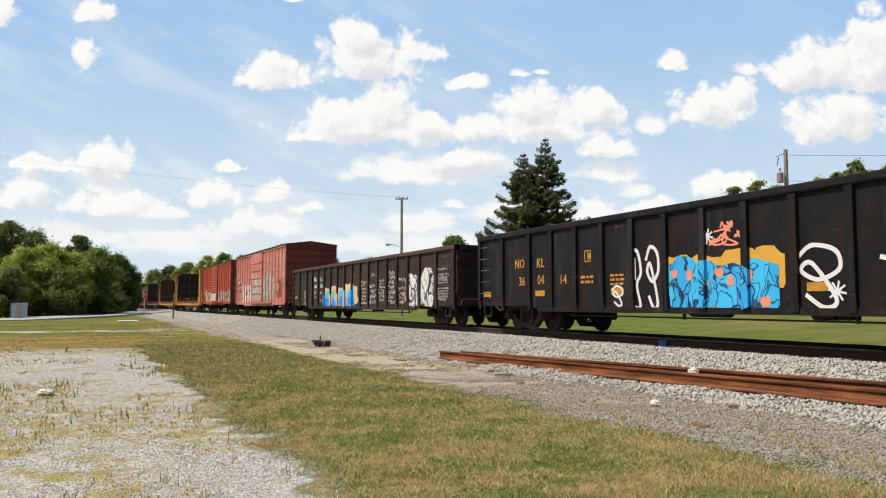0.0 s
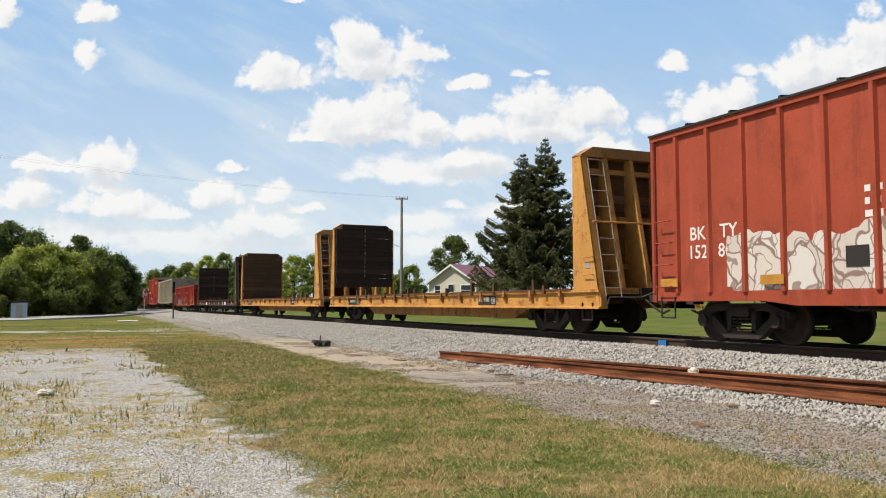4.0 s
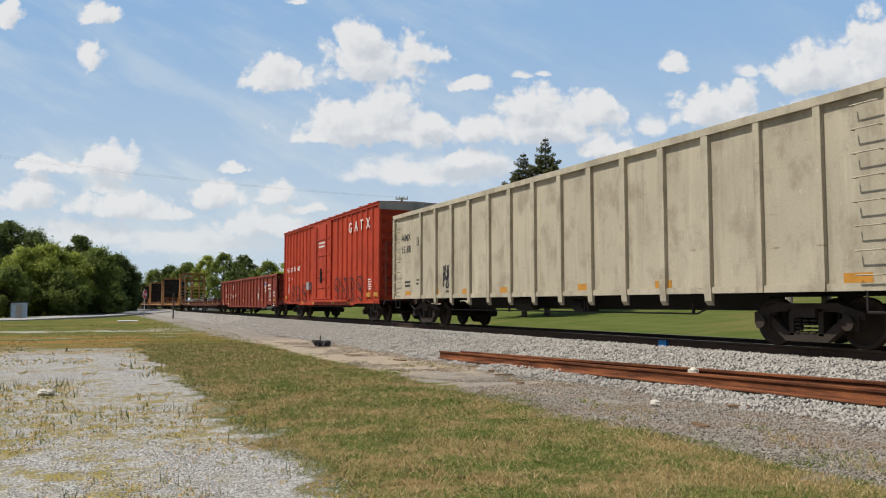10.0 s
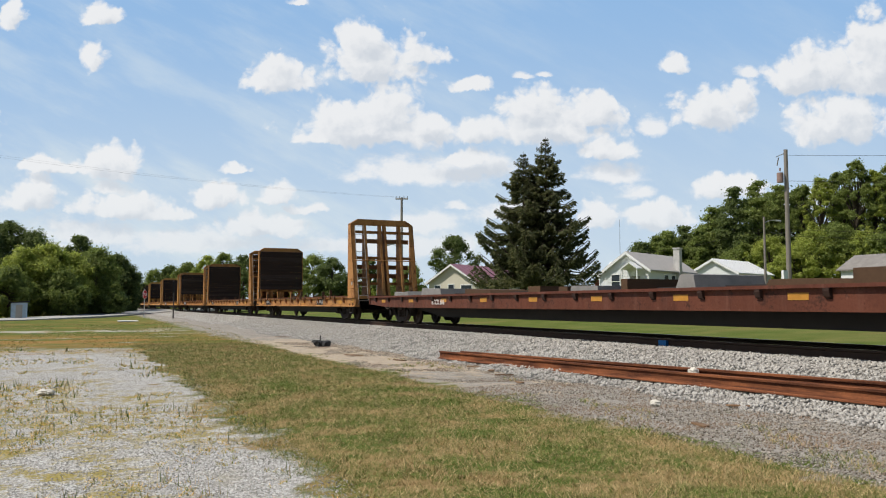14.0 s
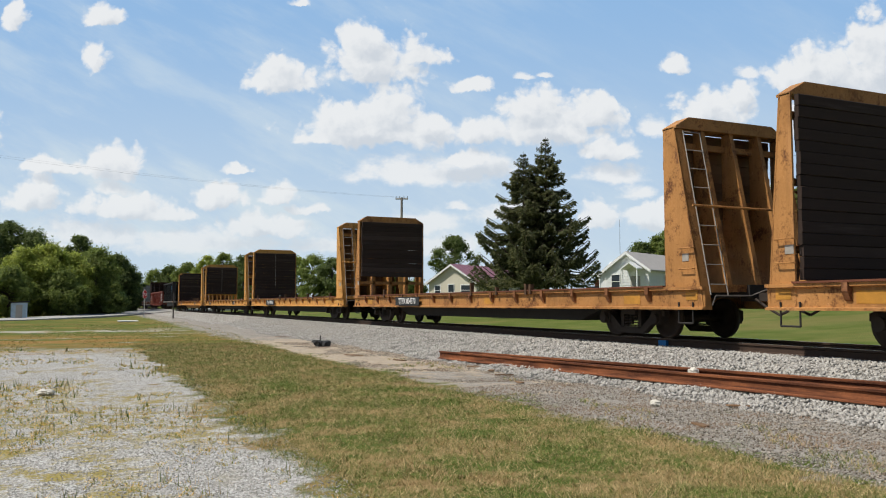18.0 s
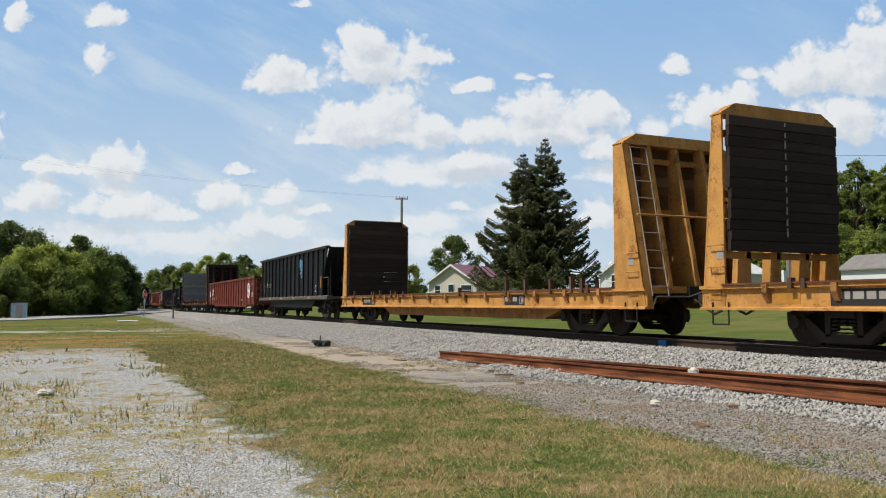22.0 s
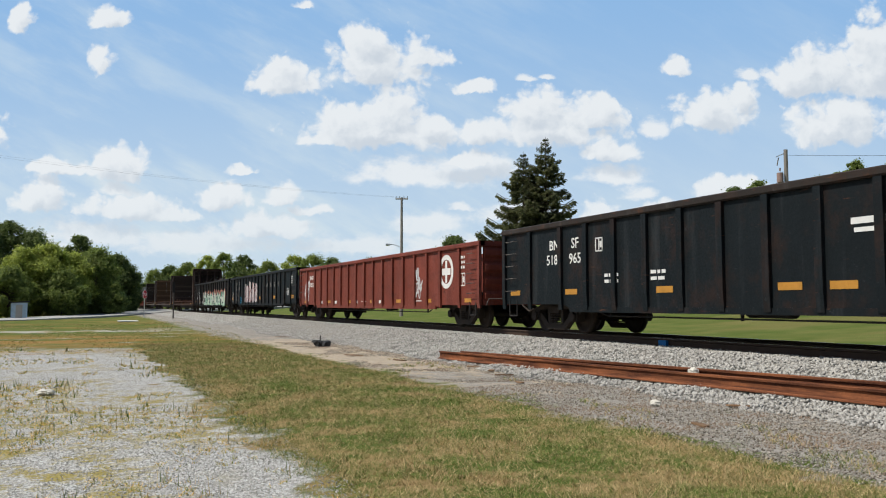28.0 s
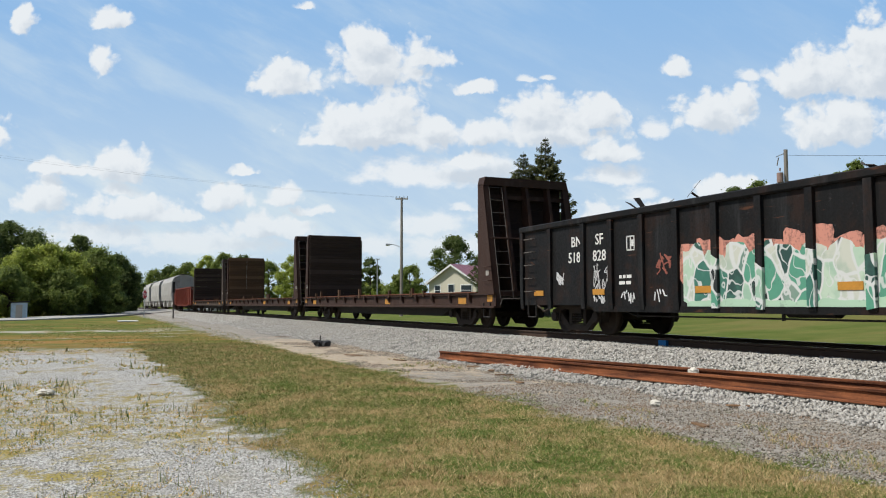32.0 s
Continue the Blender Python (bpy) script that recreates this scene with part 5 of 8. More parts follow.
def flatcar(label, front, L, mat, front_wood=True, rear_wood=None, rows=(16, 16), gap_low=(0, 0), stakes=12, plate=True, chamfer=True, bare_front=False, top=4.45, mid_line=False, seed=0, rear_top=None, cap=None, steel_top=False):
    """A centre-sill flat with a boarded bulkhead at each end; gap_low: boards missing from the foot."""
    car = start_car("bulkhead_flatcar", label, "flatcar", front, "freight cars of the train")
    rnd = random.Random(seed)
    rear_wood = rear_wood or DARK_WOOD
    deck = 1.08
    pocket_mat = YELLOW_RUSTY if mat is YELLOW else (POCKET_RUST if mat is YELLOW_RUSTY else mat)
    for sx in (-1, 1):
        part("side_sill", Solid().prism("y", [(sx * 1.42, 0.62), (sx * 1.52, 0.62), (sx * 1.52, 0.66), (sx * 1.45, 0.68), (sx * 1.45, deck - 0.1), (sx * 1.52, deck - 0.08), (sx * 1.52, deck - 0.02), (sx * 1.42, deck - 0.02)], 0.0, L), mat, car)
    for k in range(14):
        y = 1.6 + (L - 3.2) * k / 13
        for turn in (0, math.pi):
            r = part("stake_pocket", shared("pocket_" + pocket_mat.name, lambda: Solid().prism("y", [(-1.44, 0.76), (-1.49, 0.79), (-1.555, deck - 0.16), (-1.555, deck - 0.02), (-1.44, deck - 0.02)], -0.055, 0.055), pocket_mat), pocket_mat, car, at=(0, y, 0))
            r.rotation_euler = (0, 0, turn)
    s = Solid()
    y = 1.1
    while y < L - 0.70:
        s.box(-1.42, 1.42, y, y + 0.19, deck - 0.06, deck + rnd.uniform(-0.008, 0.012))
        y += 0.2
    part("deck_boards", s, DECK_WOOD, car)
    part("deck_rub_rail", Solid().box(-1.55, -1.42, 1.1, L - 0.60, deck - 0.02, deck + 0.012).box(1.42, 1.55, 1.1, L - 0.60, deck - 0.02, deck + 0.012), RUB_RUST, car)
    # on steel-topped yellow cars the dark colour stands for shade under the deck
    part("fish_belly_sill", Solid().prism("x", [(4.0, 0.62), (4.9, 0.33), (L - 4.9, 0.33), (L - 4.0, 0.62), (L - 4.0, 1.0), (4.0, 1.0)], -0.95, 0.95), YELLOW_RUSTY if mat in (YELLOW, YELLOW_RUSTY) and not steel_top else DARK_STEEL, car)
    for k in range(stakes):
        y = rnd.uniform(1.8, L - 1.8)
        part("wood_stake", Solid().box(-1.57, -1.47, y - 0.045, y + 0.045, deck - 0.1, deck + rnd.uniform(0.06, 0.30)), BROWN_WOOD, car)
    for which, (yb, s1) in enumerate(((0.0, 1), (L, -1))):
        ht = top if which == 0 or not rear_top else rear_top
        inner, slim = yb + s1 * (1.10, 0.60)[which], (0.34, 0.24)[which]
        wood_mat = front_wood if which == 0 and not isinstance(front_wood, bool) else ((OCHRE_WOOD if mat in (YELLOW, YELLOW_RUSTY) else DARK_WOOD) if which == 0 else rear_wood)
        head = part("bulkhead", Solid().box(-1.418, 1.418, min(yb + s1 * 0.12, inner), max(yb + s1 * 0.12, inner), deck - 0.12, deck + 0.02), mat, car, "braced steel end bulkhead")
        # tapered side plates
        for sx in (-1, 1):
            part("side_plate", Solid().prism("x", [(yb + s1 * 0.02, 0.62), (inner, 0.62), (inner, ht - 0.22), (inner - s1 * slim, ht - 0.22)], *sorted((sx * 1.42, sx * 1.46))), mat, head)
            part("plate_flange", Solid().prism("x", [(yb + s1 * 0.02, 0.62), (yb + s1 * 0.05, 0.62), (inner - s1 * (slim - 0.03), ht - 0.22), (inner - s1 * slim, ht - 0.22)], *sorted((sx * 1.465, sx * 1.26))), mat, head)
        # braces on the outer face
        for x in (-0.75, 0.0, 0.75) if not bare_front else (-0.8, -0.1, 0.12, 0.8):
            part("brace", Solid().prism("x", [(yb + s1 * 0.08, deck), (inner - s1 * 0.12, deck), (inner - s1 * 0.12, ht - 0.12), (inner - s1 * (slim - 0.02), ht - 0.12)], x - 0.05, x + 0.05), mat, head)
        for z in np.linspace(deck + 0.55, ht - 0.55, 3):
            part("cross_bar", Solid().box(-1.415, 1.415, min(inner - s1 * 0.22, inner - s1 * 0.12), max(inner - s1 * 0.22, inner - s1 * 0.12), z - 0.06, z + 0.06), mat, head)
        part("waist_rail", Solid().rod((-1.44, yb + s1 * 0.30, 2.62), (1.44, yb + s1 * 0.30, 2.62), 0.024), mat, head)
        c = 0.34 if chamfer else 0.05
        part("top_cap", Solid().prism("y", [(-1.46, ht - 0.24), (1.42, ht - 0.24), (1.42, ht - 0.20), (1.42 - c, ht), (-1.46 + c, ht), (-1.46, ht - 0.20)], min(inner + s1 * 0.012, inner - s1 * (slim + 0.05)), max(inner + s1 * 0.012, inner - s1 * (slim + 0.05))), cap or mat, head)
        # boards on the inner face
        n = rows[which]
        bh = (ht - (0.25 if steel_top else 0.03) - (deck + 0.04)) / n
        for k in range(n):
            if k < gap_low[which] or (bare_front and which == 0 and rnd.random() < 0.8):
                continue
            top_board = k == n - 1
            half = 1.375 - (c * 0.75 if top_board and chamfer and not steel_top else 0)
            bd = part("board", shared("board_%s_%.2f_%.3f" % (wood_mat.name, half, bh), lambda: Solid().prism("x", [(-0.045, 0.0), (0.035, 0.0), (0.045, 0.012), (0.045, bh - 0.016), (0.033, bh - 0.004), (-0.045, bh - 0.004)], -half, half), wood_mat), wood_mat, head,
                      at=(rnd.uniform(-0.02, 0.02), inner + s1 * (0.05 + rnd.uniform(-0.014, 0.016)), deck + 0.04 + k * bh))
            bd.rotation_euler = (0, rnd.uniform(-0.0022, 0.0022), 0 if s1 > 0 else math.pi)
        if mid_line and which == 1:
            # pale boxes on the boards stand in for daylight through their gaps
            strip = Solid()
            for z in np.arange(deck + 0.9, ht - 0.25, 0.21):
                strip.box(-0.014, 0.012, inner - 0.122, inner - 0.104, z, z + rnd.uniform(0.06, 0.17))
            tagged(part("centre_strip", strip, NOTICE, head, "pale dashes standing in for light through board gaps"), kind="stuff")
        if which == 0:
            lad = Solid()
            lean = lambda z: yb + s1 * ((1.10 - slim) * (z - 0.62) / (ht - 0.84)) - s1 * 0.05
            for x in (-1.30, -0.88):
                lad.rod((x, lean(0.9), 0.9), (x, lean(ht - 0.3), ht - 0.3), 0.013, n=5)
            for z in np.arange(1.1, ht - 0.3, 0.38):
                lad.rod((-1.30, lean(z), z), (-0.88, lean(z), z), 0.010, n=5)
            part("ladder", lad, NOTICE if mat in (YELLOW, YELLOW_RUSTY) else GREY_STEEL, head)
        for z in (1.0, 1.4, 1.8):
            part("grab_iron", Solid().path([(-1.46, yb + s1 * 0.26, z), (-1.54, yb + s1 * 0.26, z), (-1.54, yb + s1 * 0.62, z), (-1.46, yb + s1 * 0.62, z)], 0.012, 5), mat, head)
        part("placard", Solid().box(-1.468, -1.458, yb + s1 * 0.35 - 0.16, yb + s1 * 0.35 + 0.16, 0.80, 1.0), STRIPE, head)
        part("end_notice", Solid().box(-1.468, -1.458, yb + s1 * 0.50 - 0.09, yb + s1 * 0.50 + 0.09, 1.55, 1.70), NOTICE, head)
        sill_step(car, yb + s1 * 0.5, 0.66)
    if plate:
        for y, w in ((L - 3.6, 1.5), (5.6, 1.1)):
            decal("number_board", car, INK, -1.452, y, 0.83, w, 0.26)
            data_lines(car, -1.458, y + 0.15 * w, 0.92, w * 0.6, 1, 0.12, NOTICE)
            frame_box(car, -1.458, y - 0.36 * w, 0.83, 0.22, 0.2, NOTICE)
    for y in (2.2, 8.8, L - 2.0):
        decal("reflector", car, STRIPE, -1.452, y, 0.83, 0.55, 0.2)
    running_gear(car, L, 2.75, 0.66, False)
    return car


flatcar("yellow bulkhead flatcar with rusted ladder end", 82.09, 21.6, YELLOW, rear_wood=DARK_WOOD, gap_low=(0, 2), mid_line=True, seed=1, cap=YELLOW_RUSTY)
flatcar("yellow bulkhead flatcar with brown boarded end", 105.40, 21.6, YELLOW, rear_wood=BROWN_WOOD, seed=2, stakes=3, cap=None)
c = flatcar("black bulkhead flatcar with plain dark ends", 128.55, 22.3, FLAT_BLACK, rear_wood=DARK_WOOD, mid_line=True, chamfer=False, plate=False, seed=3, rows=(16, 12), top=4.33)
decal("number_board", c, WHITE, -1.455, 5.46, 0.80, 0.75, 0.26, "white stencil panel")
decal("number_board", c, WHITE, -1.455, 16.02, 0.80, 0.75, 0.24, "white stencil panel")
mark(c, [("IANR", 18.13, 0.80, 0.18)], x=-1.457)
frame_box(c, -1.455, 6.67, 0.83, 0.4, 0.25)
for y in (11.0, 14.0, 9.0):
    stripe(c, y, 0.86, -1.455, 0.5, 0.14)

# scuffed red gondola
g, ys = gondola("scuffed red gondola car with white lettering and grey graffiti", 152.94, 20.8, 2.72, CP_RED, bot=0.70, belly=0.14)
mark(g, [("CP", 8.35, 2.04, 0.30), ("355", 7.38, 2.03, 0.30), ("183", 6.41, 2.02, 0.30)], ys=ys)
for k in range(22):
    if k not in (8, 16):
        y = 18.75 - k * 0.265
        decal("name_bar", g, WHITE, XR if k % 4 == 0 else X0, y, 2.04, 0.17, 0.26 if k in (0, 9, 17) else 0.18)
frame_box(g, X0, 5.9, 2.02, 0.26, 0.30)
frame_box(g, X0, 2.43, 1.29, 0.5, 0.40)
SILVER = mural_material("silver", ((0.34, 0.33, 0.33), (0.22, 0.20, 0.20), (0.38, 0.36, 0.35), (0.17, 0.13, 0.13)), (0.42, 0.38, 0.34), (0.30, 0.045, 0.03), 0.34, 2.2)
rib_paint(g, ys, 11.2, 14.9, 0.6, 1.45, (SILVER,), 4)
mural(g, X0, 11.2, 14.9, 0.60, 1.50, SILVER, 71, "silver-grey graffiti", 0.60)
mural(g, X0, 8.9, 9.6, 0.65, 1.45, SILVER, 72, "", 0.62, 0.35)
scribble(g, X0, 3.9, 4.7, 1.45, 1.8, SP_WHITE, 73, 5, 0.03)
scribble(g, X0, 15.2, 18.3, 1.2, 1.7, spray((0.22, 0.35, 0.42), "blue_grey"), 74, 5, 0.05)
for y, h in ((0.74, 0.8), (4.77, 0.4), (8.88, 0.4), (12.01, 0.45), (16.2, 0.5), (18.6, 0.5)):
    decal("reflector", g, STRIPE, X0, y, 1.15, 0.13, h)
for y in np.linspace(1.2, 19.5, 14):
    decal("inspection_mark", g, WHITE, X0, y, 0.72, 0.3, 0.09)
for y, z, r in ((8.3, 1.45, 2), (7.3, 1.52, 2), (1.4, 0.95, 3), (3.6, 1.1, 3), (19.8, 1.0, 3)):
    data_lines(g, X0, y, z, 0.5, r, 0.06)

# beige high-sided car
def chip_car(front, L, top):
    car = start_car("high_side_gondola", "beige high-sided ribbed gondola car with ladder ends", "gondola car", front, "freight cars of the train")
    for sx in (-1, 1):
        part("side_panel", Solid().prism("x", [(0.05, 0.98), (L - 0.05, 0.98), (L - 0.05, top - 0.08), (0.05, top - 0.08)], *sorted((sx * 1.47, sx * 1.43))), BEIGE, car)
        part("top_chord", Solid().box(*sorted((sx * 1.36, sx * 1.56)), 0, L, top - 0.14, top), BEIGE, car)
        part("side_sill", Solid().box(*sorted((sx * 1.36, sx * 1.52)), 0, L, 0.92, 1.04), BEIGE, car)
    key = "chip_rib"
    rib = shared(key, lambda: Solid().prism("y", [(-1.465, 0.70), (-1.53, 0.78), (-1.555, 1.1), (-1.555, top - 0.14), (-1.465, top - 0.14)], -0.09, 0.09), BEIGE)
    end_rib = shared("chip_end_rib", lambda: Solid().prism("y", [(-1.465, 0.92), (-1.55, 0.92), (-1.55, top - 0.14), (-1.465, top - 0.14)], -0.07, 0.07), BEIGE)
    n = 16
    for k in range(n + 1):
        y = 0.09 + (L - 0.18) * k / n
        for turn in (0, math.pi) if k != n - 1 else (math.pi,):
            r = part("rib", rib if 2 < k < n - 2 else end_rib, BEIGE, car, at=(0, y, 0))
            r.rotation_euler = (0, 0, turn)
    for y, s1 in ((0.0, 1), (L, -1)):
        e = Solid().box(-1.38, 1.38, min(y + s1 * 0.08, y + s1 * 0.12), max(y + s1 * 0.08, y + s1 * 0.12), 0.95, top - 0.05)
        e.box(-1.55, 1.55, min(y, y + s1 * 0.14), max(y, y + s1 * 0.14), top - 0.12, top)
        part("end_wall", e, BEIGE, car)
        for z in np.linspace(1.25, top - 0.4, 7):
            part("end_rib", Solid().box(-1.40, -0.75, min(y - s1 * 0.04, y + s1 * 0.09), max(y - s1 * 0.04, y + s1 * 0.09), z - 0.07, z + 0.07), BEIGE, car)
            part("end_rib", Solid().box(0.75, 1.40, min(y - s1 * 0.04, y + s1 * 0.09), max(y - s1 * 0.04, y + s1 * 0.09), z - 0.07, z + 0.07), BEIGE, car)
        ladder(car, y + s1 * 0.45, 1.15, top - 0.3, -1.62, 8, 0.46, BEIGE)
        part("corner_post", Solid().box(-1.56, -1.40, min(y, y + s1 * 0.1), max(y, y + s1 * 0.1), 0.92, top - 0.1), BEIGE, car)
        sill_step(car, y + s1 * 0.4, 0.9)
    part("floor", Solid().box(-1.38, 1.38, 0.1, L - 0.1, 0.98, 1.06), DARK_STEEL, car)
    running_gear(car, L, 2.1, 0.66)
    mark(car, [("AIMX", 19.25, 3.12, 0.26), ("15188", 19.25, 2.69, 0.26)], INK, -1.474)
    frame_box(car, -1.474, 18.1, 2.9, 0.26, 0.28, INK)
    for y in (19.04, 16.58, 14.3, 11.85, 8.0, 5.2, 0.75):
        stripe(car, y, 1.12, -1.474, 0.5, 0.15)
    scribble(car, -1.474, 15.2, 16.0, 1.3, 2.0, SP_BLACK, 81, 9, 0.03)
    for y, z in ((19.1, 1.55), (18.0, 1.6), (15.5, 1.3)):
        data_lines(car, -1.474, y, z, 0.5, 2, 0.07, INK)
    return car


chip_car(175.18, 20.4, 4.0)

# tall orange-red boxcar
b = boxcar("tall orange-red boxcar with white block lettering and black tags", 197.22, 16.2, 4.76, ORANGE_RED, 0.74, 20, (6.72, 9.55), door_kind="plug", roof=0.05, top_mat=GREY_HOP, roof_mat=ORANGE_RED)
mark(b, [("G", 3.69, 4.04, 0.46), ("A", 2.87, 4.04, 0.46), ("T", 2.15, 4.04, 0.46), ("X", 1.31, 4.04, 0.46)], x=XP - 0.002)
mark(b, [("GA", 15.04, 2.62, 0.26), ("CX", 14.21, 2.62, 0.26), ("55", 13.53, 2.64, 0.26), ("465", 12.72, 2.64, 0.26)], x=XP - 0.002)
frame_box(b, XB, 13.45, 2.2, 0.26, 0.26)
for y, z, r in ((15.0, 2.2, 2), (14.2, 2.2, 2), (15.0, 1.85, 6)):
    data_lines(b, XB, y, z, 0.4, r, 0.05)
data_lines(b, -1.54, 8.15, 3.72, 1.0, 2, 0.09)
loops(b, XP, 1.8, 6.2, 0.88, 1.9, SP_BLACK, 91, 0.05, 4)
loops(b, XP, 10.9, 14.6, 0.88, 1.7, SP_BLACK, 92, 0.05, 3)
part("meter_box", Solid().box(-1.62, -1.46, 10.25, 10.7, 1.45, 1.85), ROOF_STEEL, b, "grey steel box")
for y in (1.21, 0.33, 15.5):
    stripe(b, y, 1.11, XP - 0.004, 0.5, 0.18)
for y in (4.0, 6.4, 9.9, 12.0):
    stripe(b, y, 0.8, -1.478, 0.4, 0.1)
data_lines(b, XB, 1.25, 1.75, 0.45, 5, 0.05)

# oxide-red gondola
g, ys = gondola("oxide-red gondola car with white numbers and a small shield", 215.16, 20.8, 2.55, OXIDE, bot=0.70, belly=0.16)
mark(g, [("UP", 18.36, 1.93, 0.30), ("96", 18.34, 1.38, 0.30), ("33", 17.26, 1.38, 0.30), ("5", 16.35, 1.38, 0.30)], ys=ys)
part("shield", Solid().prism("x", [(3.16, 2.08), (3.42, 2.14), (3.68, 2.08), (3.66, 1.70), (3.42, 1.44), (3.18, 1.70)], X0 - 0.004, X0), WHITE, g, "white and red striped shield")
part("shield_field", Solid().prism("x", [(3.20, 2.05), (3.42, 2.10), (3.64, 2.05), (3.64, 1.90), (3.20, 1.90)], X0 - 0.007, X0), spray((0.05, 0.10, 0.32), "navy"), g)
for k in range(4):
    part("shield_bar", Solid().box(X0 - 0.007, X0, 3.24 + k * 0.1, 3.28 + k * 0.1, 1.58, 1.88), CP_RED, g)
data_lines(g, X0, 2.3, 1.95, 0.75, 2, 0.11)
frame_box(g, X0, 2.14, 1.32, 0.36, 0.36, WHITE)
frame_box(g, X0, 15.24, 1.96, 0.26, 0.3)
for y in (0.9, 4.44, 7.63, 10.97, 14.1, 17.4, 20.0):
    stripe(g, y, 1.0, X0, 0.5, 0.12)
scribble(g, X0, 5.2, 5.8, 1.05, 1.85, SP_WHITE, 101, 4, 0.03)
for y, z, r in ((15.3, 1.4, 2), (14.2, 1.45, 2), (2.1, 1.02, 1), (1.0, 1.5, 3), (19.9, 0.85, 2), (17.5, 0.82, 2), (1.0, 0.8, 2)):
    data_lines(g, X0, y, z, 0.45, r, 0.06)
load = Solid()
rnd = random.Random(7)
for k in range(26):
    y = rnd.uniform(5, 18)
    load.rod((rnd.uniform(-1, 1), y, 2.2), (rnd.uniform(-1, 1), y + rnd.uniform(-0.8, 0.8), rnd.uniform(2.4, 2.72)), 0.07, 0.05, 5)
load.box(-1.3, 1.3, 0.5, 20.3, 1.1, 2.3)
part("scrap_load", load, SCRAP, g, "dark scrap metal heaped inside")

# long low flat with steel beams
LONG_BROWN = paint("red_brown_rust_streaked_paint", (0.125, 0.043, 0.025), 0.62, rust_color=(0.045, 0.022, 0.016), fade=0.4)
CONCRETE = plain("worn_concrete", (0.24, 0.23, 0.215), 0.9, vary=0.4)


def long_flat(front, L):
    car = start_car("flatcar", "long rusty brown flatcar with low grey concrete blocks", "flatcar", front, "freight cars of the train")
    for sx in (-1, 1):
        part("side_sill", Solid().prism("x", [(0.1, 0.72), (2.0, 0.62), (5.0, 0.60), (L - 5.0, 0.60), (L - 2.0, 0.62), (L - 0.1, 0.72), (L - 0.1, 1.02), (0.1, 1.02)], *sorted((sx * 1.45, sx * 1.40))), LONG_BROWN, car)
        part("sill_flange", Solid().box(*sorted((sx * 1.38, sx * 1.52)), 0.1, L - 0.1, 0.98, 1.04), FLAT_BROWN, car)
    part("deck", Solid().box(-1.4, 1.4, 0.1, L - 0.1, 0.92, 1.0), DECK_WOOD, car)
    for y, s1 in ((0.0, 1), (L, -1)):
        part("end_sill", Solid().box(-1.45, 1.45, min(y, y + s1 * 0.2), max(y, y + s1 * 0.2), 0.72, 1.05), FLAT_BROWN, car)
    for k in range(20):
        y = 0.9 + (L - 1.8) * k / 19
        part("stake_pocket", shared("long_pocket", lambda: Solid().prism("y", [(-1.44, 0.80), (-1.50, 0.84), (-1.53, 0.93), (-1.53, 0.975), (-1.44, 0.975)], -0.06, 0.06), FLAT_DARK), None, car, at=(0, y, 0))
        if k % 2 == 0:
            stripe(car, y + 0.6, 0.85, -1.452, 0.42, 0.12)
    part("centre_girder", Solid().prism("x", [(3.4, 0.6), (6.0, 0.30), (L - 6.0, 0.30), (L - 3.4, 0.6), (L - 3.4, 0.95), (3.4, 0.95)], -0.9, 0.9), DARK_STEEL, car)
    mark(car, [("BTCX 506", 21.7, 0.80, 0.17)], x=-1.455)
    running_gear(car, L, 2.6, 0.62, False)
    rnd = random.Random(5)
    y = 1.4
    while y < L - 3.0:
        l, h, x0 = rnd.uniform(0.6, 2.2), rnd.uniform(0.14, 0.34), rnd.uniform(-1.15, -0.8)
        if rnd.random() < 0.55:
            part("concrete_block", Solid().prism("x", [(y, 1.0), (y + l, 1.0), (y + l - rnd.uniform(0.02, 0.15), 1.0 + h), (y + l * 0.55, 1.0 + h + rnd.uniform(-0.05, 0.03)), (y + rnd.uniform(0.02, 0.15), 1.0 + h * rnd.uniform(0.7, 1))], x0, rnd.uniform(0.4, 1.1)), CONCRETE if rnd.random() < 0.7 else BROWN_WOOD, car, "grey concrete block")
        y += l + rnd.uniform(0.1, 0.8)
    for k in range(5):
        y = rnd.uniform(3, L - 4)
        part("packing_timber", Solid().box(-1.1, 1.1, y, y + rnd.uniform(0.2, 0.7), 1.0, 1.0 + rnd.uniform(0.12, 0.30)), BROWN_WOOD, car)
    return car


long_flat(236.9, 28.6)

flatcar("rusted yellow bulkhead flatcar with open frame end", 267.30, 21.1, YELLOW_RUSTY, steel_top=True, rear_wood=DARK_WOOD, gap_low=(0, 3), bare_front=True, seed=4, stakes=16)
flatcar("rusted yellow bulkhead flatcar with dark boarded ends", 290.25, 21.4, YELLOW_RUSTY, steel_top=True, rear_wood=DARK_WOOD, seed=5, stakes=12)
c = flatcar("rusted yellow bulkhead flatcar with boards missing at the foot", 313.16, 21.2, YELLOW_RUSTY, steel_top=True, rear_wood=DARK_WOOD, gap_low=(4, 4), plate=False, seed=6, stakes=5)
writing("car_lettering", "TTPX 804370", 0.21, WHITE, c, (-1.562, 14.9, 0.74), 1.0)
decal("number_board", c, INK, -1.556, 14.9, 0.83, 2.25, 0.30)
c = flatcar("yellow bulkhead flatcar with dark boarded ends", 335.98, 21.2, YELLOW, steel_top=True, rear_wood=DARK_WOOD, mid_line=True, plate=False, seed=7, stakes=8)
writing("car_lettering", "TTPX 806543", 0.21, WHITE, c, (-1.562, 14.85, 0.74), 1.0)
decal("number_board", c, INK, -1.556, 14.85, 0.83, 2.25, 0.30)
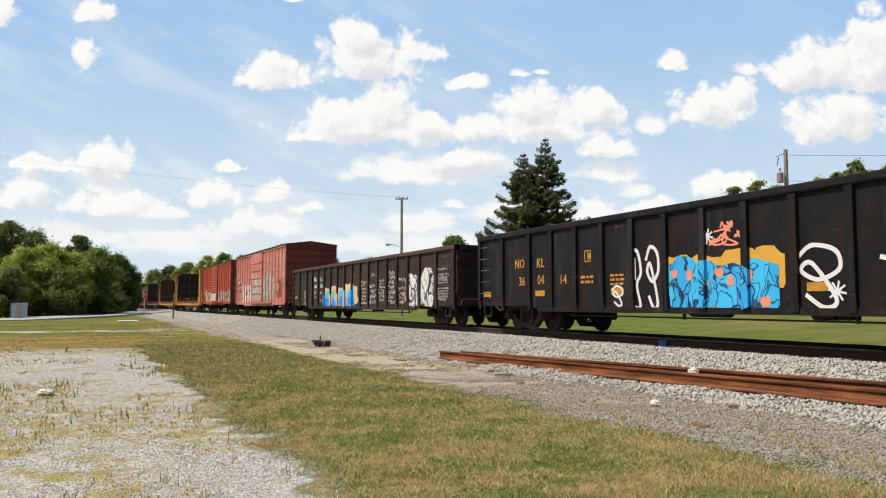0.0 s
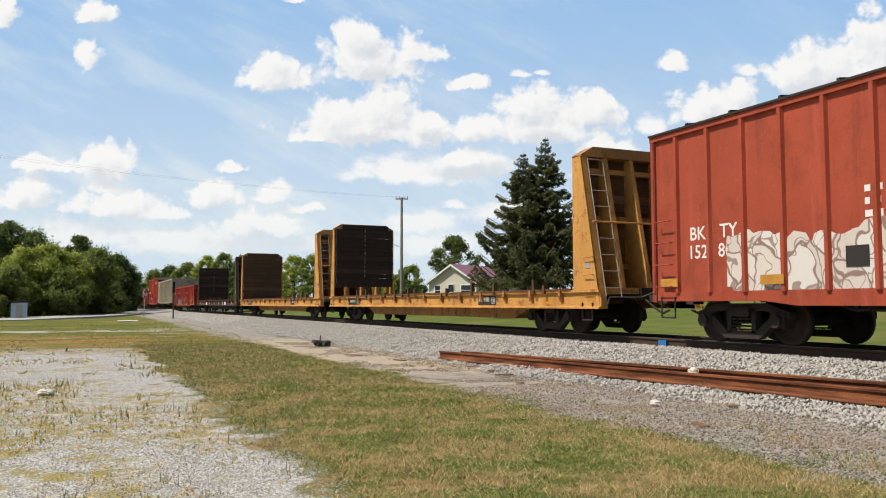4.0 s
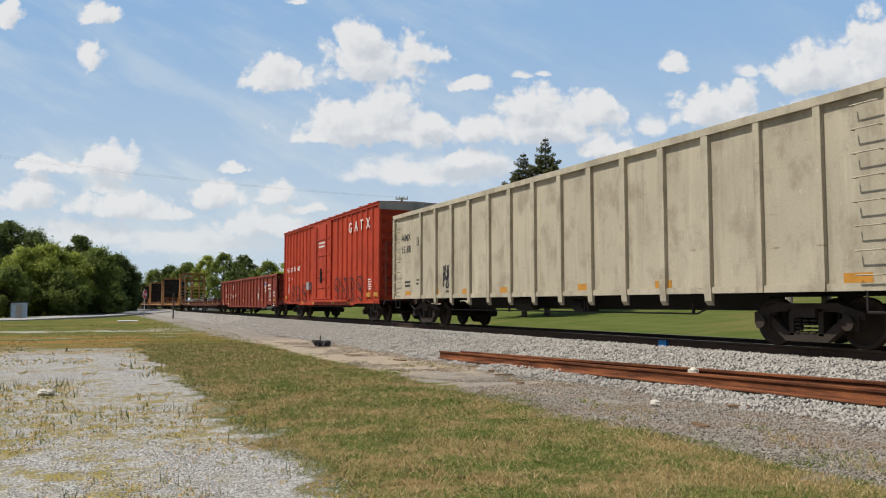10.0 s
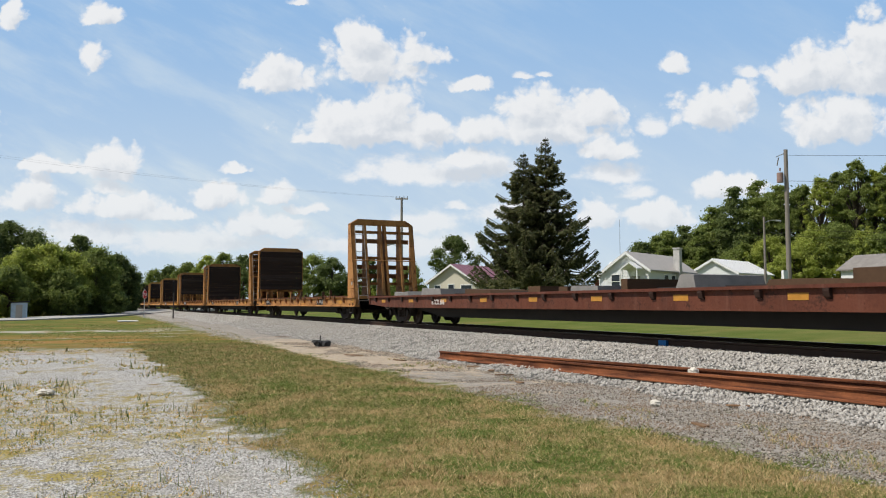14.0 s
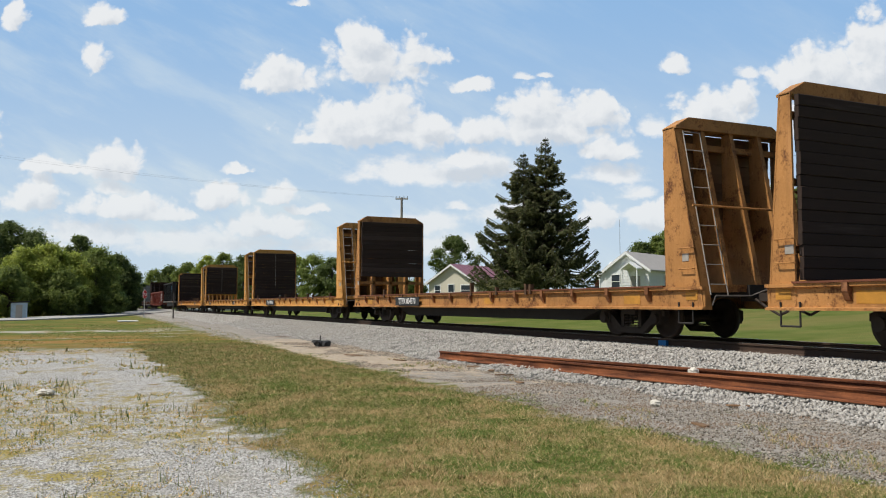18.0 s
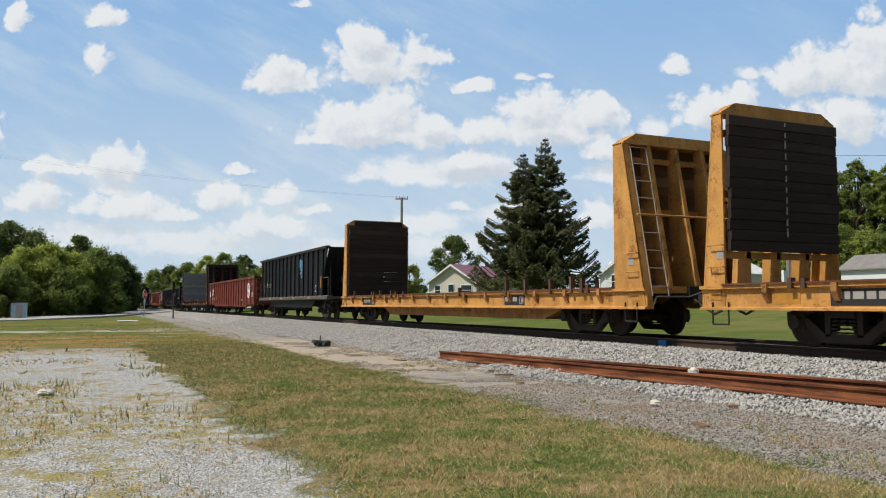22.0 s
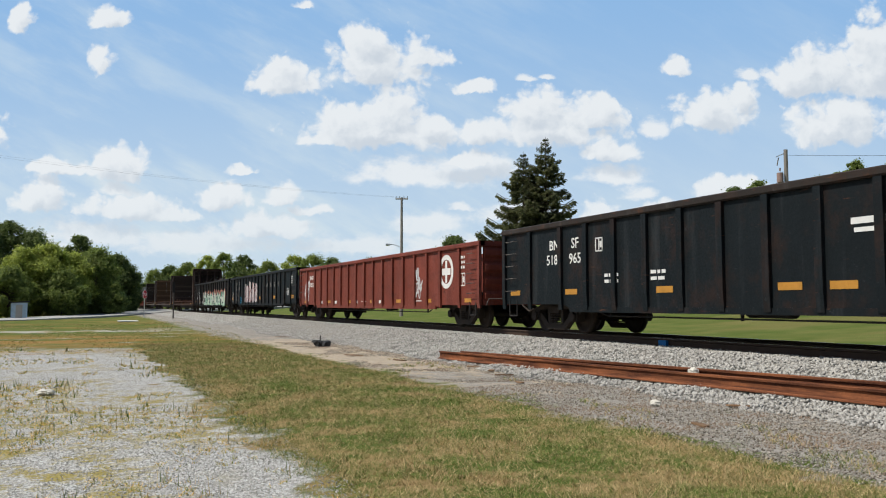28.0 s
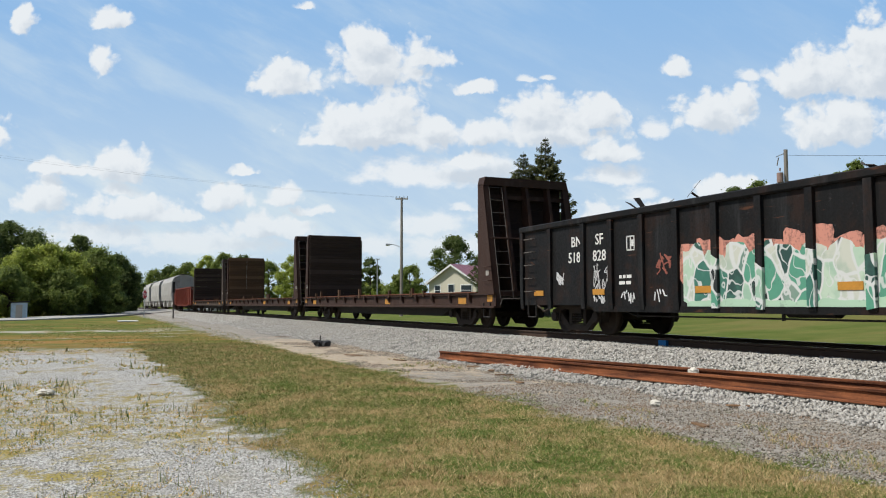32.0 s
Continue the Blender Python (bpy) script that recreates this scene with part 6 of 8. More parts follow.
flatcar("yellow bulkhead flatcar with a torn front bulkhead", 358.90, 21.3, YELLOW, steel_top=True, rear_wood=DARK_WOOD, gap_low=(5, 3), mid_line=True, seed=8, stakes=6)
flatcar("yellow bulkhead flatcar with brown boarded rear end", 381.82, 21.3, YELLOW, rear_wood=DARK_WOOD, seed=9, stakes=14, cap=None)

# black slope-end hopper
def slope_car(front, L, top):
    car = start_car("slope_end_gondola", "black slope-ended coal gondola car with blue tag", "gondola car", front, "freight cars of the train")
    foot = 1.12
    for sx in (-1, 1):
        part("side_panel", Solid().prism("x", [(1.0, foot), (L - 1.0, foot), (L - 0.05, top - 0.08), (0.05, top - 0.08)], *sorted((sx * 1.475, sx * 1.44))), SLATE, car)
        part("top_chord", Solid().box(*sorted((sx * 1.34, sx * 1.56)), 0, L, top - 0.12, top), BLACK_RUSTY, car)
        part("side_sill", Solid().prism("y", [(sx * 1.30, 0.95), (sx * 1.52, 0.95), (sx * 1.56, 0.98), (sx * 1.56, 1.10), (sx * 1.50, 1.15), (sx * 1.30, 1.15)], -0.25, L + 0.25), GREY_STEEL, car)
        part("bottom_skirt", Solid().prism("x", [(3.3, 0.55), (L - 3.3, 0.55), (L - 2.6, 0.96), (2.6, 0.96)], *sorted((sx * 1.36, sx * 1.32))), BLACK, car)
    rib = shared("slope_rib", lambda: Solid().prism("y", [(-1.47, foot), (-1.54, foot), (-1.54, top - 0.12), (-1.47, top - 0.12)], -0.06, 0.06), BLACK)
    for k in range(16):
        y = 0.72 + (L - 1.3) * k / 15
        for turn in (0, math.pi):
            r = part("rib", rib, BLACK, car, at=(0, y, 0))
            r.rotation_euler = (0, 0, turn)
    for y, s1 in ((0.0, 1), (L, -1)):
        part("slope_sheet", Solid().prism("x", [(y + s1 * 1.55, foot), (y + s1 * 1.62, foot), (y + s1 * 0.12, top - 0.05), (y + s1 * 0.02, top - 0.05)], -1.38, 1.38), SLATE, car)
        for x in (-1.2, -0.4, 0.4, 1.2):
            part("end_post", Solid().box(x - 0.05, x + 0.05, min(y + s1 * 0.25, y + s1 * 0.4), max(y + s1 * 0.25, y + s1 * 0.4), 1.1, top - 0.7), BLACK, car)
        part("end_platform", Solid().box(-1.45, 1.45, min(y - s1 * 0.2, y + s1 * 1.0), max(y - s1 * 0.2, y + s1 * 1.0), 1.0, 1.1), GREY_STEEL, car)
        part("hand_rail", Solid().path([(-1.48, y - s1 * 0.15, 1.1), (-1.48, y - s1 * 0.15, 2.0), (-1.48, y + s1 * 0.7, 2.0), (-1.48, y + s1 * 0.7, 1.1)], 0.018), GREY_STEEL, car)
        part("brake_wheel", Solid().rod((-0.6, y - s1 * 0.1, 1.9), (-0.6, y - s1 * 0.14, 1.9), 0.25, n=14), DARK_STEEL, car)
        sill_step(car, y + s1 * 0.5, 0.95)
    part("floor", Solid().box(-1.36, 1.36, 1.2, L - 1.2, 1.0, 1.1), DARK_STEEL, car)
    running_gear(car, L, 1.75, 0.6)
    mark(car, [("TFOX", 13.1, 1.88, 0.24)])
    tag_blue = spray((0.14, 0.36, 0.55), "pale_blue", 0.15)
    letters(car, X0, 4.45, 5.4, 2.5, 3.05, "MRSE", tag_blue, tag_blue, 111, 0.045, 0.0)
    scribble(car, X0, 4.5, 5.35, 2.35, 3.15, tag_blue, 113, 4, 0.035)
    letters(car, X0, 4.6, 5.1, 2.1, 2.45, "OP", tag_blue, tag_blue, 112, 0.04, 0.0)
    for y in (12.22, 9.33, 6.35, 3.14):
        stripe(car, y, 1.05, -1.563, 0.42, 0.09)
    frame_box(car, X0, 1.92, 1.5, 0.55, 0.3)
    decal("reflector", car, STRIPE, X0, 1.15, 1.8, 0.1, 0.6)
    decal("reflector", car, STRIPE, X0, L - 1.2, 1.8, 0.1, 0.6)
    return car


slope_car(405.46, 15.4, 3.51)

# brown-red gondola with a round white emblem
def emblem(car, y, z, r, x=X0):
    ring = Solid()
    for k in range(36):
        a, b = k * math.tau / 36, (k + 1) * math.tau / 36
        ring.prism("x", [(y + r * math.cos(a), z + r * math.sin(a)), (y + r * math.cos(b), z + r * math.sin(b)), (y + 0.72 * r * math.cos(b), z + 0.72 * r * math.sin(b)), (y + 0.72 * r * math.cos(a), z + 0.72 * r * math.sin(a))], x - 0.004, x)
    ring.box(x - 0.004, x, y - 0.13 * r, y + 0.13 * r, z - 0.66 * r, z + 0.66 * r).box(x - 0.0045, x, y - 0.6 * r, y + 0.6 * r, z - 0.2 * r, z + 0.2 * r)
    part("round_emblem", ring, WHITE, car, "round white painted emblem")


g, ys = gondola("brown-red gondola car with a round white emblem", 422.79, 21.1, 2.60, BROWN_RED, bot=0.70)
emblem(g, 2.42, 1.68, 0.53)
mark(g, [("517870", 18.92, 1.64, 0.24)])
data_lines(g, X0, 18.92, 2.02, 0.7, 1, 0.22)
decal("dark_patch", g, SP_BLACK, X0 + 0.002, 18.75, 2.2, 0.9, 0.35)
decal("white_patch", g, SP_WHITE, X0, 20.5, 1.6, 0.4, 0.5)
frame_box(g, X0, 1.1, 1.38, 0.36, 0.32)
for y in (0.35, 4.4, 7.49, 10.61, 13.9, 16.89, 20.8):
    decal("reflector", g, STRIPE, X0, y, 1.28, 0.11, 0.46)
for y, z in ((18.9, 1.28), (18.1, 1.28), (4.9, 1.1), (1.3, 2.2)):
    data_lines(g, X0, y, z, 0.4, 2, 0.05)

k = flatcar("dark rusty bulkhead flatcar with silvered board end", 445.43, 20.7, FLAT_DARK, rear_wood=GREY_WOOD, chamfer=False, plate=False, seed=10, stakes=10, rows=(16, 20), rear_top=4.32)
for y in (6.5, 9.5, 13.0):
    stripe(k, y, 0.84, -1.455, 0.5, 0.16)

g, ys = gondola("blue-black gondola car with white numbers and stripes", 467.46, 20.95, 2.74, SLATE, bot=0.72, belly=0.16, edge=BLACK_RUSTY)
mark(g, [("BN", 18.15, 2.18, 0.25), ("SF", 17.2, 2.18, 0.25), ("518", 18.15, 1.82, 0.25), ("965", 17.2, 1.82, 0.25)], ys=ys)
frame_box(g, X0, 16.45, 2.07, 0.28, 0.32)
for y in (11.1, 10.07, 14.23, 7.3, 4.4, 17.6, 20.3, 1.2):
    stripe(g, y, 1.02, X0, 0.5, 0.13)
for y in (9.6, 8.5, 7.1, 5.7):
    decal("name_bar", g, WHITE, X0, y, 1.98, 0.62, 0.10)
    decal("name_bar", g, WHITE, X0, y - 0.05, 1.84, 0.62, 0.07)
for y, z in ((16.0, 1.4), (14.4, 1.42), (1.6, 1.5)):
    data_lines(g, X0, y, z, 0.5, 2, 0.07)
frame_box(g, X0, 2.4, 1.4, 0.36, 0.36)

g, ys = gondola("brown-red gondola car with emblem and white figure", 489.78, 21.2, 2.58, BROWN_RED, bot=0.70)
emblem(g, 2.48, 1.76, 0.54)
letters(g, X0, 4.75, 5.15, 1.55, 1.95, "MN", SP_CHALK, SP_CHALK, 121, 0.05, 0.0)
scribble(g, X0, 4.45, 5.15, 1.0, 1.6, SP_CHALK, 123, 5, 0.045)
frame_box(g, X0, 1.29, 1.48, 0.4, 0.4)
data_lines(g, X0, 1.37, 2.2, 0.5, 3, 0.08)
mark(g, [("BNSF", 19.0, 2.05, 0.22), ("518312", 19.0, 1.70, 0.22)])
scribble(g, X0, 19.3, 20.3, 1.0, 2.0, SP_WHITE, 122, 5, 0.04)
for y in (20.1, 15.81, 12.72, 9.68, 6.73, 3.92, 0.9):
    stripe(g, y, 0.84, X0, 0.46, 0.12)
for y in (14.72, 11.69, 8.70, 17.1):
    decal("white_reflector", g, WHITE, X0, y, 0.82, 0.30, 0.12)
for y in (10.72, 4.85):
    decal("paint_line", g, WHITE, X0, y, 0.84, 0.62, 0.03)

g, ys = gondola("blue-black gondola car with white and red graffiti", 511.71, 21.0, 2.72, SLATE, bot=0.78, belly=0.10)
mark(g, [("B", 7.75, 1.93, 0.26), ("N", 6.75, 1.93, 0.26), ("S", 5.75, 1.93, 0.26), ("F", 4.75, 1.93, 0.26)], GREY_HOP, ys=ys)
ROSE_PIECE = mural_material("rose_white", ((0.50, 0.43, 0.42), (0.44, 0.37, 0.36), (0.53, 0.48, 0.46)), (0.20, 0.08, 0.075), (0.02, 0.024, 0.028), 0.22, 1.5, 0.03)
rib_paint(g, ys, 10.7, 14.9, 0.85, 2.2, (ROSE_PIECE,), 5)
mural(g, X0, 10.7, 14.9, 0.85, 2.3, ROSE_PIECE, 131, "cream graffiti with dark red outline", 0.85, 0.95)
frame_box(g, X0, 2.23, 1.44, 0.4, 0.36)
for y in (1.07, 5.66, 9.9, 20.3):
    stripe(g, y, 1.15, X0, 0.5, 0.18)
mark(g, [("BN", 18.15, 2.25, 0.25), ("SF", 17.2, 2.25, 0.25), ("519", 18.15, 1.88, 0.25), ("639", 17.2, 1.88, 0.25)], GREY_HOP, ys=ys)
scribble(g, X0, 17.95, 18.6, 0.9, 1.6, SP_CHALK, 132, 5, 0.02)
scribble(g, X0, 19.5, 20.2, 1.0, 1.7, SP_CHALK, 133, 4, 0.02)
data_lines(g, X0, 16.9, 1.25, 0.6, 3, 0.09, SP_SKY)
data_lines(g, X0, 1.35, 2.3, 0.45, 4, 0.06)

g, ys = gondola("black gondola car with green and salmon graffiti, heaped with scrap", 533.59, 20.8, 2.74, BLACK, bot=0.70)
mark(g, [("BN", 18.1, 2.2, 0.25), ("SF", 17.05, 2.2, 0.25), ("518", 18.1, 1.83, 0.25), ("828", 17.05, 1.83, 0.25)], ys=ys)
frame_box(g, X0, 16.14, 2.02, 0.28, 0.32)
SHARD = mural_material("green_shard", ((0.10, 0.30, 0.20), (0.44, 0.57, 0.43), (0.03, 0.07, 0.06), (0.56, 0.56, 0.47), (0.05, 0.16, 0.12), (0.025, 0.03, 0.03), (0.50, 0.60, 0.46)), (0.62, 0.62, 0.59), (0.02, 0.02, 0.02), 0.10, 2.4, 0.026, 0.30)
mural(g, X0, 2.0, 14.6, 1.1, 2.0, spray((0.60, 0.26, 0.19), "salmon_haze", 0.45), 142, "", 1.0, 0.5)
mural(g, X0 - 0.004, 2.2, 14.5, 0.58, 1.86, SHARD, 141, "green and mint graffiti with white edging", 0.58, 0.55)
mural(g, X0 - 0.008, 2.3, 14.4, 0.56, 0.84, spray((0.42, 0.58, 0.42), "pale_mint", 0.2), 143, "", 0.56, 0.5)
rib_paint(g, ys, 2.2, 14.5, 0.60, 1.75, (SHARD,), 6)
scribble(g, X0, 16.9, 17.5, 1.0, 1.6, SP_CHALK, 142, 6, 0.02)
chalk(g, X0, 14.8, 15.5, 0.72, 1.05, SP_WHITE, 143, 1, 0.03)
chalk(g, X0, 15.8, 16.5, 0.72, 1.05, SP_WHITE, 147, 1, 0.03)
chalk(g, X0, 16.9, 17.6, 0.72, 0.98, SP_CHALK, 148, 1, 0.03)
scribble(g, X0, 14.8, 15.3, 1.3, 1.75, SP_RUSTY, 144, 5, 0.025)
scribble(g, X0, 18.7, 19.05, 1.2, 1.5, SP_CHALK, 145, 5, 0.03)
for y in (13.94, 10.78, 7.5, 17.3, 19.9):
    stripe(g, y, 1.0, X0 - 0.016, 0.45, 0.13)
data_lines(g, X0, 16.3, 1.35, 0.5, 2, 0.07)
load = Solid().box(-1.3, 1.3, 0.5, 20.3, 1.1, 2.45)
rnd = random.Random(8)
for q in range(170):
    y, x, z = rnd.uniform(1.2, 19.5), rnd.uniform(-1.1, 1.1), rnd.uniform(2.5, 2.92)
    y = min(19.5, max(1.2, y + (14 - y) * 0.3 * rnd.random()))
    d = Vector((rnd.uniform(-1, 1), rnd.uniform(-1, 1), rnd.uniform(-0.25, 0.4))).normalized() * rnd.uniform(0.15, 0.65)
    e = Vector((rnd.uniform(-1, 1), rnd.uniform(-1, 1), rnd.uniform(-0.6, 0.6))).normalized() * rnd.uniform(0.06, 0.25)
    p = Vector((x, y, z))
    t = Vector((0.01, 0.012, 0.014))
    quad = [p, p + d, p + d * rnd.uniform(0.7, 1.0) + e, p + e * rnd.uniform(0.5, 1.0)]
    load.add(quad + [v + t for v in quad], [(0, 1, 2, 3), (7, 6, 5, 4), (0, 4, 5, 1), (1, 5, 6, 2), (2, 6, 7, 3), (3, 7, 4, 0)])
part("scrap_load", load, SCRAP, g, "jagged scrap metal heap")

flatcar("rusty brown bulkhead flatcar with dark ends", 555.90, 21.3, FLAT_DARK, rear_wood=DARK_WOOD, chamfer=False, plate=False, seed=11, stakes=8, rear_top=4.3)
flatcar("rusty brown bulkhead flatcar with brown boarded end", 578.53, 23.6, FLAT_DARK, rear_wood=BROWN_WOOD, chamfer=False, plate=False, seed=12, stakes=8, mid_line=True)
flatcar("dark bulkhead flatcar with black boarded end", 603.5, 19.6, FLAT_BLACK, rear_wood=DARK_WOOD, chamfer=False, plate=False, seed=13, stakes=6)
g, ys = gondola("brown-red gondola car far up the line", 624.4, 17.5, 2.6, BROWN_RED, ribs=11)


def covered_hopper(front, L, top):
    car = start_car("covered_hopper", "light grey covered hopper car", "hopper car", front, "freight cars of the train")
    prof = [(-1.45, 1.2), (-1.55, 2.0), (-1.52, 3.6), (-1.2, 4.2), (-0.5, top), (0.5, top), (1.2, 4.2), (1.52, 3.6), (1.55, 2.0), (1.45, 1.2)]
    part("tank_body", Solid().prism("y", prof, 1.2, L - 1.2), GREY_HOP, car)
    for k in range(3):
        y = 3.0 + k * (L - 6.0) / 2
        part("hopper_bay", Solid().prism("x", [(y - 2, 1.25), (y + 2, 1.25), (y + 0.4, 0.4), (y - 0.4, 0.4)], -1.3, 1.3), GREY_HOP, car)
    for y in (0.0, L):
        part("end_platform", Solid().box(-1.4, 1.4, min(y, y + (1.4 if y == 0 else -1.4)), max(y, y + (1.4 if y == 0 else -1.4)), 1.0, 1.15), GREY_STEEL, car)
    part("roof_walk", Solid().box(-0.35, 0.35, 0.8, L - 0.8, top + 0.08, top + 0.12), GREY_STEEL, car)
    running_gear(car, L, 1.9, 0.7, False)
    return car


covered_hopper(643.5, 17.0, 4.5)
covered_hopper(662.0, 17.0, 4.5)
covered_hopper(680.5, 17.0, 4.5)


def motions():
    """Every car rolls down the straight line at one steady speed."""
    for car, front in CARS:
        walk(car, [(t, pose(TRACK_X, front - SPEED * t, RAIL_Z)) for t in (0, 8, 16, 24, 32)])
    # the wheels turn with the speed of the rails; alike wheelsets share one set of keys
    spin = SPEED / 0.42
    for sy, sets in WHEELS.items():
        first = sets[0]
        walk(first, [(k / FPS, Matrix.Translation((0, sy * 0.889, 0.42)) @ Matrix.Rotation((spin * k / FPS) % math.tau, 4, "X")) for k in range(32 * FPS + 1)])
        for other in sets[1:]:
            other.rotation_mode = "QUATERNION"
            keys = other.animation_data_create()
            keys.action = first.animation_data.action
            keys.action_slot = first.animation_data.action_slot
    walk(CLOUDS, [(t, pose(*(CLOUD_WAY * (t / 32)))) for t in (0, 16, 32)])

# ------------------------------------------------------------------ trees
def leaf_material(name, a, b):
    n = Nodes(name, 0.6)
    lot = n.island()
    at = n.place()
    color = n.mix(lot, times(a, 0.75), b)
    color = n.mix(n.step(n.noise(at, 0.45, 3), 0.35, 0.7, 0, 0.45), color, times(a, 0.7))
    n.done(color)
    thin, both = n.t.nodes.new("ShaderNodeBsdfTranslucent"), n.t.nodes.new("ShaderNodeMixShader")
    n.put(thin.inputs["Color"], color)
    both.inputs[0].default_value = 0.58
    n.t.links.new(n.bsdf.outputs[0], both.inputs[1])
    n.t.links.new(thin.outputs[0], both.inputs[2])
    n.t.links.new(both.outputs[0], n.t.nodes["Material Output"].inputs["Surface"])
    return n.mat


LEAF = leaf_material("summer_leaves", (0.185, 0.245, 0.052), (0.35, 0.405, 0.110))
LEAF_LIGHT = leaf_material("bright_leaves", (0.33, 0.40, 0.068), (0.54, 0.58, 0.135))
LEAF_DARK = leaf_material("dark_leaves", (0.115, 0.165, 0.045), (0.24, 0.29, 0.092))
NEEDLE = leaf_material("spruce_needles", (0.095, 0.118, 0.050), (0.245, 0.240, 0.105))
BARK = plain("grey_brown_bark", (0.085, 0.065, 0.048), 0.95, vary=0.4, scale=5)


def leaf_cards(rng, pts, out, size):
    """Small folded leaf sprays, each two triangles, facing roughly outwards and up."""
    m = len(pts)
    nrm = out * 0.9 + rng.normal(size=(m, 3)) * 0.55 + np.array((0, 0, 0.35))
    nrm /= np.linalg.norm(nrm, axis=1, keepdims=True)
    u = np.cross(nrm, rng.normal(size=(m, 3)))
    u /= np.linalg.norm(u, axis=1, keepdims=True)
    v = np.cross(nrm, u)
    s = size * rng.uniform(0.5, 1.5, (m, 1))
    verts = np.stack([pts - u * s, pts + v * s * 0.5 + nrm * s * 0.25, pts + u * s, pts - v * s * 0.5 + nrm * s * 0.25], 1).reshape(-1, 3)
    q = np.arange(m)[:, None] * 4
    faces = np.concatenate([q + np.array([[0, 1, 2]]), q + np.array([[0, 2, 3]])], 1).reshape(-1, 3)
    return verts, faces


def broadleaf(name, label, at, height, spread, mat, seed, clumps=60, leaves=150, size=0.17, low=0.22, group="", tight=1.0):
    """A tapered trunk with limbs and a crown of leaf sprays gathered in uneven clumps."""
    rng = np.random.default_rng(seed)
    tree = thing(name, label, "tree", at, group)
    s = Solid()
    s.rod((0, 0, 0), (0.1, 0.05, height * 0.35), height * 0.022, height * 0.016, 8)
    s.rod((0.1, 0.05, height * 0.35), (0, 0, height * 0.8), height * 0.016, height * 0.005, 7)
    centres = []
    for k in range(clumps):
        z = low + (1 - low) * rng.uniform(0, 1) ** 0.85
        reach = spread * math.sin(math.pi * min(1, max(0.06, (z - low * 0.7) / (1.02 - low * 0.7))) ** 0.8) ** 0.7
        a = rng.uniform(0, math.tau)
        r = reach * rng.uniform(0.35, 1.0) ** 0.6 * rng.uniform(0.85, 1.2)
        centres.append((r * math.cos(a), r * math.sin(a), z * height * 0.95))
        if k % 4 == 0:
            s.rod((0, 0, height * (0.2 + 0.5 * z * 0.8)), centres[-1], height * 0.007, height * 0.002, 5)
    part("trunk", s, BARK, tree)
    pts, outs = [], []
    for c in centres:
        rr = spread * rng.uniform(0.10, 0.27) * tight
        p = rng.normal(size=(leaves, 3))
        p /= np.linalg.norm(p, axis=1, keepdims=True)
        outs.append(p * 0.7 + np.array((c[0] / spread, c[1] / spread, 0.2)) * 0.5)
        p = p * rr * rng.uniform(0.3, 1.0, (leaves, 1)) ** 0.5 * (1 + 0.35 * rng.normal(size=(leaves, 1)).clip(-1, 2))
        p[:, 2] *= rng.uniform(0.6, 1.1)
        pts.append(p + np.array(c))
    pts, outs = np.concatenate(pts), np.concatenate(outs)
    keep = pts[:, 2] > 0.15
    v, f = leaf_cards(rng, pts[keep], outs[keep], size)
    part("crown", arrays("crown", v, f, mat), mat, tree)
    return tree


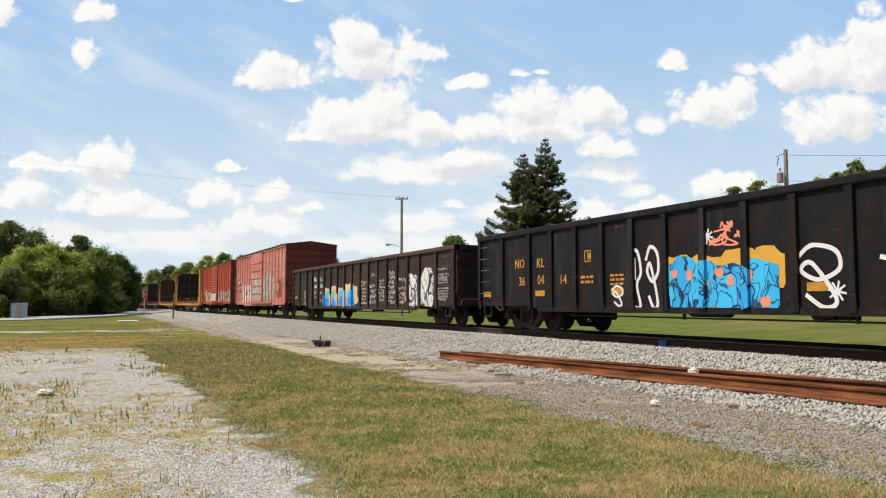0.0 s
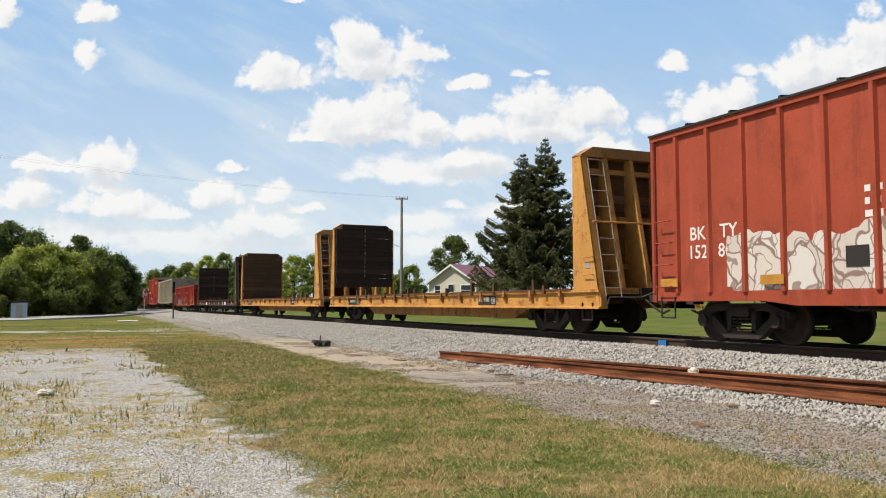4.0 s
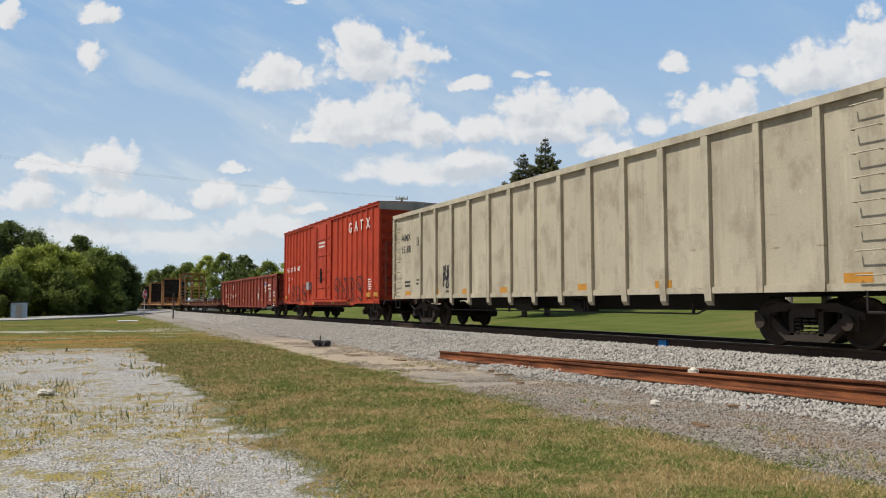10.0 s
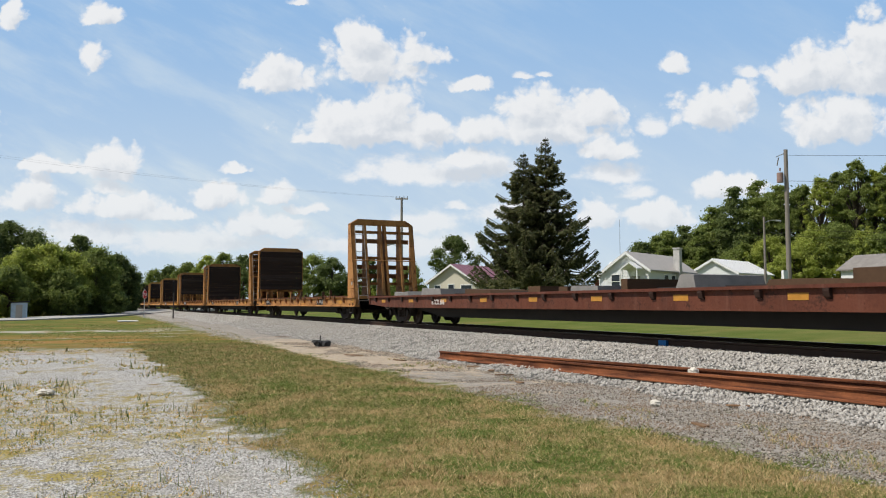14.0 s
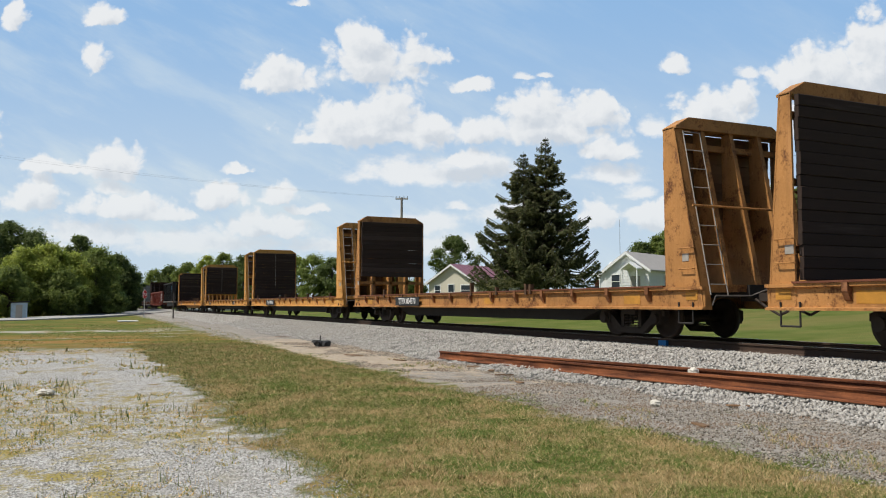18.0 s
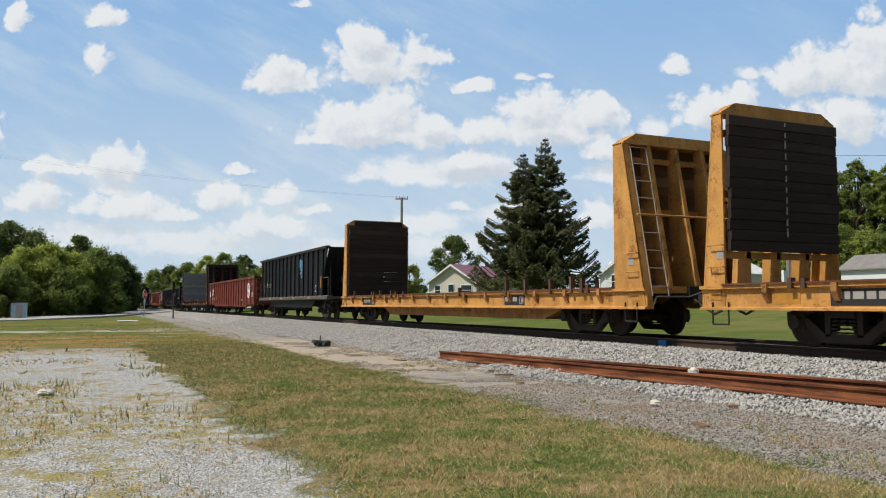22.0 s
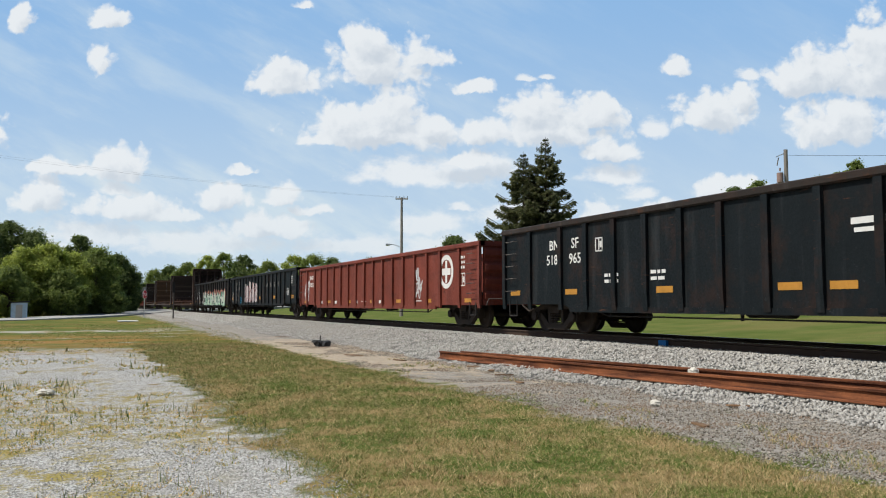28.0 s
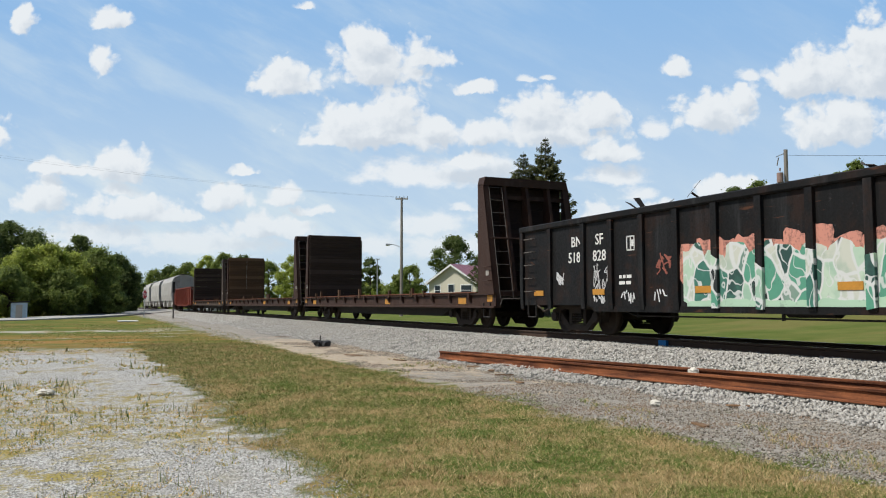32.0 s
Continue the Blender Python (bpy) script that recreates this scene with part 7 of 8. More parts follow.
def spruce(at, height, spread, seed):
    """Separate boughs that sag and lift at the tip, with hanging sprays and sky between them."""
    rng = np.random.default_rng(seed)
    tree = thing("spruce_tree", "tall dark spruce tree with drooping boughs", "tree", at, "spruces")
    part("trunk", Solid().rod((0, 0, 0), (0, 0, height * 1.0), height * 0.018, 0.012, 9), BARK, tree)
    boughs = Solid()
    pts, aim = [], []
    z = height * 0.29
    while z < height * 0.985:
        f = 1 - (z / height)
        k = 7 if f > 0.25 else 5
        a0 = rng.uniform(0, math.tau)
        for i in range(k):
            a = a0 + math.tau * i / k + rng.uniform(-0.35, 0.35)
            r = (spread * min(f, 0.64) * rng.uniform(0.50, 1.16) + 0.05) * (1.08 if rng.random() < 0.18 else 1.0)
            lift = 0.55 if f < 0.10 else (0.22 if f < 0.28 else -0.05)
            zz = z + rng.uniform(-0.15, 0.15) * (1 if f > 0.2 else 0.3)
            way, side = np.array((math.cos(a), math.sin(a), 0)), np.array((-math.sin(a), math.cos(a), 0))
            drop = lambda t: r * (lift * t - 0.34 * min(1, 1.7 * f) * np.sin(np.pi * 0.78 * t) + 0.20 * min(1, 2 * f) * t ** 3)
            line = [np.array((0, 0, zz)) + way * r * t + np.array((0, 0, drop(t))) for t in (0.0, 0.35, 0.7, 1.0)]
            boughs.path([tuple(p) for p in line], 0.018 + 0.02 * f, 4)
            n = int(40 + 140 * r)
            t = rng.uniform(0.10, 1.0, n) ** 0.8
            w = (0.10 + 0.22 * r * np.sin(np.pi * np.clip(t * 0.75 + 0.18, 0, 1))) * 0.85
            u = rng.uniform(-1, 1, n)
            p = np.array((0, 0, zz)) + way * (r * t)[:, None] + side * (u * w)[:, None]
            p[:, 2] += drop(t) - np.abs(rng.normal(size=n)) * 0.09 * min(1, 0.4 + r) - 0.05 * np.abs(u) * r
            pts.append(p)
            aim.append(way + side * (u * 0.9)[:, None])
        z += height * rng.uniform(0.026, 0.044) * (0.6 if f < 0.25 else 1.0)
    tagged(part("bough", boughs, BARK, tree), kind="stuff")
    pts, aim = np.concatenate(pts), np.concatenate(aim)
    m = len(pts)
    d = aim + rng.normal(size=(m, 3)) * 0.30
    d[:, 2] -= 0.55
    d /= np.linalg.norm(d, axis=1, keepdims=True)
    w = np.cross(d, rng.normal(size=(m, 3)))
    w /= np.linalg.norm(w, axis=1, keepdims=True)
    l = rng.uniform(0.12, 0.30, (m, 1)) * np.clip((height * 1.02 - pts[:, 2:3]) / (0.22 * height), 0.35, 1.0)
    v = np.stack([pts, pts + d * l * 0.5 + w * l * 0.20, pts + d * l, pts + d * l * 0.5 - w * l * 0.20], 1).reshape(-1, 3)
    q = np.arange(m)[:, None] * 4
    f = np.concatenate([q + np.array([[0, 1, 2]]), q + np.array([[0, 2, 3]])], 1).reshape(-1, 3)
    part("needles", arrays("needles", v, f, NEEDLE), NEEDLE, tree)
    return tree


def pine(label, at, height, spread, mat, seed, group=""):
    """A straight trunk with tiers of flat leafy pads on short limbs, ragged towards a narrow top."""
    rng = np.random.default_rng(seed)
    tree = thing("tree", label, "tree", at, group)
    limbs = Solid().rod((0, 0, 0), (0, 0, height * 0.97), height * 0.018, 0.02, 8)
    pts, outs = [], []
    z = height * 0.12
    while z < height * 0.98:
        f = (z / height - 0.12) / 0.88
        reach = spread * (1 - f ** 1.7) ** 0.8
        for i in range(5 if f < 0.8 else 3):
            a, r = rng.uniform(0, math.tau), reach * rng.uniform(0.35, 1.15) + 0.15
            tip = np.array((r * math.cos(a), r * math.sin(a), z + r * rng.uniform(0.05, 0.40)))
            limbs.rod((0, 0, z), tuple(tip), 0.05, 0.015, 4, False)
            for t in (0.55, 0.95):
                c = np.array((0, 0, z)) * (1 - t) + tip * t
                p = rng.normal(size=(70, 3)) * np.array((1, 1, 0.42)) * (0.20 + 0.13 * spread * (1 - 0.5 * f)) * rng.uniform(0.6, 1.2)
                pts.append(p + c)
                outs.append(p * 0.8 + np.array((math.cos(a), math.sin(a), 0.6)) * 0.5)
        z += height * rng.uniform(0.035, 0.060)
    part("trunk", limbs, BARK, tree)
    v, f = leaf_cards(rng, np.concatenate(pts), np.concatenate(outs), 0.165)
    part("crown", arrays("crown", v, f, mat), mat, tree)
    return tree


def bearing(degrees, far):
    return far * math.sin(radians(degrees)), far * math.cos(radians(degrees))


def standing(x, y):
    return (x, y, lay_of_land(x, y) - 0.05)


spruce(standing(30.1, 49.3), 12.85, 6.2, 11)
spruce(standing(28.9, 50.4), 11.95, 6.1, 12)

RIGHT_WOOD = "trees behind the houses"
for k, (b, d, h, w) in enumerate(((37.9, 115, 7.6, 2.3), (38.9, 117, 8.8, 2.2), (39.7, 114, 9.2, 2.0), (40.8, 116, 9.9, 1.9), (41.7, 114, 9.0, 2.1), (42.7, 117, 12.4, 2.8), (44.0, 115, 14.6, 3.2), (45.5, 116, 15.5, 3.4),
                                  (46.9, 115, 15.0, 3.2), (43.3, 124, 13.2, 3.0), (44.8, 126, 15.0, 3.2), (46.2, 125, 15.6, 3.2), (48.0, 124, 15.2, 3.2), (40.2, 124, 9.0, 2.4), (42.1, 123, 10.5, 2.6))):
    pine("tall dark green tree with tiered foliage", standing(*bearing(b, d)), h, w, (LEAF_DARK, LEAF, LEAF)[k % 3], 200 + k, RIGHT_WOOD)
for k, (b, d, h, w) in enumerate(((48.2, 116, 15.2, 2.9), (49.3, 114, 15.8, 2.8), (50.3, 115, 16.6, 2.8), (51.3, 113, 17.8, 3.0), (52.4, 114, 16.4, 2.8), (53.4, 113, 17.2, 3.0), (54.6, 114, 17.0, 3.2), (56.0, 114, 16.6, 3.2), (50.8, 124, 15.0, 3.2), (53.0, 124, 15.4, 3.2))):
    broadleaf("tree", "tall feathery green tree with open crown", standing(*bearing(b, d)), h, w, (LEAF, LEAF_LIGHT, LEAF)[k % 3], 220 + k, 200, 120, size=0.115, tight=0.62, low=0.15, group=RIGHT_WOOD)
for k, (x, y, h, w) in enumerate(((68.6, 69.8, 6.3, 3.0), (69.7, 67.0, 6.9, 3.0), (71.0, 62.1, 7.4, 3.4), (73.2, 61.0, 8.2, 3.6), (74.2, 58.5, 7.0, 3.2), (68.3, 62.3, 5.3, 2.6), (74.2, 56.3, 6.6, 3.2), (67.3, 73.8, 4.5, 2.6))):
    broadleaf("tree", "rounded bright green bushy tree", standing(x * 1.14, y * 1.14), h * 1.1, w * 1.14, LEAF_LIGHT if k % 3 else LEAF, 230 + k, 150, 110, size=0.12, tight=0.75, low=0.08, group=RIGHT_WOOD)
broadleaf("tree", "round dark green shade tree behind the tan house", standing(56.7, 122), 10.6, 3.9, LEAF_DARK, 250, 60, 260, size=0.17)
broadleaf("tree", "slim grey-green tree beside a street lamp", standing(48.8, 142.2), 8.0, 2.4, LEAF_DARK, 251, 40, 220, size=0.17)
broadleaf("tree", "leafy green tree beyond the track", standing(55.5, 139.3), 6.1, 3.6, LEAF, 252, 44, 220, size=0.17)
LEFT_WOOD = "trees by the road crossing"
for k, (x, y, h, w, m) in enumerate(((-8.3, 110.5, 11.9, 3.4, LEAF_DARK), (-5.4, 109.4, 10.3, 4.0, LEAF_DARK), (-5.8, 96.6, 7.3, 3.0, LEAF_LIGHT), (-3.3, 97.6, 8.0, 3.2, LEAF_LIGHT),
                                     (-0.4, 122.4, 11.3, 2.6, LEAF_DARK), (-1.0, 98.9, 7.1, 2.8, LEAF_LIGHT), (1.5, 100.9, 7.9, 3.0, LEAF), (3.9, 109.8, 7.7, 3.0, LEAF_DARK), (5.2, 113.5, 6.6, 2.4, LEAF_DARK),
                                     (5.0, 110.5, 4.2, 1.8, LEAF_DARK), (-10.8, 108.4, 11.2, 3.8, LEAF_DARK), (-14.2, 113.2, 12.2, 4.2, LEAF_DARK), (-6.8, 92.8, 5.3, 2.4, LEAF), (-1.9, 95.0, 4.9, 2.4, LEAF), (2.7, 99.6, 3.9, 2.2, LEAF))):
    broadleaf("tree", ("dense dark green tree at the edge of the wood", "bright yellow-green leafy tree at the edge of the wood")[m is LEAF_LIGHT], standing(x, y), h, w, m, 300 + k, 140, 190, size=0.125, low=0.04, group=LEFT_WOOD)
FAR_WOOD = "trees far up the line"
for k, (x, y, h) in enumerate(((18.7, 243, 11.1), (22.7, 241, 12.2), (26.8, 234, 13.0), (31.2, 226, 14.3), (34.3, 219, 14.5), (37.2, 207, 12.9), (42.1, 200, 10.6), (46.6, 192, 11.4), (49.6, 185, 11.1), (52.3, 179, 9.7), (57.7, 182, 4.2), (62, 180, 4.0), (66, 170, 4.5), (24, 260, 11), (40, 230, 12))):
    broadleaf("tree", "distant green tree beyond the track", standing(x, y), h, 4.6, (LEAF, LEAF_LIGHT, LEAF, LEAF_DARK)[(k * 5 + 2) % 4], 400 + k, 90, 130, size=0.22, low=0.03, group=FAR_WOOD)
bare = Solid()
rnd = random.Random(3)
for k in range(26):
    a = rnd.uniform(0, math.tau)
    z = rnd.uniform(2.0, 5.6)
    bare.rod((0, 0, z * 0.75), (1.5 * math.cos(a) * rnd.uniform(0.4, 1), 1.5 * math.sin(a) * rnd.uniform(0.4, 1), z + 1.2), 0.05, 0.015, 4)
snag = thing("dead_tree", "leafless grey dead tree", "tree", standing(52.0, 160.0))
part("trunk", Solid().rod((0, 0, 0), (0, 0, 6.0), 0.16, 0.04, 7), BARK, snag)
part("branches", bare, BARK, snag)

# ------------------------------------------------------------------ houses
SIDING_WHITE = plain("white_lap_siding", (0.72, 0.73, 0.72), 0.6, vary=0.05)
SIDING_TAN = plain("cream_wall", (0.62, 0.57, 0.46), 0.7, vary=0.06)
SIDING_GREY = plain("shaded_grey_siding", (0.36, 0.34, 0.30), 0.7, vary=0.08)
ROOF_RED = plain("dull_red_metal_roof", (0.30, 0.13, 0.155), 0.5, 0.2, 0.12)
ROOF_PALE = plain("pale_weathered_shingles", (0.42, 0.39, 0.36), 0.85, vary=0.15)
ROOF_WHITE = plain("white_metal_roof", (0.74, 0.74, 0.73), 0.4, 0.0, 0.05)
GLASS = plain("dark_window_glass", (0.03, 0.04, 0.05), 0.08, vary=0.05)
TRIM = plain("white_trim", (0.78, 0.78, 0.76), 0.5, vary=0.04)
CHIMNEY = plain("pale_chimney_block", (0.55, 0.53, 0.50), 0.9)


def house(name, label, a, ridge_dir, width, length, eave, peak, wall_mat, roof_mat, over=0.35, seams=0.0, siding=0.0):
    """A gabled house: a is the near corner of the gable end, ridge_dir the ridge's bearing (degrees from +x)."""
    h = thing(name, label, "house", (a[0], a[1], lay_of_land(*a) - 0.25))
    h.rotation_euler = (0, 0, radians(ridge_dir))
    # local: ridge along +x, gable face at x = 0, width along +y
    t = 0.15
    g = [(0, 0), (width, 0), (width, eave), (width / 2, peak), (0, eave)]
    for x in (0, length - t):
        part("gable_wall", Solid().prism("x", g, x, x + t), wall_mat, h)
    for y in (0, width - t):
        part("side_wall", Solid().box(t, length - t, y, y + t, 0, eave), wall_mat, h)
    slope = (peak - eave) / (width / 2)
    for sgn in (0, 1):
        y0, y1 = (-over, width / 2) if sgn == 0 else (width / 2, width + over)
        z0, z1 = (eave - over * slope, peak) if sgn == 0 else (peak, eave - over * slope)
        rf = part("roof_slope", Solid().prism("x", [(y0, z0 + 0.03), (y1, z1 + 0.03), (y1, z1 + 0.15), (y0, z0 + 0.15)], -over, length + over), roof_mat, h)
        if seams:
            x = -over + seams
            while x < length + over:
                part("roof_seam", Solid().prism("x", [(y0, z0 + 0.15), (y1, z1 + 0.15), (y1, z1 + 0.19), (y0, z0 + 0.19)], x - 0.02, x + 0.02), roof_mat, rf)
                x += seams
    for sgn in (0, 1):
        y0, y1 = (-over, width / 2) if sgn == 0 else (width / 2, width + over)
        z0, z1 = (eave - over * slope, peak) if sgn == 0 else (peak, eave - over * slope)
        part("bargeboard", Solid().prism("x", [(y0, z0 - 0.14), (y1, z1 - 0.14), (y1, z1 + 0.12), (y0, z0 + 0.12)], -over - 0.03, -over), TRIM, h)
    if siding:
        z = 0.2
        while z < eave:
            part("siding_lap", Solid().prism("x", [(-0.02, z), (width + 0.02, z), (width + 0.02, z + 0.02), (-0.02, z + 0.02)], -0.02, 0.0), wall_mat, h)
            part("siding_lap", Solid().box(0, length, -0.02, 0.0, z, z + 0.02), wall_mat, h)
            z += siding
    return h


def window(h, face, at, z, w, hh, mat=None):
    """face 'gable': in the x = 0 wall at y = at; 'side': in the y = 0 wall at x = at."""
    s, g = Solid(), Solid()
    bars = [(-w / 2 - 0.08, w / 2 + 0.08, hh, hh + 0.1), (-w / 2 - 0.1, w / 2 + 0.1, -0.1, 0), (-w / 2 - 0.08, -w / 2, 0, hh), (w / 2, w / 2 + 0.08, 0, hh), (-w / 2, w / 2, hh / 2 - 0.025, hh / 2 + 0.025)]
    for a, b, c, d in bars:
        if face == "gable":
            s.box(-0.06, 0.02, at + a, at + b, z + c, z + d)
        else:
            s.box(at + a, at + b, -0.06, 0.02, z + c, z + d)
    if face == "gable":
        g.box(-0.03, 0.01, at - w / 2, at + w / 2, z, z + hh)
    else:
        g.box(at - w / 2, at + w / 2, -0.03, 0.01, z, z + hh)
    f = part("window", s, mat or TRIM, h)
    part("pane", g, GLASS, f)


tan = house("house", "low cream house with dull red metal roof", (43.3, 87.0), 32.3, 6.9, 18.0, 2.75, 4.85, SIDING_TAN, ROOF_RED, 0.4, 0.9)
for y, w in ((1.4, 1.5), (3.6, 0.8), (5.6, 0.8)):
    window(tan, "gable", y, 0.55 if w == 0.8 and y < 4 else 1.15, w, 1.9 if y == 3.6 else 1.2)
for x in (3.0, 7.5, 12.5, 15.5):
    window(tan, "side", x, 1.25, 1.0, 1.0)
white = house("house", "small white cottage with pale shingle roof and chimney", (45.5, 57.4), 27.0, 4.2, 10.3, 3.0, 4.5, SIDING_WHITE, ROOF_PALE, 0.3, 0, 0.28)
for x in (3.6, 5.2, 8.6):
    window(white, "side", x, 1.35, 0.8, 1.2)
window(white, "gable", 3.2, 1.35, 0.8, 1.2)
part("chimney", Solid().box(5.9, 6.5, -0.35, 0.25, 0, 5.2).box(5.85, 6.55, -0.4, 0.3, 5.05, 5.2), CHIMNEY, white, "pale block chimney")
porch = part("porch", Solid().prism("x", [(0.5, 2.95), (1.3, 3.5), (2.1, 2.95), (2.1, 3.07), (1.3, 3.64), (0.5, 3.07)], -1.3, 0.0), TRIM, white)
for y in (0.6, 2.0):
    part("porch_post", Solid().box(-1.2, -1.1, y - 0.05, y + 0.05, 0.2, 3.0), TRIM, porch)
part("door", Solid().box(-0.05, 0.0, 0.85, 1.75, 0.3, 2.4), SIDING_GREY, white, "grey front door")
part("antenna_mast", Solid().rod((0.3, 2.9, 0), (0.3, 2.9, 7.6), 0.025, 0.012, 6), GREY_STEEL, white)
part("satellite_dish", Solid().rod((0.6, 3.9, 3.55), (0.45, 3.95, 3.65), 0.20, 0.17, 14), TRIM, white, "round white dish")
wing = house("house_wing", "pale side wing of the white cottage", (44.75, 60.5), 27.0, 2.0, 4.0, 2.7, 3.5, SIDING_WHITE, ROOF_PALE, 0.25)
window(wing, "gable", 1.0, 0.9, 0.9, 1.6)
garage = house("garage", "white metal garage with two overhead doors", (65.2, 67.2), 22.8, 5.5, 9.5, 2.65, 4.15, SIDING_WHITE, ROOF_WHITE, 0.3, 0.8)
for y in (1.45, 4.05):
    d = part("garage_door", Solid().box(-0.05, 0.0, y - 1.1, y + 1.1, 0.3, 2.4), TRIM, garage, "white sectional door")
    for z in (0.82, 1.34, 1.86):
        part("door_joint", Solid().box(-0.06, -0.05, y - 1.1, y + 1.1, z - 0.012, z + 0.012), SIDING_GREY, d)
barn = house("shed", "low white shed with worn grey roof", (71.5, 43.5), 90.0, 4.6, 12.0, 2.55, 3.85, SIDING_WHITE, plain("worn_grey_roof", (0.22, 0.20, 0.18), 0.9, vary=0.4, scale=1.5), 0.3)
port = thing("carport", "flat white-roofed carport with brick back wall", "carport", standing(47.0, 66.6))
part("roof_slab", Solid().box(-0.2, 4.0, 0.0, 6.6, 2.55, 2.75), TRIM, port)
for x, y in ((0, 0.3), (0, 3.2), (0, 6.2), (3.8, 0.3), (3.8, 6.2)):
    part("post", Solid().box(x - 0.06, x + 0.06, y - 0.06, y + 0.06, 0, 2.55), TRIM, port)
part("brick_wall", Solid().box(3.5, 3.7, 0.2, 6.3, 0, 2.2), plain("brick_red_wall", (0.30, 0.11, 0.07), 0.9), port, "red brick back wall")
car_body = Solid().prism("x", [(0.8, 0.25), (5.0, 0.25), (5.05, 0.8), (4.6, 0.95), (3.9, 1.42), (2.0, 1.42), (1.4, 0.98), (0.75, 0.85)], 0.9, 2.5)
sedan = thing("parked_car", "dark parked car under the carport", "car", standing(47.0, 66.6))
part("body", car_body, plain("dark_car_paint", (0.03, 0.03, 0.035), 0.25), sedan)
for y in (1.6, 4.2):
    for x in (0.88, 2.52):
        part("wheel", Solid().rod((x - 0.08, y, 0.32), (x + 0.08, y, 0.32), 0.32, n=14), DARK_STEEL, sedan)
hut = thing("utility_shed", "small pale blue utility shed with dark roof", "shed", (-5.2, 84.6, -0.05))
part("walls", Solid().box(-0.65, 0.65, -0.6, 0.6, 0, 1.55), plain("pale_blue_board", (0.35, 0.45, 0.52), 0.7), hut)
part("roof", Solid().prism("y", [(-0.8, 1.5), (0.8, 1.62), (0.8, 1.72), (-0.8, 1.60)], -0.75, 0.75), DARK_STEEL, hut)
part("door", Solid().box(-0.25, 0.3, -0.63, -0.6, 0.05, 1.35), SIDING_GREY, hut)

# ------------------------------------------------------------------ poles, wires, signs
POLE = wood("grey_utility_pole_wood", (0.29, 0.255, 0.22), "z")
INSULATOR = plain("glazed_insulator", (0.25, 0.24, 0.23), 0.2)
CAN = plain("rusty_transformer_can", (0.30, 0.20, 0.17), 0.5, vary=0.3)
ALU = plain("dull_aluminium", (0.50, 0.50, 0.50), 0.4, 0.6)
x, y, z = standing(25.84, 66.79)
pole_a = thing("utility_pole", "wooden utility pole with crossarm and street lamp", "utility pole", (x, y, z), "utility poles")
H1 = 10.85 - z
part("mast", Solid().rod((0, 0, 0), (0, 0, H1), 0.16, 0.10, 10), POLE, pole_a)
ARM = Vector((math.cos(TURN), -math.sin(TURN), 0))
arm = part("crossarm", Solid().rod(tuple(-0.55 * ARM + Vector((0, 0, H1 - 0.12))), tuple(0.55 * ARM + Vector((0, 0, H1 - 0.12))), 0.06, n=6), POLE, pole_a)
for k in (-0.5, -0.2, 0.2, 0.5):
    part("insulator", Solid().rod(tuple(k * ARM + Vector((0, 0, H1 - 0.06))), tuple(k * ARM + Vector((0, 0, H1 + 0.12))), 0.04, 0.03, 8), INSULATOR, arm)
lamp = part("lamp_arm", Solid().path([(0, 0, H1 - 4.5), tuple(-0.5 * ARM + Vector((0, 0, H1 - 4.25))), tuple(-1.0 * ARM + Vector((0, 0, H1 - 4.2)))], 0.03), ALU, pole_a)
part("lamp_head", Solid().rod(tuple(-1.0 * ARM + Vector((0, 0, H1 - 4.2))), tuple(-1.4 * ARM + Vector((0, 0, H1 - 4.22))), 0.09, 0.12, 10), ALU, lamp)

x, y, z = standing(39.54, 36.5)
pole_b = thing("utility_pole", "weathered utility pole with rusty transformer can", "utility pole", (x, y, z), "utility poles")
H2 = 10.9 - z
part("mast", Solid().rod((0, 0, 0), (0, 0, H2), 0.17, 0.12, 10), POLE, pole_b)
part("transformer", Solid().rod(tuple(-0.38 * ARM + Vector((0, 0, H2 - 2.05))), tuple(-0.38 * ARM + Vector((0, 0, H2 - 1.45))), 0.2, n=14).rod(tuple(-0.38 * ARM + Vector((0, 0, H2 - 1.35))), tuple(-0.38 * ARM + Vector((0, 0, H2 - 1.15))), 0.05, n=8), CAN, pole_b, "rusty transformer can")
part("fuse_bracket", Solid().path([(0, 0, H2 - 0.2), tuple(-0.6 * ARM + Vector((0, 0, H2 - 0.45)))], 0.025).path([tuple(-0.45 * ARM + Vector((0, 0, H2 - 0.5))), tuple(-0.55 * ARM + Vector((0, 0, H2 - 1.0)))], 0.04), INSULATOR, pole_b)
part("meter_box", Solid().box(-0.75, -0.4, -0.3, -0.1, 1.0, 2.2).rod((-0.57, -0.2, 0), (-0.57, -0.2, 1.0), 0.04), TRIM, pole_b, "pale grey meter box")

x, y, z = standing(57.66, 55.96)
pole_c = thing("street_lamp", "slim wooden pole with a street lamp", "street lamp", (x, y, z), "street lamps")
part("mast", Solid().rod((0, 0, 0), (0, 0, 9.45 - z), 0.13, 0.09, 8), POLE, pole_c)
lamp = part("lamp_arm", Solid().path([(0, 0, 8.9 - z), tuple(0.6 * ARM + Vector((0, 0, 9.15 - z))), tuple(1.1 * ARM + Vector((0, 0, 9.1 - z)))], 0.035), ALU, pole_c)
part("lamp_head", Solid().rod(tuple(1.1 * ARM + Vector((0, 0, 9.1 - z))), tuple(1.55 * ARM + Vector((0, 0, 9.05 - z))), 0.08, 0.12, 10), ALU, lamp)
x, y, z = standing(40.03, 113.4)
pole_d = thing("street_lamp", "thin grey street lamp post far off", "street lamp", (x, y, z), "street lamps")
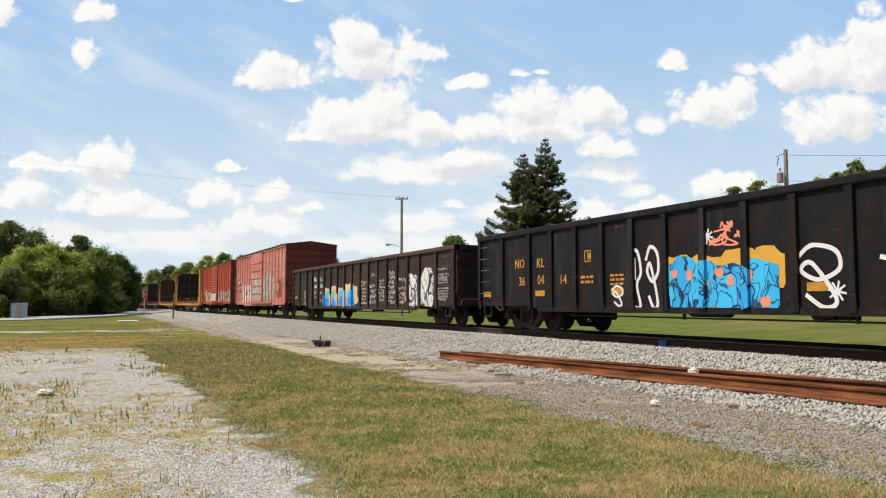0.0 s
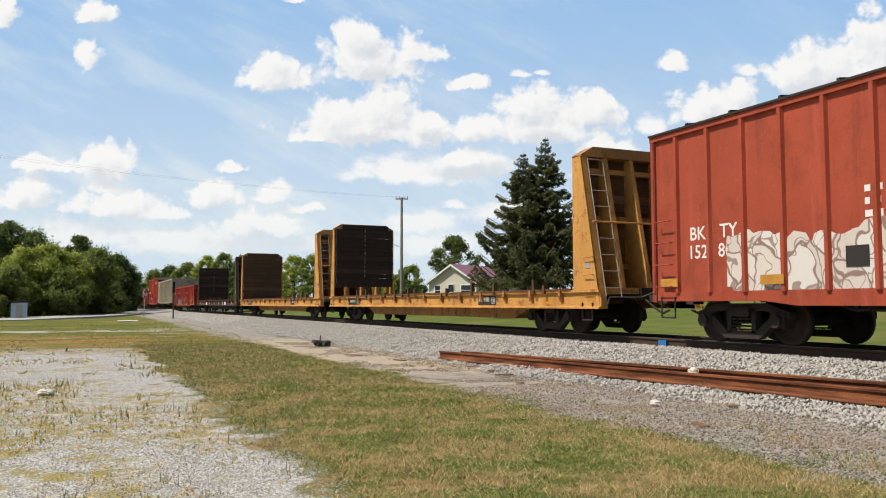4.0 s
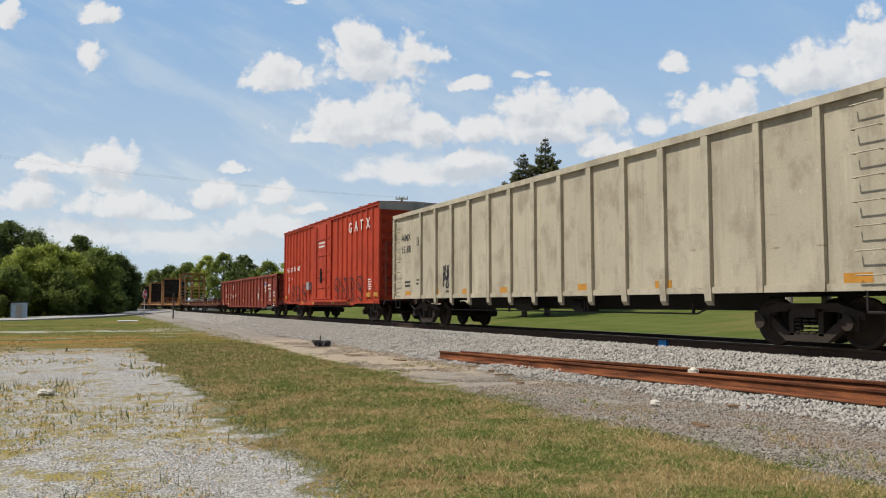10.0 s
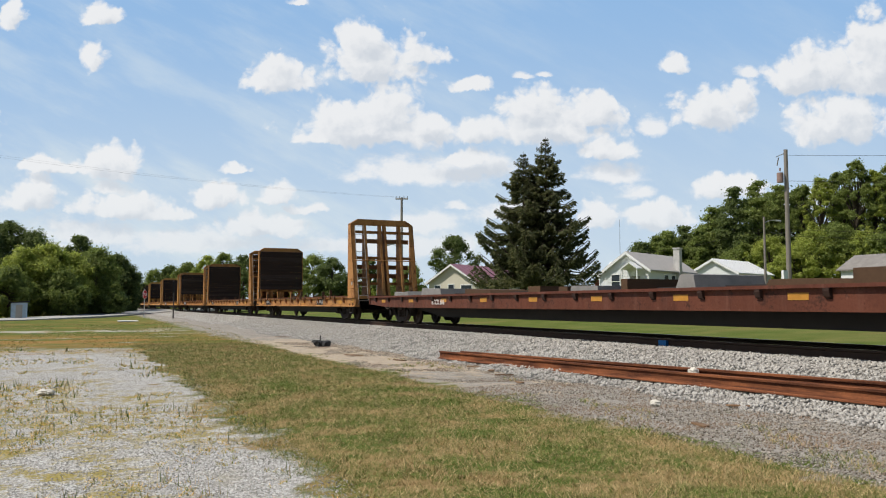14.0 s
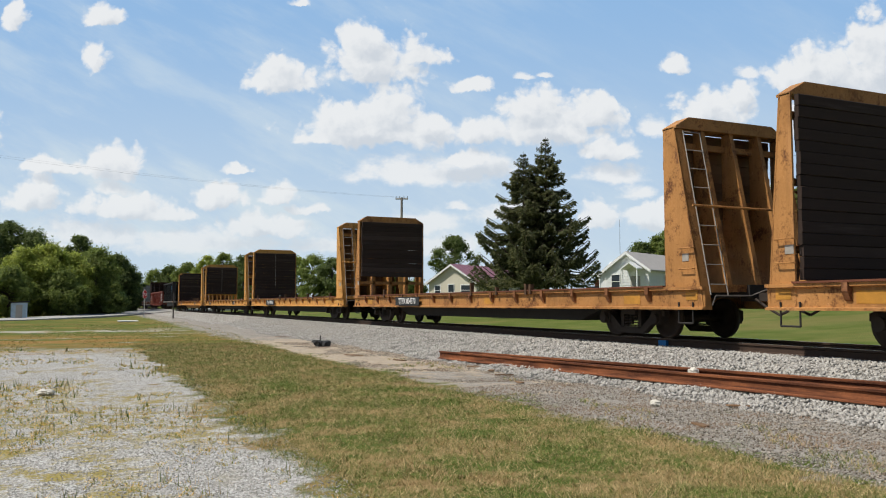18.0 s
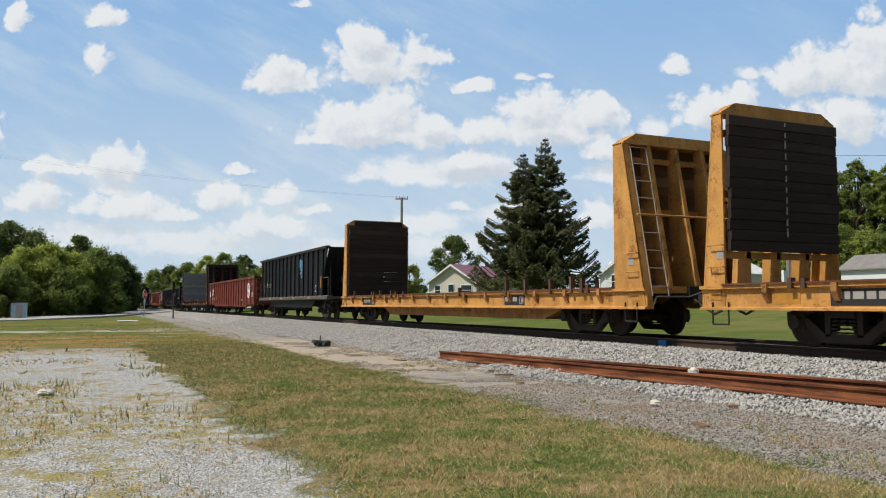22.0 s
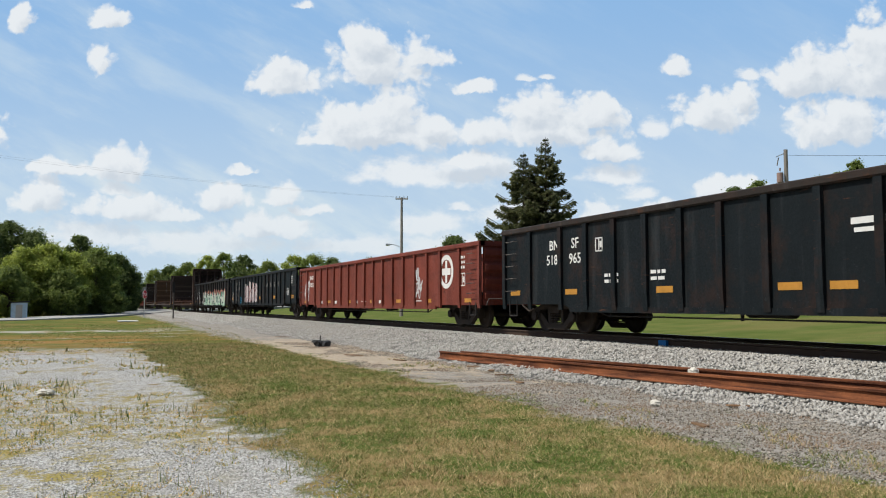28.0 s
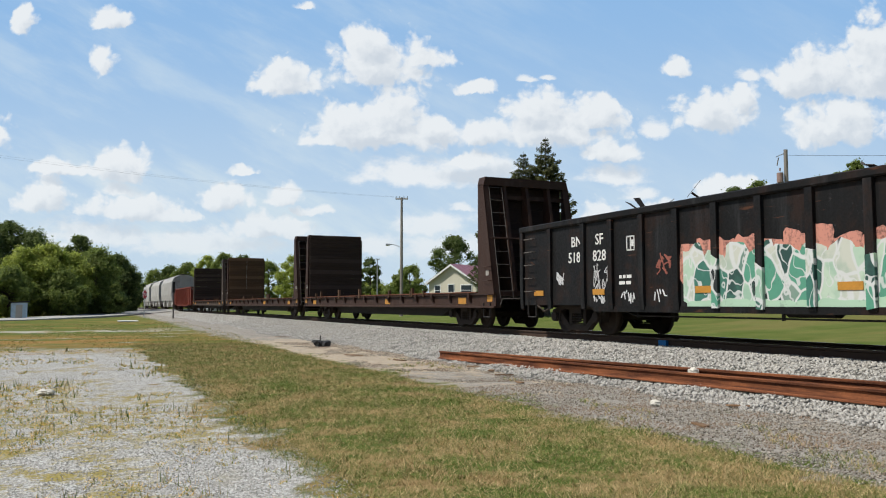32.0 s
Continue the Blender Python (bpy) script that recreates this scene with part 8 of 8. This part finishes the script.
part("mast", Solid().rod((0, 0, 0), (0, 0, 8.0 - z), 0.11, 0.07, 8), ALU, pole_d)
part("lamp_head", Solid().box(-0.3, 0.3, -0.12, 0.12, 8.0 - z, 8.12 - z), ALU, pole_d)


def wire(a, b, sag, r=0.008):
    """One hanging tube from a to b."""
    a, b = Vector(a), Vector(b)
    side = (b - a).cross(Vector((0, 0, 1))).normalized()
    k = 24
    verts, faces = [], []
    for i in range(k + 1):
        p = a.lerp(b, i / k) - Vector((0, 0, 4 * sag * (i / k) * (1 - i / k)))
        verts += [p + side * r, p + Vector((0, 0, r)), p - side * r, p - Vector((0, 0, r))]
    for i in range(k):
        for j in range(4):
            faces.append((4 * i + j, 4 * i + (j + 1) % 4, 4 * i + 4 + (j + 1) % 4, 4 * i + 4 + j))
    single("overhead_wire", Solid().add(verts, faces), DARK_STEEL, "thin dark overhead power line on the poles", "wire", "overhead wires")


TOP_A, TOP_B = Vector((25.84, 66.79, 10.85)), Vector((39.54, 36.5, 10.85))
for k, dz in ((-0.5, 0.0), (0.5, 0.0)):
    wire(TOP_A + k * ARM + Vector((0, 0, dz)), Vector((-24.0, 53.0, 11.9 + dz)) + k * ARM, 0.75, 0.0032)
for dz in (-0.3, -1.9, -4.9, -5.3):
    wire(TOP_B + Vector((0, 0, dz)), (66.0, 12.0, 10.3 + dz * 1.05), 0.5, 0.009)
wire(TOP_B + Vector((0, 0, -5.0)), (57.66, 55.96, 8.6), 0.4, 0.01)
wire((57.66, 55.96, 8.4), (46.3, 62.4, 6.0), 0.4, 0.01)

SIGN_RED = plain("stop_sign_red", (0.55, 0.02, 0.03), 0.4, vary=0.06)
x, y, z = 5.0, 74.0, 0.22
stop = thing("stop_sign", "red octagonal stop sign on a steel post", "road sign", (x, y, z))
stop.rotation_euler = (0, 0, radians(60))
part("post", Solid().box(-0.04, 0.04, 0.0, 0.05, 0, 2.45), ALU, stop)
octa = [(0.38 * math.cos(radians(22.5 + 45 * k)) / math.cos(radians(22.5)), 1.98 + 0.38 * math.sin(radians(22.5 + 45 * k)) / math.cos(radians(22.5))) for k in range(8)]
plate = part("plate", Solid().prism("y", octa, -0.02, 0.0), TRIM, stop)
part("red_face", Solid().prism("y", [(a * 0.92, 1.98 + (b - 1.98) * 0.92) for a, b in octa], -0.026, -0.018), SIGN_RED, plate)
cu = bpy.data.curves.new("word", "FONT")
cu.body, cu.size, cu.align_x, cu.align_y, cu.extrude, cu.resolution_u = "STOP", 0.30, "CENTER", "CENTER", 0.002, 2
probe = bpy.data.objects.new("word", cu)
me = bpy.data.meshes.new_from_object(probe)
bpy.data.objects.remove(probe)
me.transform(Matrix(((1, 0, 0, 0), (0, 0, -1, -0.029), (0, 1, 0, 1.98), (0, 0, 0, 1))))
me.materials.append(TRIM)
part("lettering", me, TRIM, plate)
post = thing("marker_post", "dark slim marker post beside the ballast", "post", (6.9, 69.3, 0.2))
part("post", Solid().box(-0.05, 0.05, -0.04, 0.04, 0, 3.0), GREY_STEEL, post)
part("plate", Solid().box(-0.10, 0.10, -0.05, -0.04, 2.1, 3.0), DARK_STEEL, post)

# ------------------------------------------------------------------ road to the crossing
def road_strip():
    line = [(-90, 40, 0.0), (-30, 62, 0.0), (-6.3, 78.0, 0.02), (0.5, 92, 0.14), (6, 104, 0.36), (10.4, 112.0, 0.60), (13.8, 118, 0.62), (30, 140, 0.9), (60, 180, 2.3)]
    s = Solid()
    rim = []
    for k, (x, y, z) in enumerate(line):
        a, b = line[max(0, k - 1)], line[min(len(line) - 1, k + 1)]
        d = Vector((b[0] - a[0], b[1] - a[1], 0)).normalized()
        q = Vector((-d.y, d.x, 0)) * 2.7
        rim.append((Vector((x, y, z)) + q, Vector((x, y, z)) - q))
    verts = [p for pair in rim for p in (*pair, pair[0] - Vector((0, 0, 0.3)), pair[1] - Vector((0, 0, 0.3)))]
    faces = []
    for k in range(len(rim) - 1):
        o, e = 4 * k, 4 * k + 4
        faces += [(o, o + 1, e + 1, e), (o, e, e + 2, o + 2), (o + 1, o + 3, e + 3, e + 1)]
    return s.add([v + Vector((0, 0, 0.05)) for v in verts], faces)


single("road", road_strip(), plain("pale_worn_road", (0.37, 0.355, 0.33), 1.0, vary=0.15, scale=0.8), "narrow pale worn road leading over the track", "road", kind="structure")

single("concrete_slab", Solid().prism("z", [(-0.75, -1.6), (0.7, -1.7), (0.8, 1.5), (-0.7, 1.6)], 0, 0.06), plain("pale_concrete", (0.55, 0.53, 0.48), 0.95, vary=0.12), "pale concrete slab set in the grass", "slab", at=(3.4, 68.0, lay_of_land(3.4, 68.0) + 0.0))

# ------------------------------------------------------------------ spare rails and litter
def rust_material():
    n = Nodes("orange_rail_rust", 0.85)
    n.bsdf.inputs["Specular IOR Level"].default_value = 0.1
    at = n.place(False)
    a, b = n.noise(at, 3.0, 5, 0.65, (3.0, 0.35, 3.0)), n.noise(at, 30.0, 4, 0.6)
    color = n.mix(n.step(a, 0.35, 0.68), (0.070, 0.027, 0.016), (0.29, 0.105, 0.045))
    return n.done(n.mix(n.step(b, 0.4, 0.7, 0, 0.6), color, (0.15, 0.055, 0.027)), b, 0.5, 0.01)


RUST = rust_material()
rails = []


RAIL_FOOT, RAIL_WEB, RAIL_HEAD = RAIL[:3] + [(0.02, 0.03), (-0.02, 0.03)] + RAIL[-1:], [(0.02, 0.03), (0.011, 0.05), (0.011, 0.135), (0.018, 0.1395), (-0.018, 0.1395), (-0.011, 0.135), (-0.011, 0.05), (-0.02, 0.03)], [(0.018, 0.1395)] + RAIL[6:12] + [(-0.018, 0.1395)]


def loose_rail(a, b, roll, label):
    a, b = Vector(a), Vector(b)
    l = (b - a).length
    ob = thing("loose_rail", label, "rail", group="spare rails beside the track")
    part("foot", Solid().prism("y", RAIL_FOOT, 0, l), RUST, ob)
    web = part("web", Solid().prism("y", RAIL_WEB, 0.003, l - 0.003), RUST, ob)
    for k in (0.09, 0.24):
        part("bolt_hole", Solid().rod((-0.0125, k, 0.09), (0.0125, k, 0.09), 0.016, n=10), DARK_STEEL, web)
    part("head", Solid().prism("y", RAIL_HEAD, 0, l), RUST, ob)
    way = (b - a).normalized()
    side = way.cross(Vector((0, 0, 1))).normalized()
    top = side.cross(way)
    m = Matrix((side, way, top)).transposed().to_4x4()
    ob.matrix_world = Matrix.Translation(a) @ m @ pose(0, 0, 0, 0, roll, 0)
    return ob


loose_rail((8.00, 18.05, 0.04), (8.80, 4.5, 0.185), 0, "rusty loose rail lying on the ballast edge")
loose_rail((8.17, 17.2, 0.075), (9.22, 3.6, 0.27), 0, "rusty loose rail lying behind another")
loose_rail((8.42, 14.0, 0.10), (8.98, 4.2, 0.215), 78, "rusty loose rail tipped on its side")


def lump(name, at, r, mat, label, category, seed, flat=0.7):
    """An uneven stone or heap, sunk a little in the ground."""
    bm = bmesh.new()
    bmesh.ops.create_icosphere(bm, subdivisions=3, radius=r)
    for v in bm.verts:
        n = noise.noise(v.co * (2.2 / r) + Vector((seed, 0, 0))) * 0.35 + noise.noise(v.co * (6 / r) + Vector((0, seed, 0))) * 0.14
        v.co *= 1 + n
        v.co.z *= flat
    me = bpy.data.meshes.new(name)
    bm.to_mesh(me)
    bm.free()
    me.materials.append(mat)
    ob = new(name, me)
    ob.location = (at[0], at[1], at[2] + r * flat * 0.75)
    return tagged(ob, label, category)


WHITE_ROCK = plain("pale_rock", (0.60, 0.56, 0.48), 0.9, vary=0.3, scale=9)
lump("rock", (8.62, 9.85, 0.25), 0.085, WHITE_ROCK, "pale fist-sized rock resting on a loose rail", "rock", 3, 0.9)
lump("rock", (7.0, 8.75, 0.0), 0.07, WHITE_ROCK, "pale rock half sunk in gravel", "rock", 5)
lump("rock", (-0.45, 13.6, 0.0), 0.12, WHITE_ROCK, "flat white stone in the gravel lot", "rock", 7, 0.4)
DARK_JUNK = plain("black_charred_litter", (0.018, 0.017, 0.016), 0.7, vary=0.5, scale=8)
junk = thing("litter_heap", "small black heap of torn rubber and wire", "litter", (7.02, 25.2, 0.0))
rnd = random.Random(4)
for k in range(11):
    a = rnd.uniform(0, 6.3)
    part("scrap", Solid().prism("x", [(-0.14, 0), (0.12, 0), (0.16, 0.07), (0.03, 0.15), (-0.09, 0.10)], -0.09, 0.08), DARK_JUNK, junk, at=(0.19 * math.cos(a), 0.13 * math.sin(a), 0.008 * k)).rotation_euler = (rnd.uniform(-0.7, 0.7), rnd.uniform(-0.4, 0.4), a * 1.7)
part("wire_end", Solid().path([(0, 0, 0.1), (-0.03, 0, 0.22), (-0.02, 0.02, 0.36)], 0.02), DARK_JUNK, junk)
CHIP = wood("splintered_tie_wood", (0.22, 0.13, 0.07), "y")
for k, (x, y, l, r) in enumerate(((7.7, 15.6, 0.42, 20), (7.6, 14.6, 0.30, -35), (7.35, 13.6, 0.35, 70), (7.0, 18.2, 0.5, 15), (6.6, 20.5, 0.6, 40), (7.9, 8.2, 0.30, 50), (9.1, 17.5, 0.3, 30), (6.3, 7.1, 0.35, -15), (7.6, 33, 0.7, 60), (6.9, 12.2, 0.25, 5))):
    s = Solid().prism("z", [(-0.05, -l / 2), (0.04, -l / 2 + 0.05), (0.06, l / 2 - 0.08), (0.0, l / 2), (-0.05, l / 2 - 0.04)], 0, 0.022)
    single("wood_splinter", s, CHIP, "splintered brown tie wood on the gravel", "wood scrap", "wood scraps by the track").matrix_world = pose(x, y, max(0, shoulder(x, y)) + 0.01, 0, 4, r)

# ------------------------------------------------------------------ grass
def blade_material(name="grass_blades", hue=(1.0, 1.0, 1.0)):
    n = Nodes(name, 0.8)
    n.bsdf.inputs["Specular IOR Level"].default_value = 0.1
    lot = n.island()
    at = n.place(False)
    patch = n.noise(at, 1.1, 5, 0.6)
    fine = n.noise(at, 7.0, 6, 0.7)
    a = n.mix(lot, (0.105, 0.160, 0.032), (0.270, 0.295, 0.078))
    b = n.mix(lot, (0.285, 0.185, 0.080), (0.64, 0.48, 0.25))
    both = n.math("ADD", n.math("MULTIPLY", patch, 0.70), n.math("MULTIPLY", fine, 0.30))
    color = n.mix(n.step(n.math("ADD", both, n.math("MULTIPLY", n.math("SUBTRACT", lot, 0.5), 0.34)), 0.44, 0.58), a, b)
    color = n.mix(n.step(n.noise(at, 0.55, 5, 0.6), 0.60, 0.72, 0, 0.5), color, (0.29, 0.165, 0.070))
    return n.done(n.vec("MULTIPLY", color, hue))


BLADES = blade_material(hue=(0.93, 0.93, 0.93))
WEEDS = blade_material("lot_weed_blades", (1.45, 1.25, 0.75))


def tufts(name, label, place, count, blades, height, width, seed, lean=0.6, mat=None):
    rng = np.random.default_rng(seed)
    root = place(rng, count)
    m = len(root)
    root = np.repeat(root, blades, 0)
    k = len(root)
    root = root + np.concatenate([rng.normal(size=(k, 2)) * height * 0.35, np.zeros((k, 1))], 1)
    a = rng.uniform(0, 6.283, k)
    l = height * rng.uniform(0.5, 1.4, k)
    far = np.clip(root[:, 1] / 8, 1, 2.6)
    w = width * rng.uniform(0.7, 1.3, k) * far
    side = np.stack([np.cos(a), np.sin(a), np.zeros(k)], 1)
    d = np.stack([rng.normal(size=k) * lean, rng.normal(size=k) * lean, np.ones(k)], 1)
    tip = root + d * l[:, None]
    v = np.stack([root - side * w[:, None], root + side * w[:, None], tip], 1).reshape(-1, 3)
    f = np.arange(3 * k).reshape(-1, 3)
    return tagged(new(name, arrays(name, v, f, mat or BLADES)), label, "grass", kind="stuff")


def heights(x, y):
    return np.array([lay_of_land(a, b) for a, b in zip(x, y)])


def on_strip(rng, count):
    y = 3.6 + 25.5 * rng.uniform(0, 1, count) ** 1.7
    u = rng.uniform(0, 1, count)
    edge = np.array([noise.noise((0, b * 0.6, 2)) + 0.6 * noise.noise((3, b * 2.1, 5)) for b in y]) * 0.45
    lo, hi = 1.65 + edge, 5.45 + edge[::-1] * 0.6
    x = lo + (hi - lo) * u
    return np.stack([x, y, heights(x, y) - 0.004], 1)


def on_clumps(rng, count):
    p = on_strip(rng, count)
    w = np.array([noise.noise((a * 1.1, b * 0.8, 36)) + 0.5 * noise.noise((a * 3, b * 3, 39)) for a, b in zip(p[:, 0], p[:, 1])])
    return p[w > 0.12]


def in_lot(rng, count):
    y = 4.2 + 24 * rng.uniform(0, 1, count) ** 1.5
    x = 1.9 - rng.uniform(0, 1, count) ** 0.9 * (1.6 + y * 0.17)
    w = np.array([noise.noise((a * 0.9, b * 0.45, 6)) + 0.5 * noise.noise((a * 3, b * 3, 9)) + 0.25 * max(0, 1 - abs(b - 10.5) / 3.5) for a, b in zip(x, y)])
    keep = w > 0.15
    return np.stack([x, y, heights(x, y) - 0.004], 1)[keep]


def on_edge(rng, count):
    y = 3.7 + 18 * rng.uniform(0, 1, count) ** 2.2
    x = rng.uniform(5.0, 7.4, count)
    w = np.array([noise.noise((a * 1.2, b * 0.7, 16)) for a, b in zip(x, y)])
    return np.stack([x, y, heights(x, y)], 1)[w > 0.22]


tufts("mown_grass", "patchy mown grass, green and straw coloured", on_strip, 46000, 5, 0.036, 0.0026, 21, 1.0)
tufts("tall_grass", "taller green tufts in the mown strip", on_clumps, 4200, 8, 0.070, 0.0032, 22, 0.7)
tufts("lot_weeds", "sparse yellow-green weeds in the gravel", in_lot, 6500, 6, 0.036, 0.003, 23, 0.8, WEEDS)
tufts("upright_weeds", "single upright green weeds in the gravel", in_lot, 420, 5, 0.13, 0.004, 27, 0.18)
tufts("edge_weeds", "dry weeds at the gravel edge", on_edge, 2600, 7, 0.05, 0.003, 24, 0.8)


def far_verge(rng, count):
    y = rng.uniform(27, 60, count)
    x = rng.uniform(-6, 6.5, count)
    w = np.array([noise.noise((a * 0.5, b * 0.12, 26)) for a, b in zip(x, y)])
    return np.stack([x, y, heights(x, y)], 1)[w > -0.15]


tufts("verge_grass", "dry brown and green grass towards the road", far_verge, 6000, 5, 0.035, 0.003, 25, 1.2)


motions()
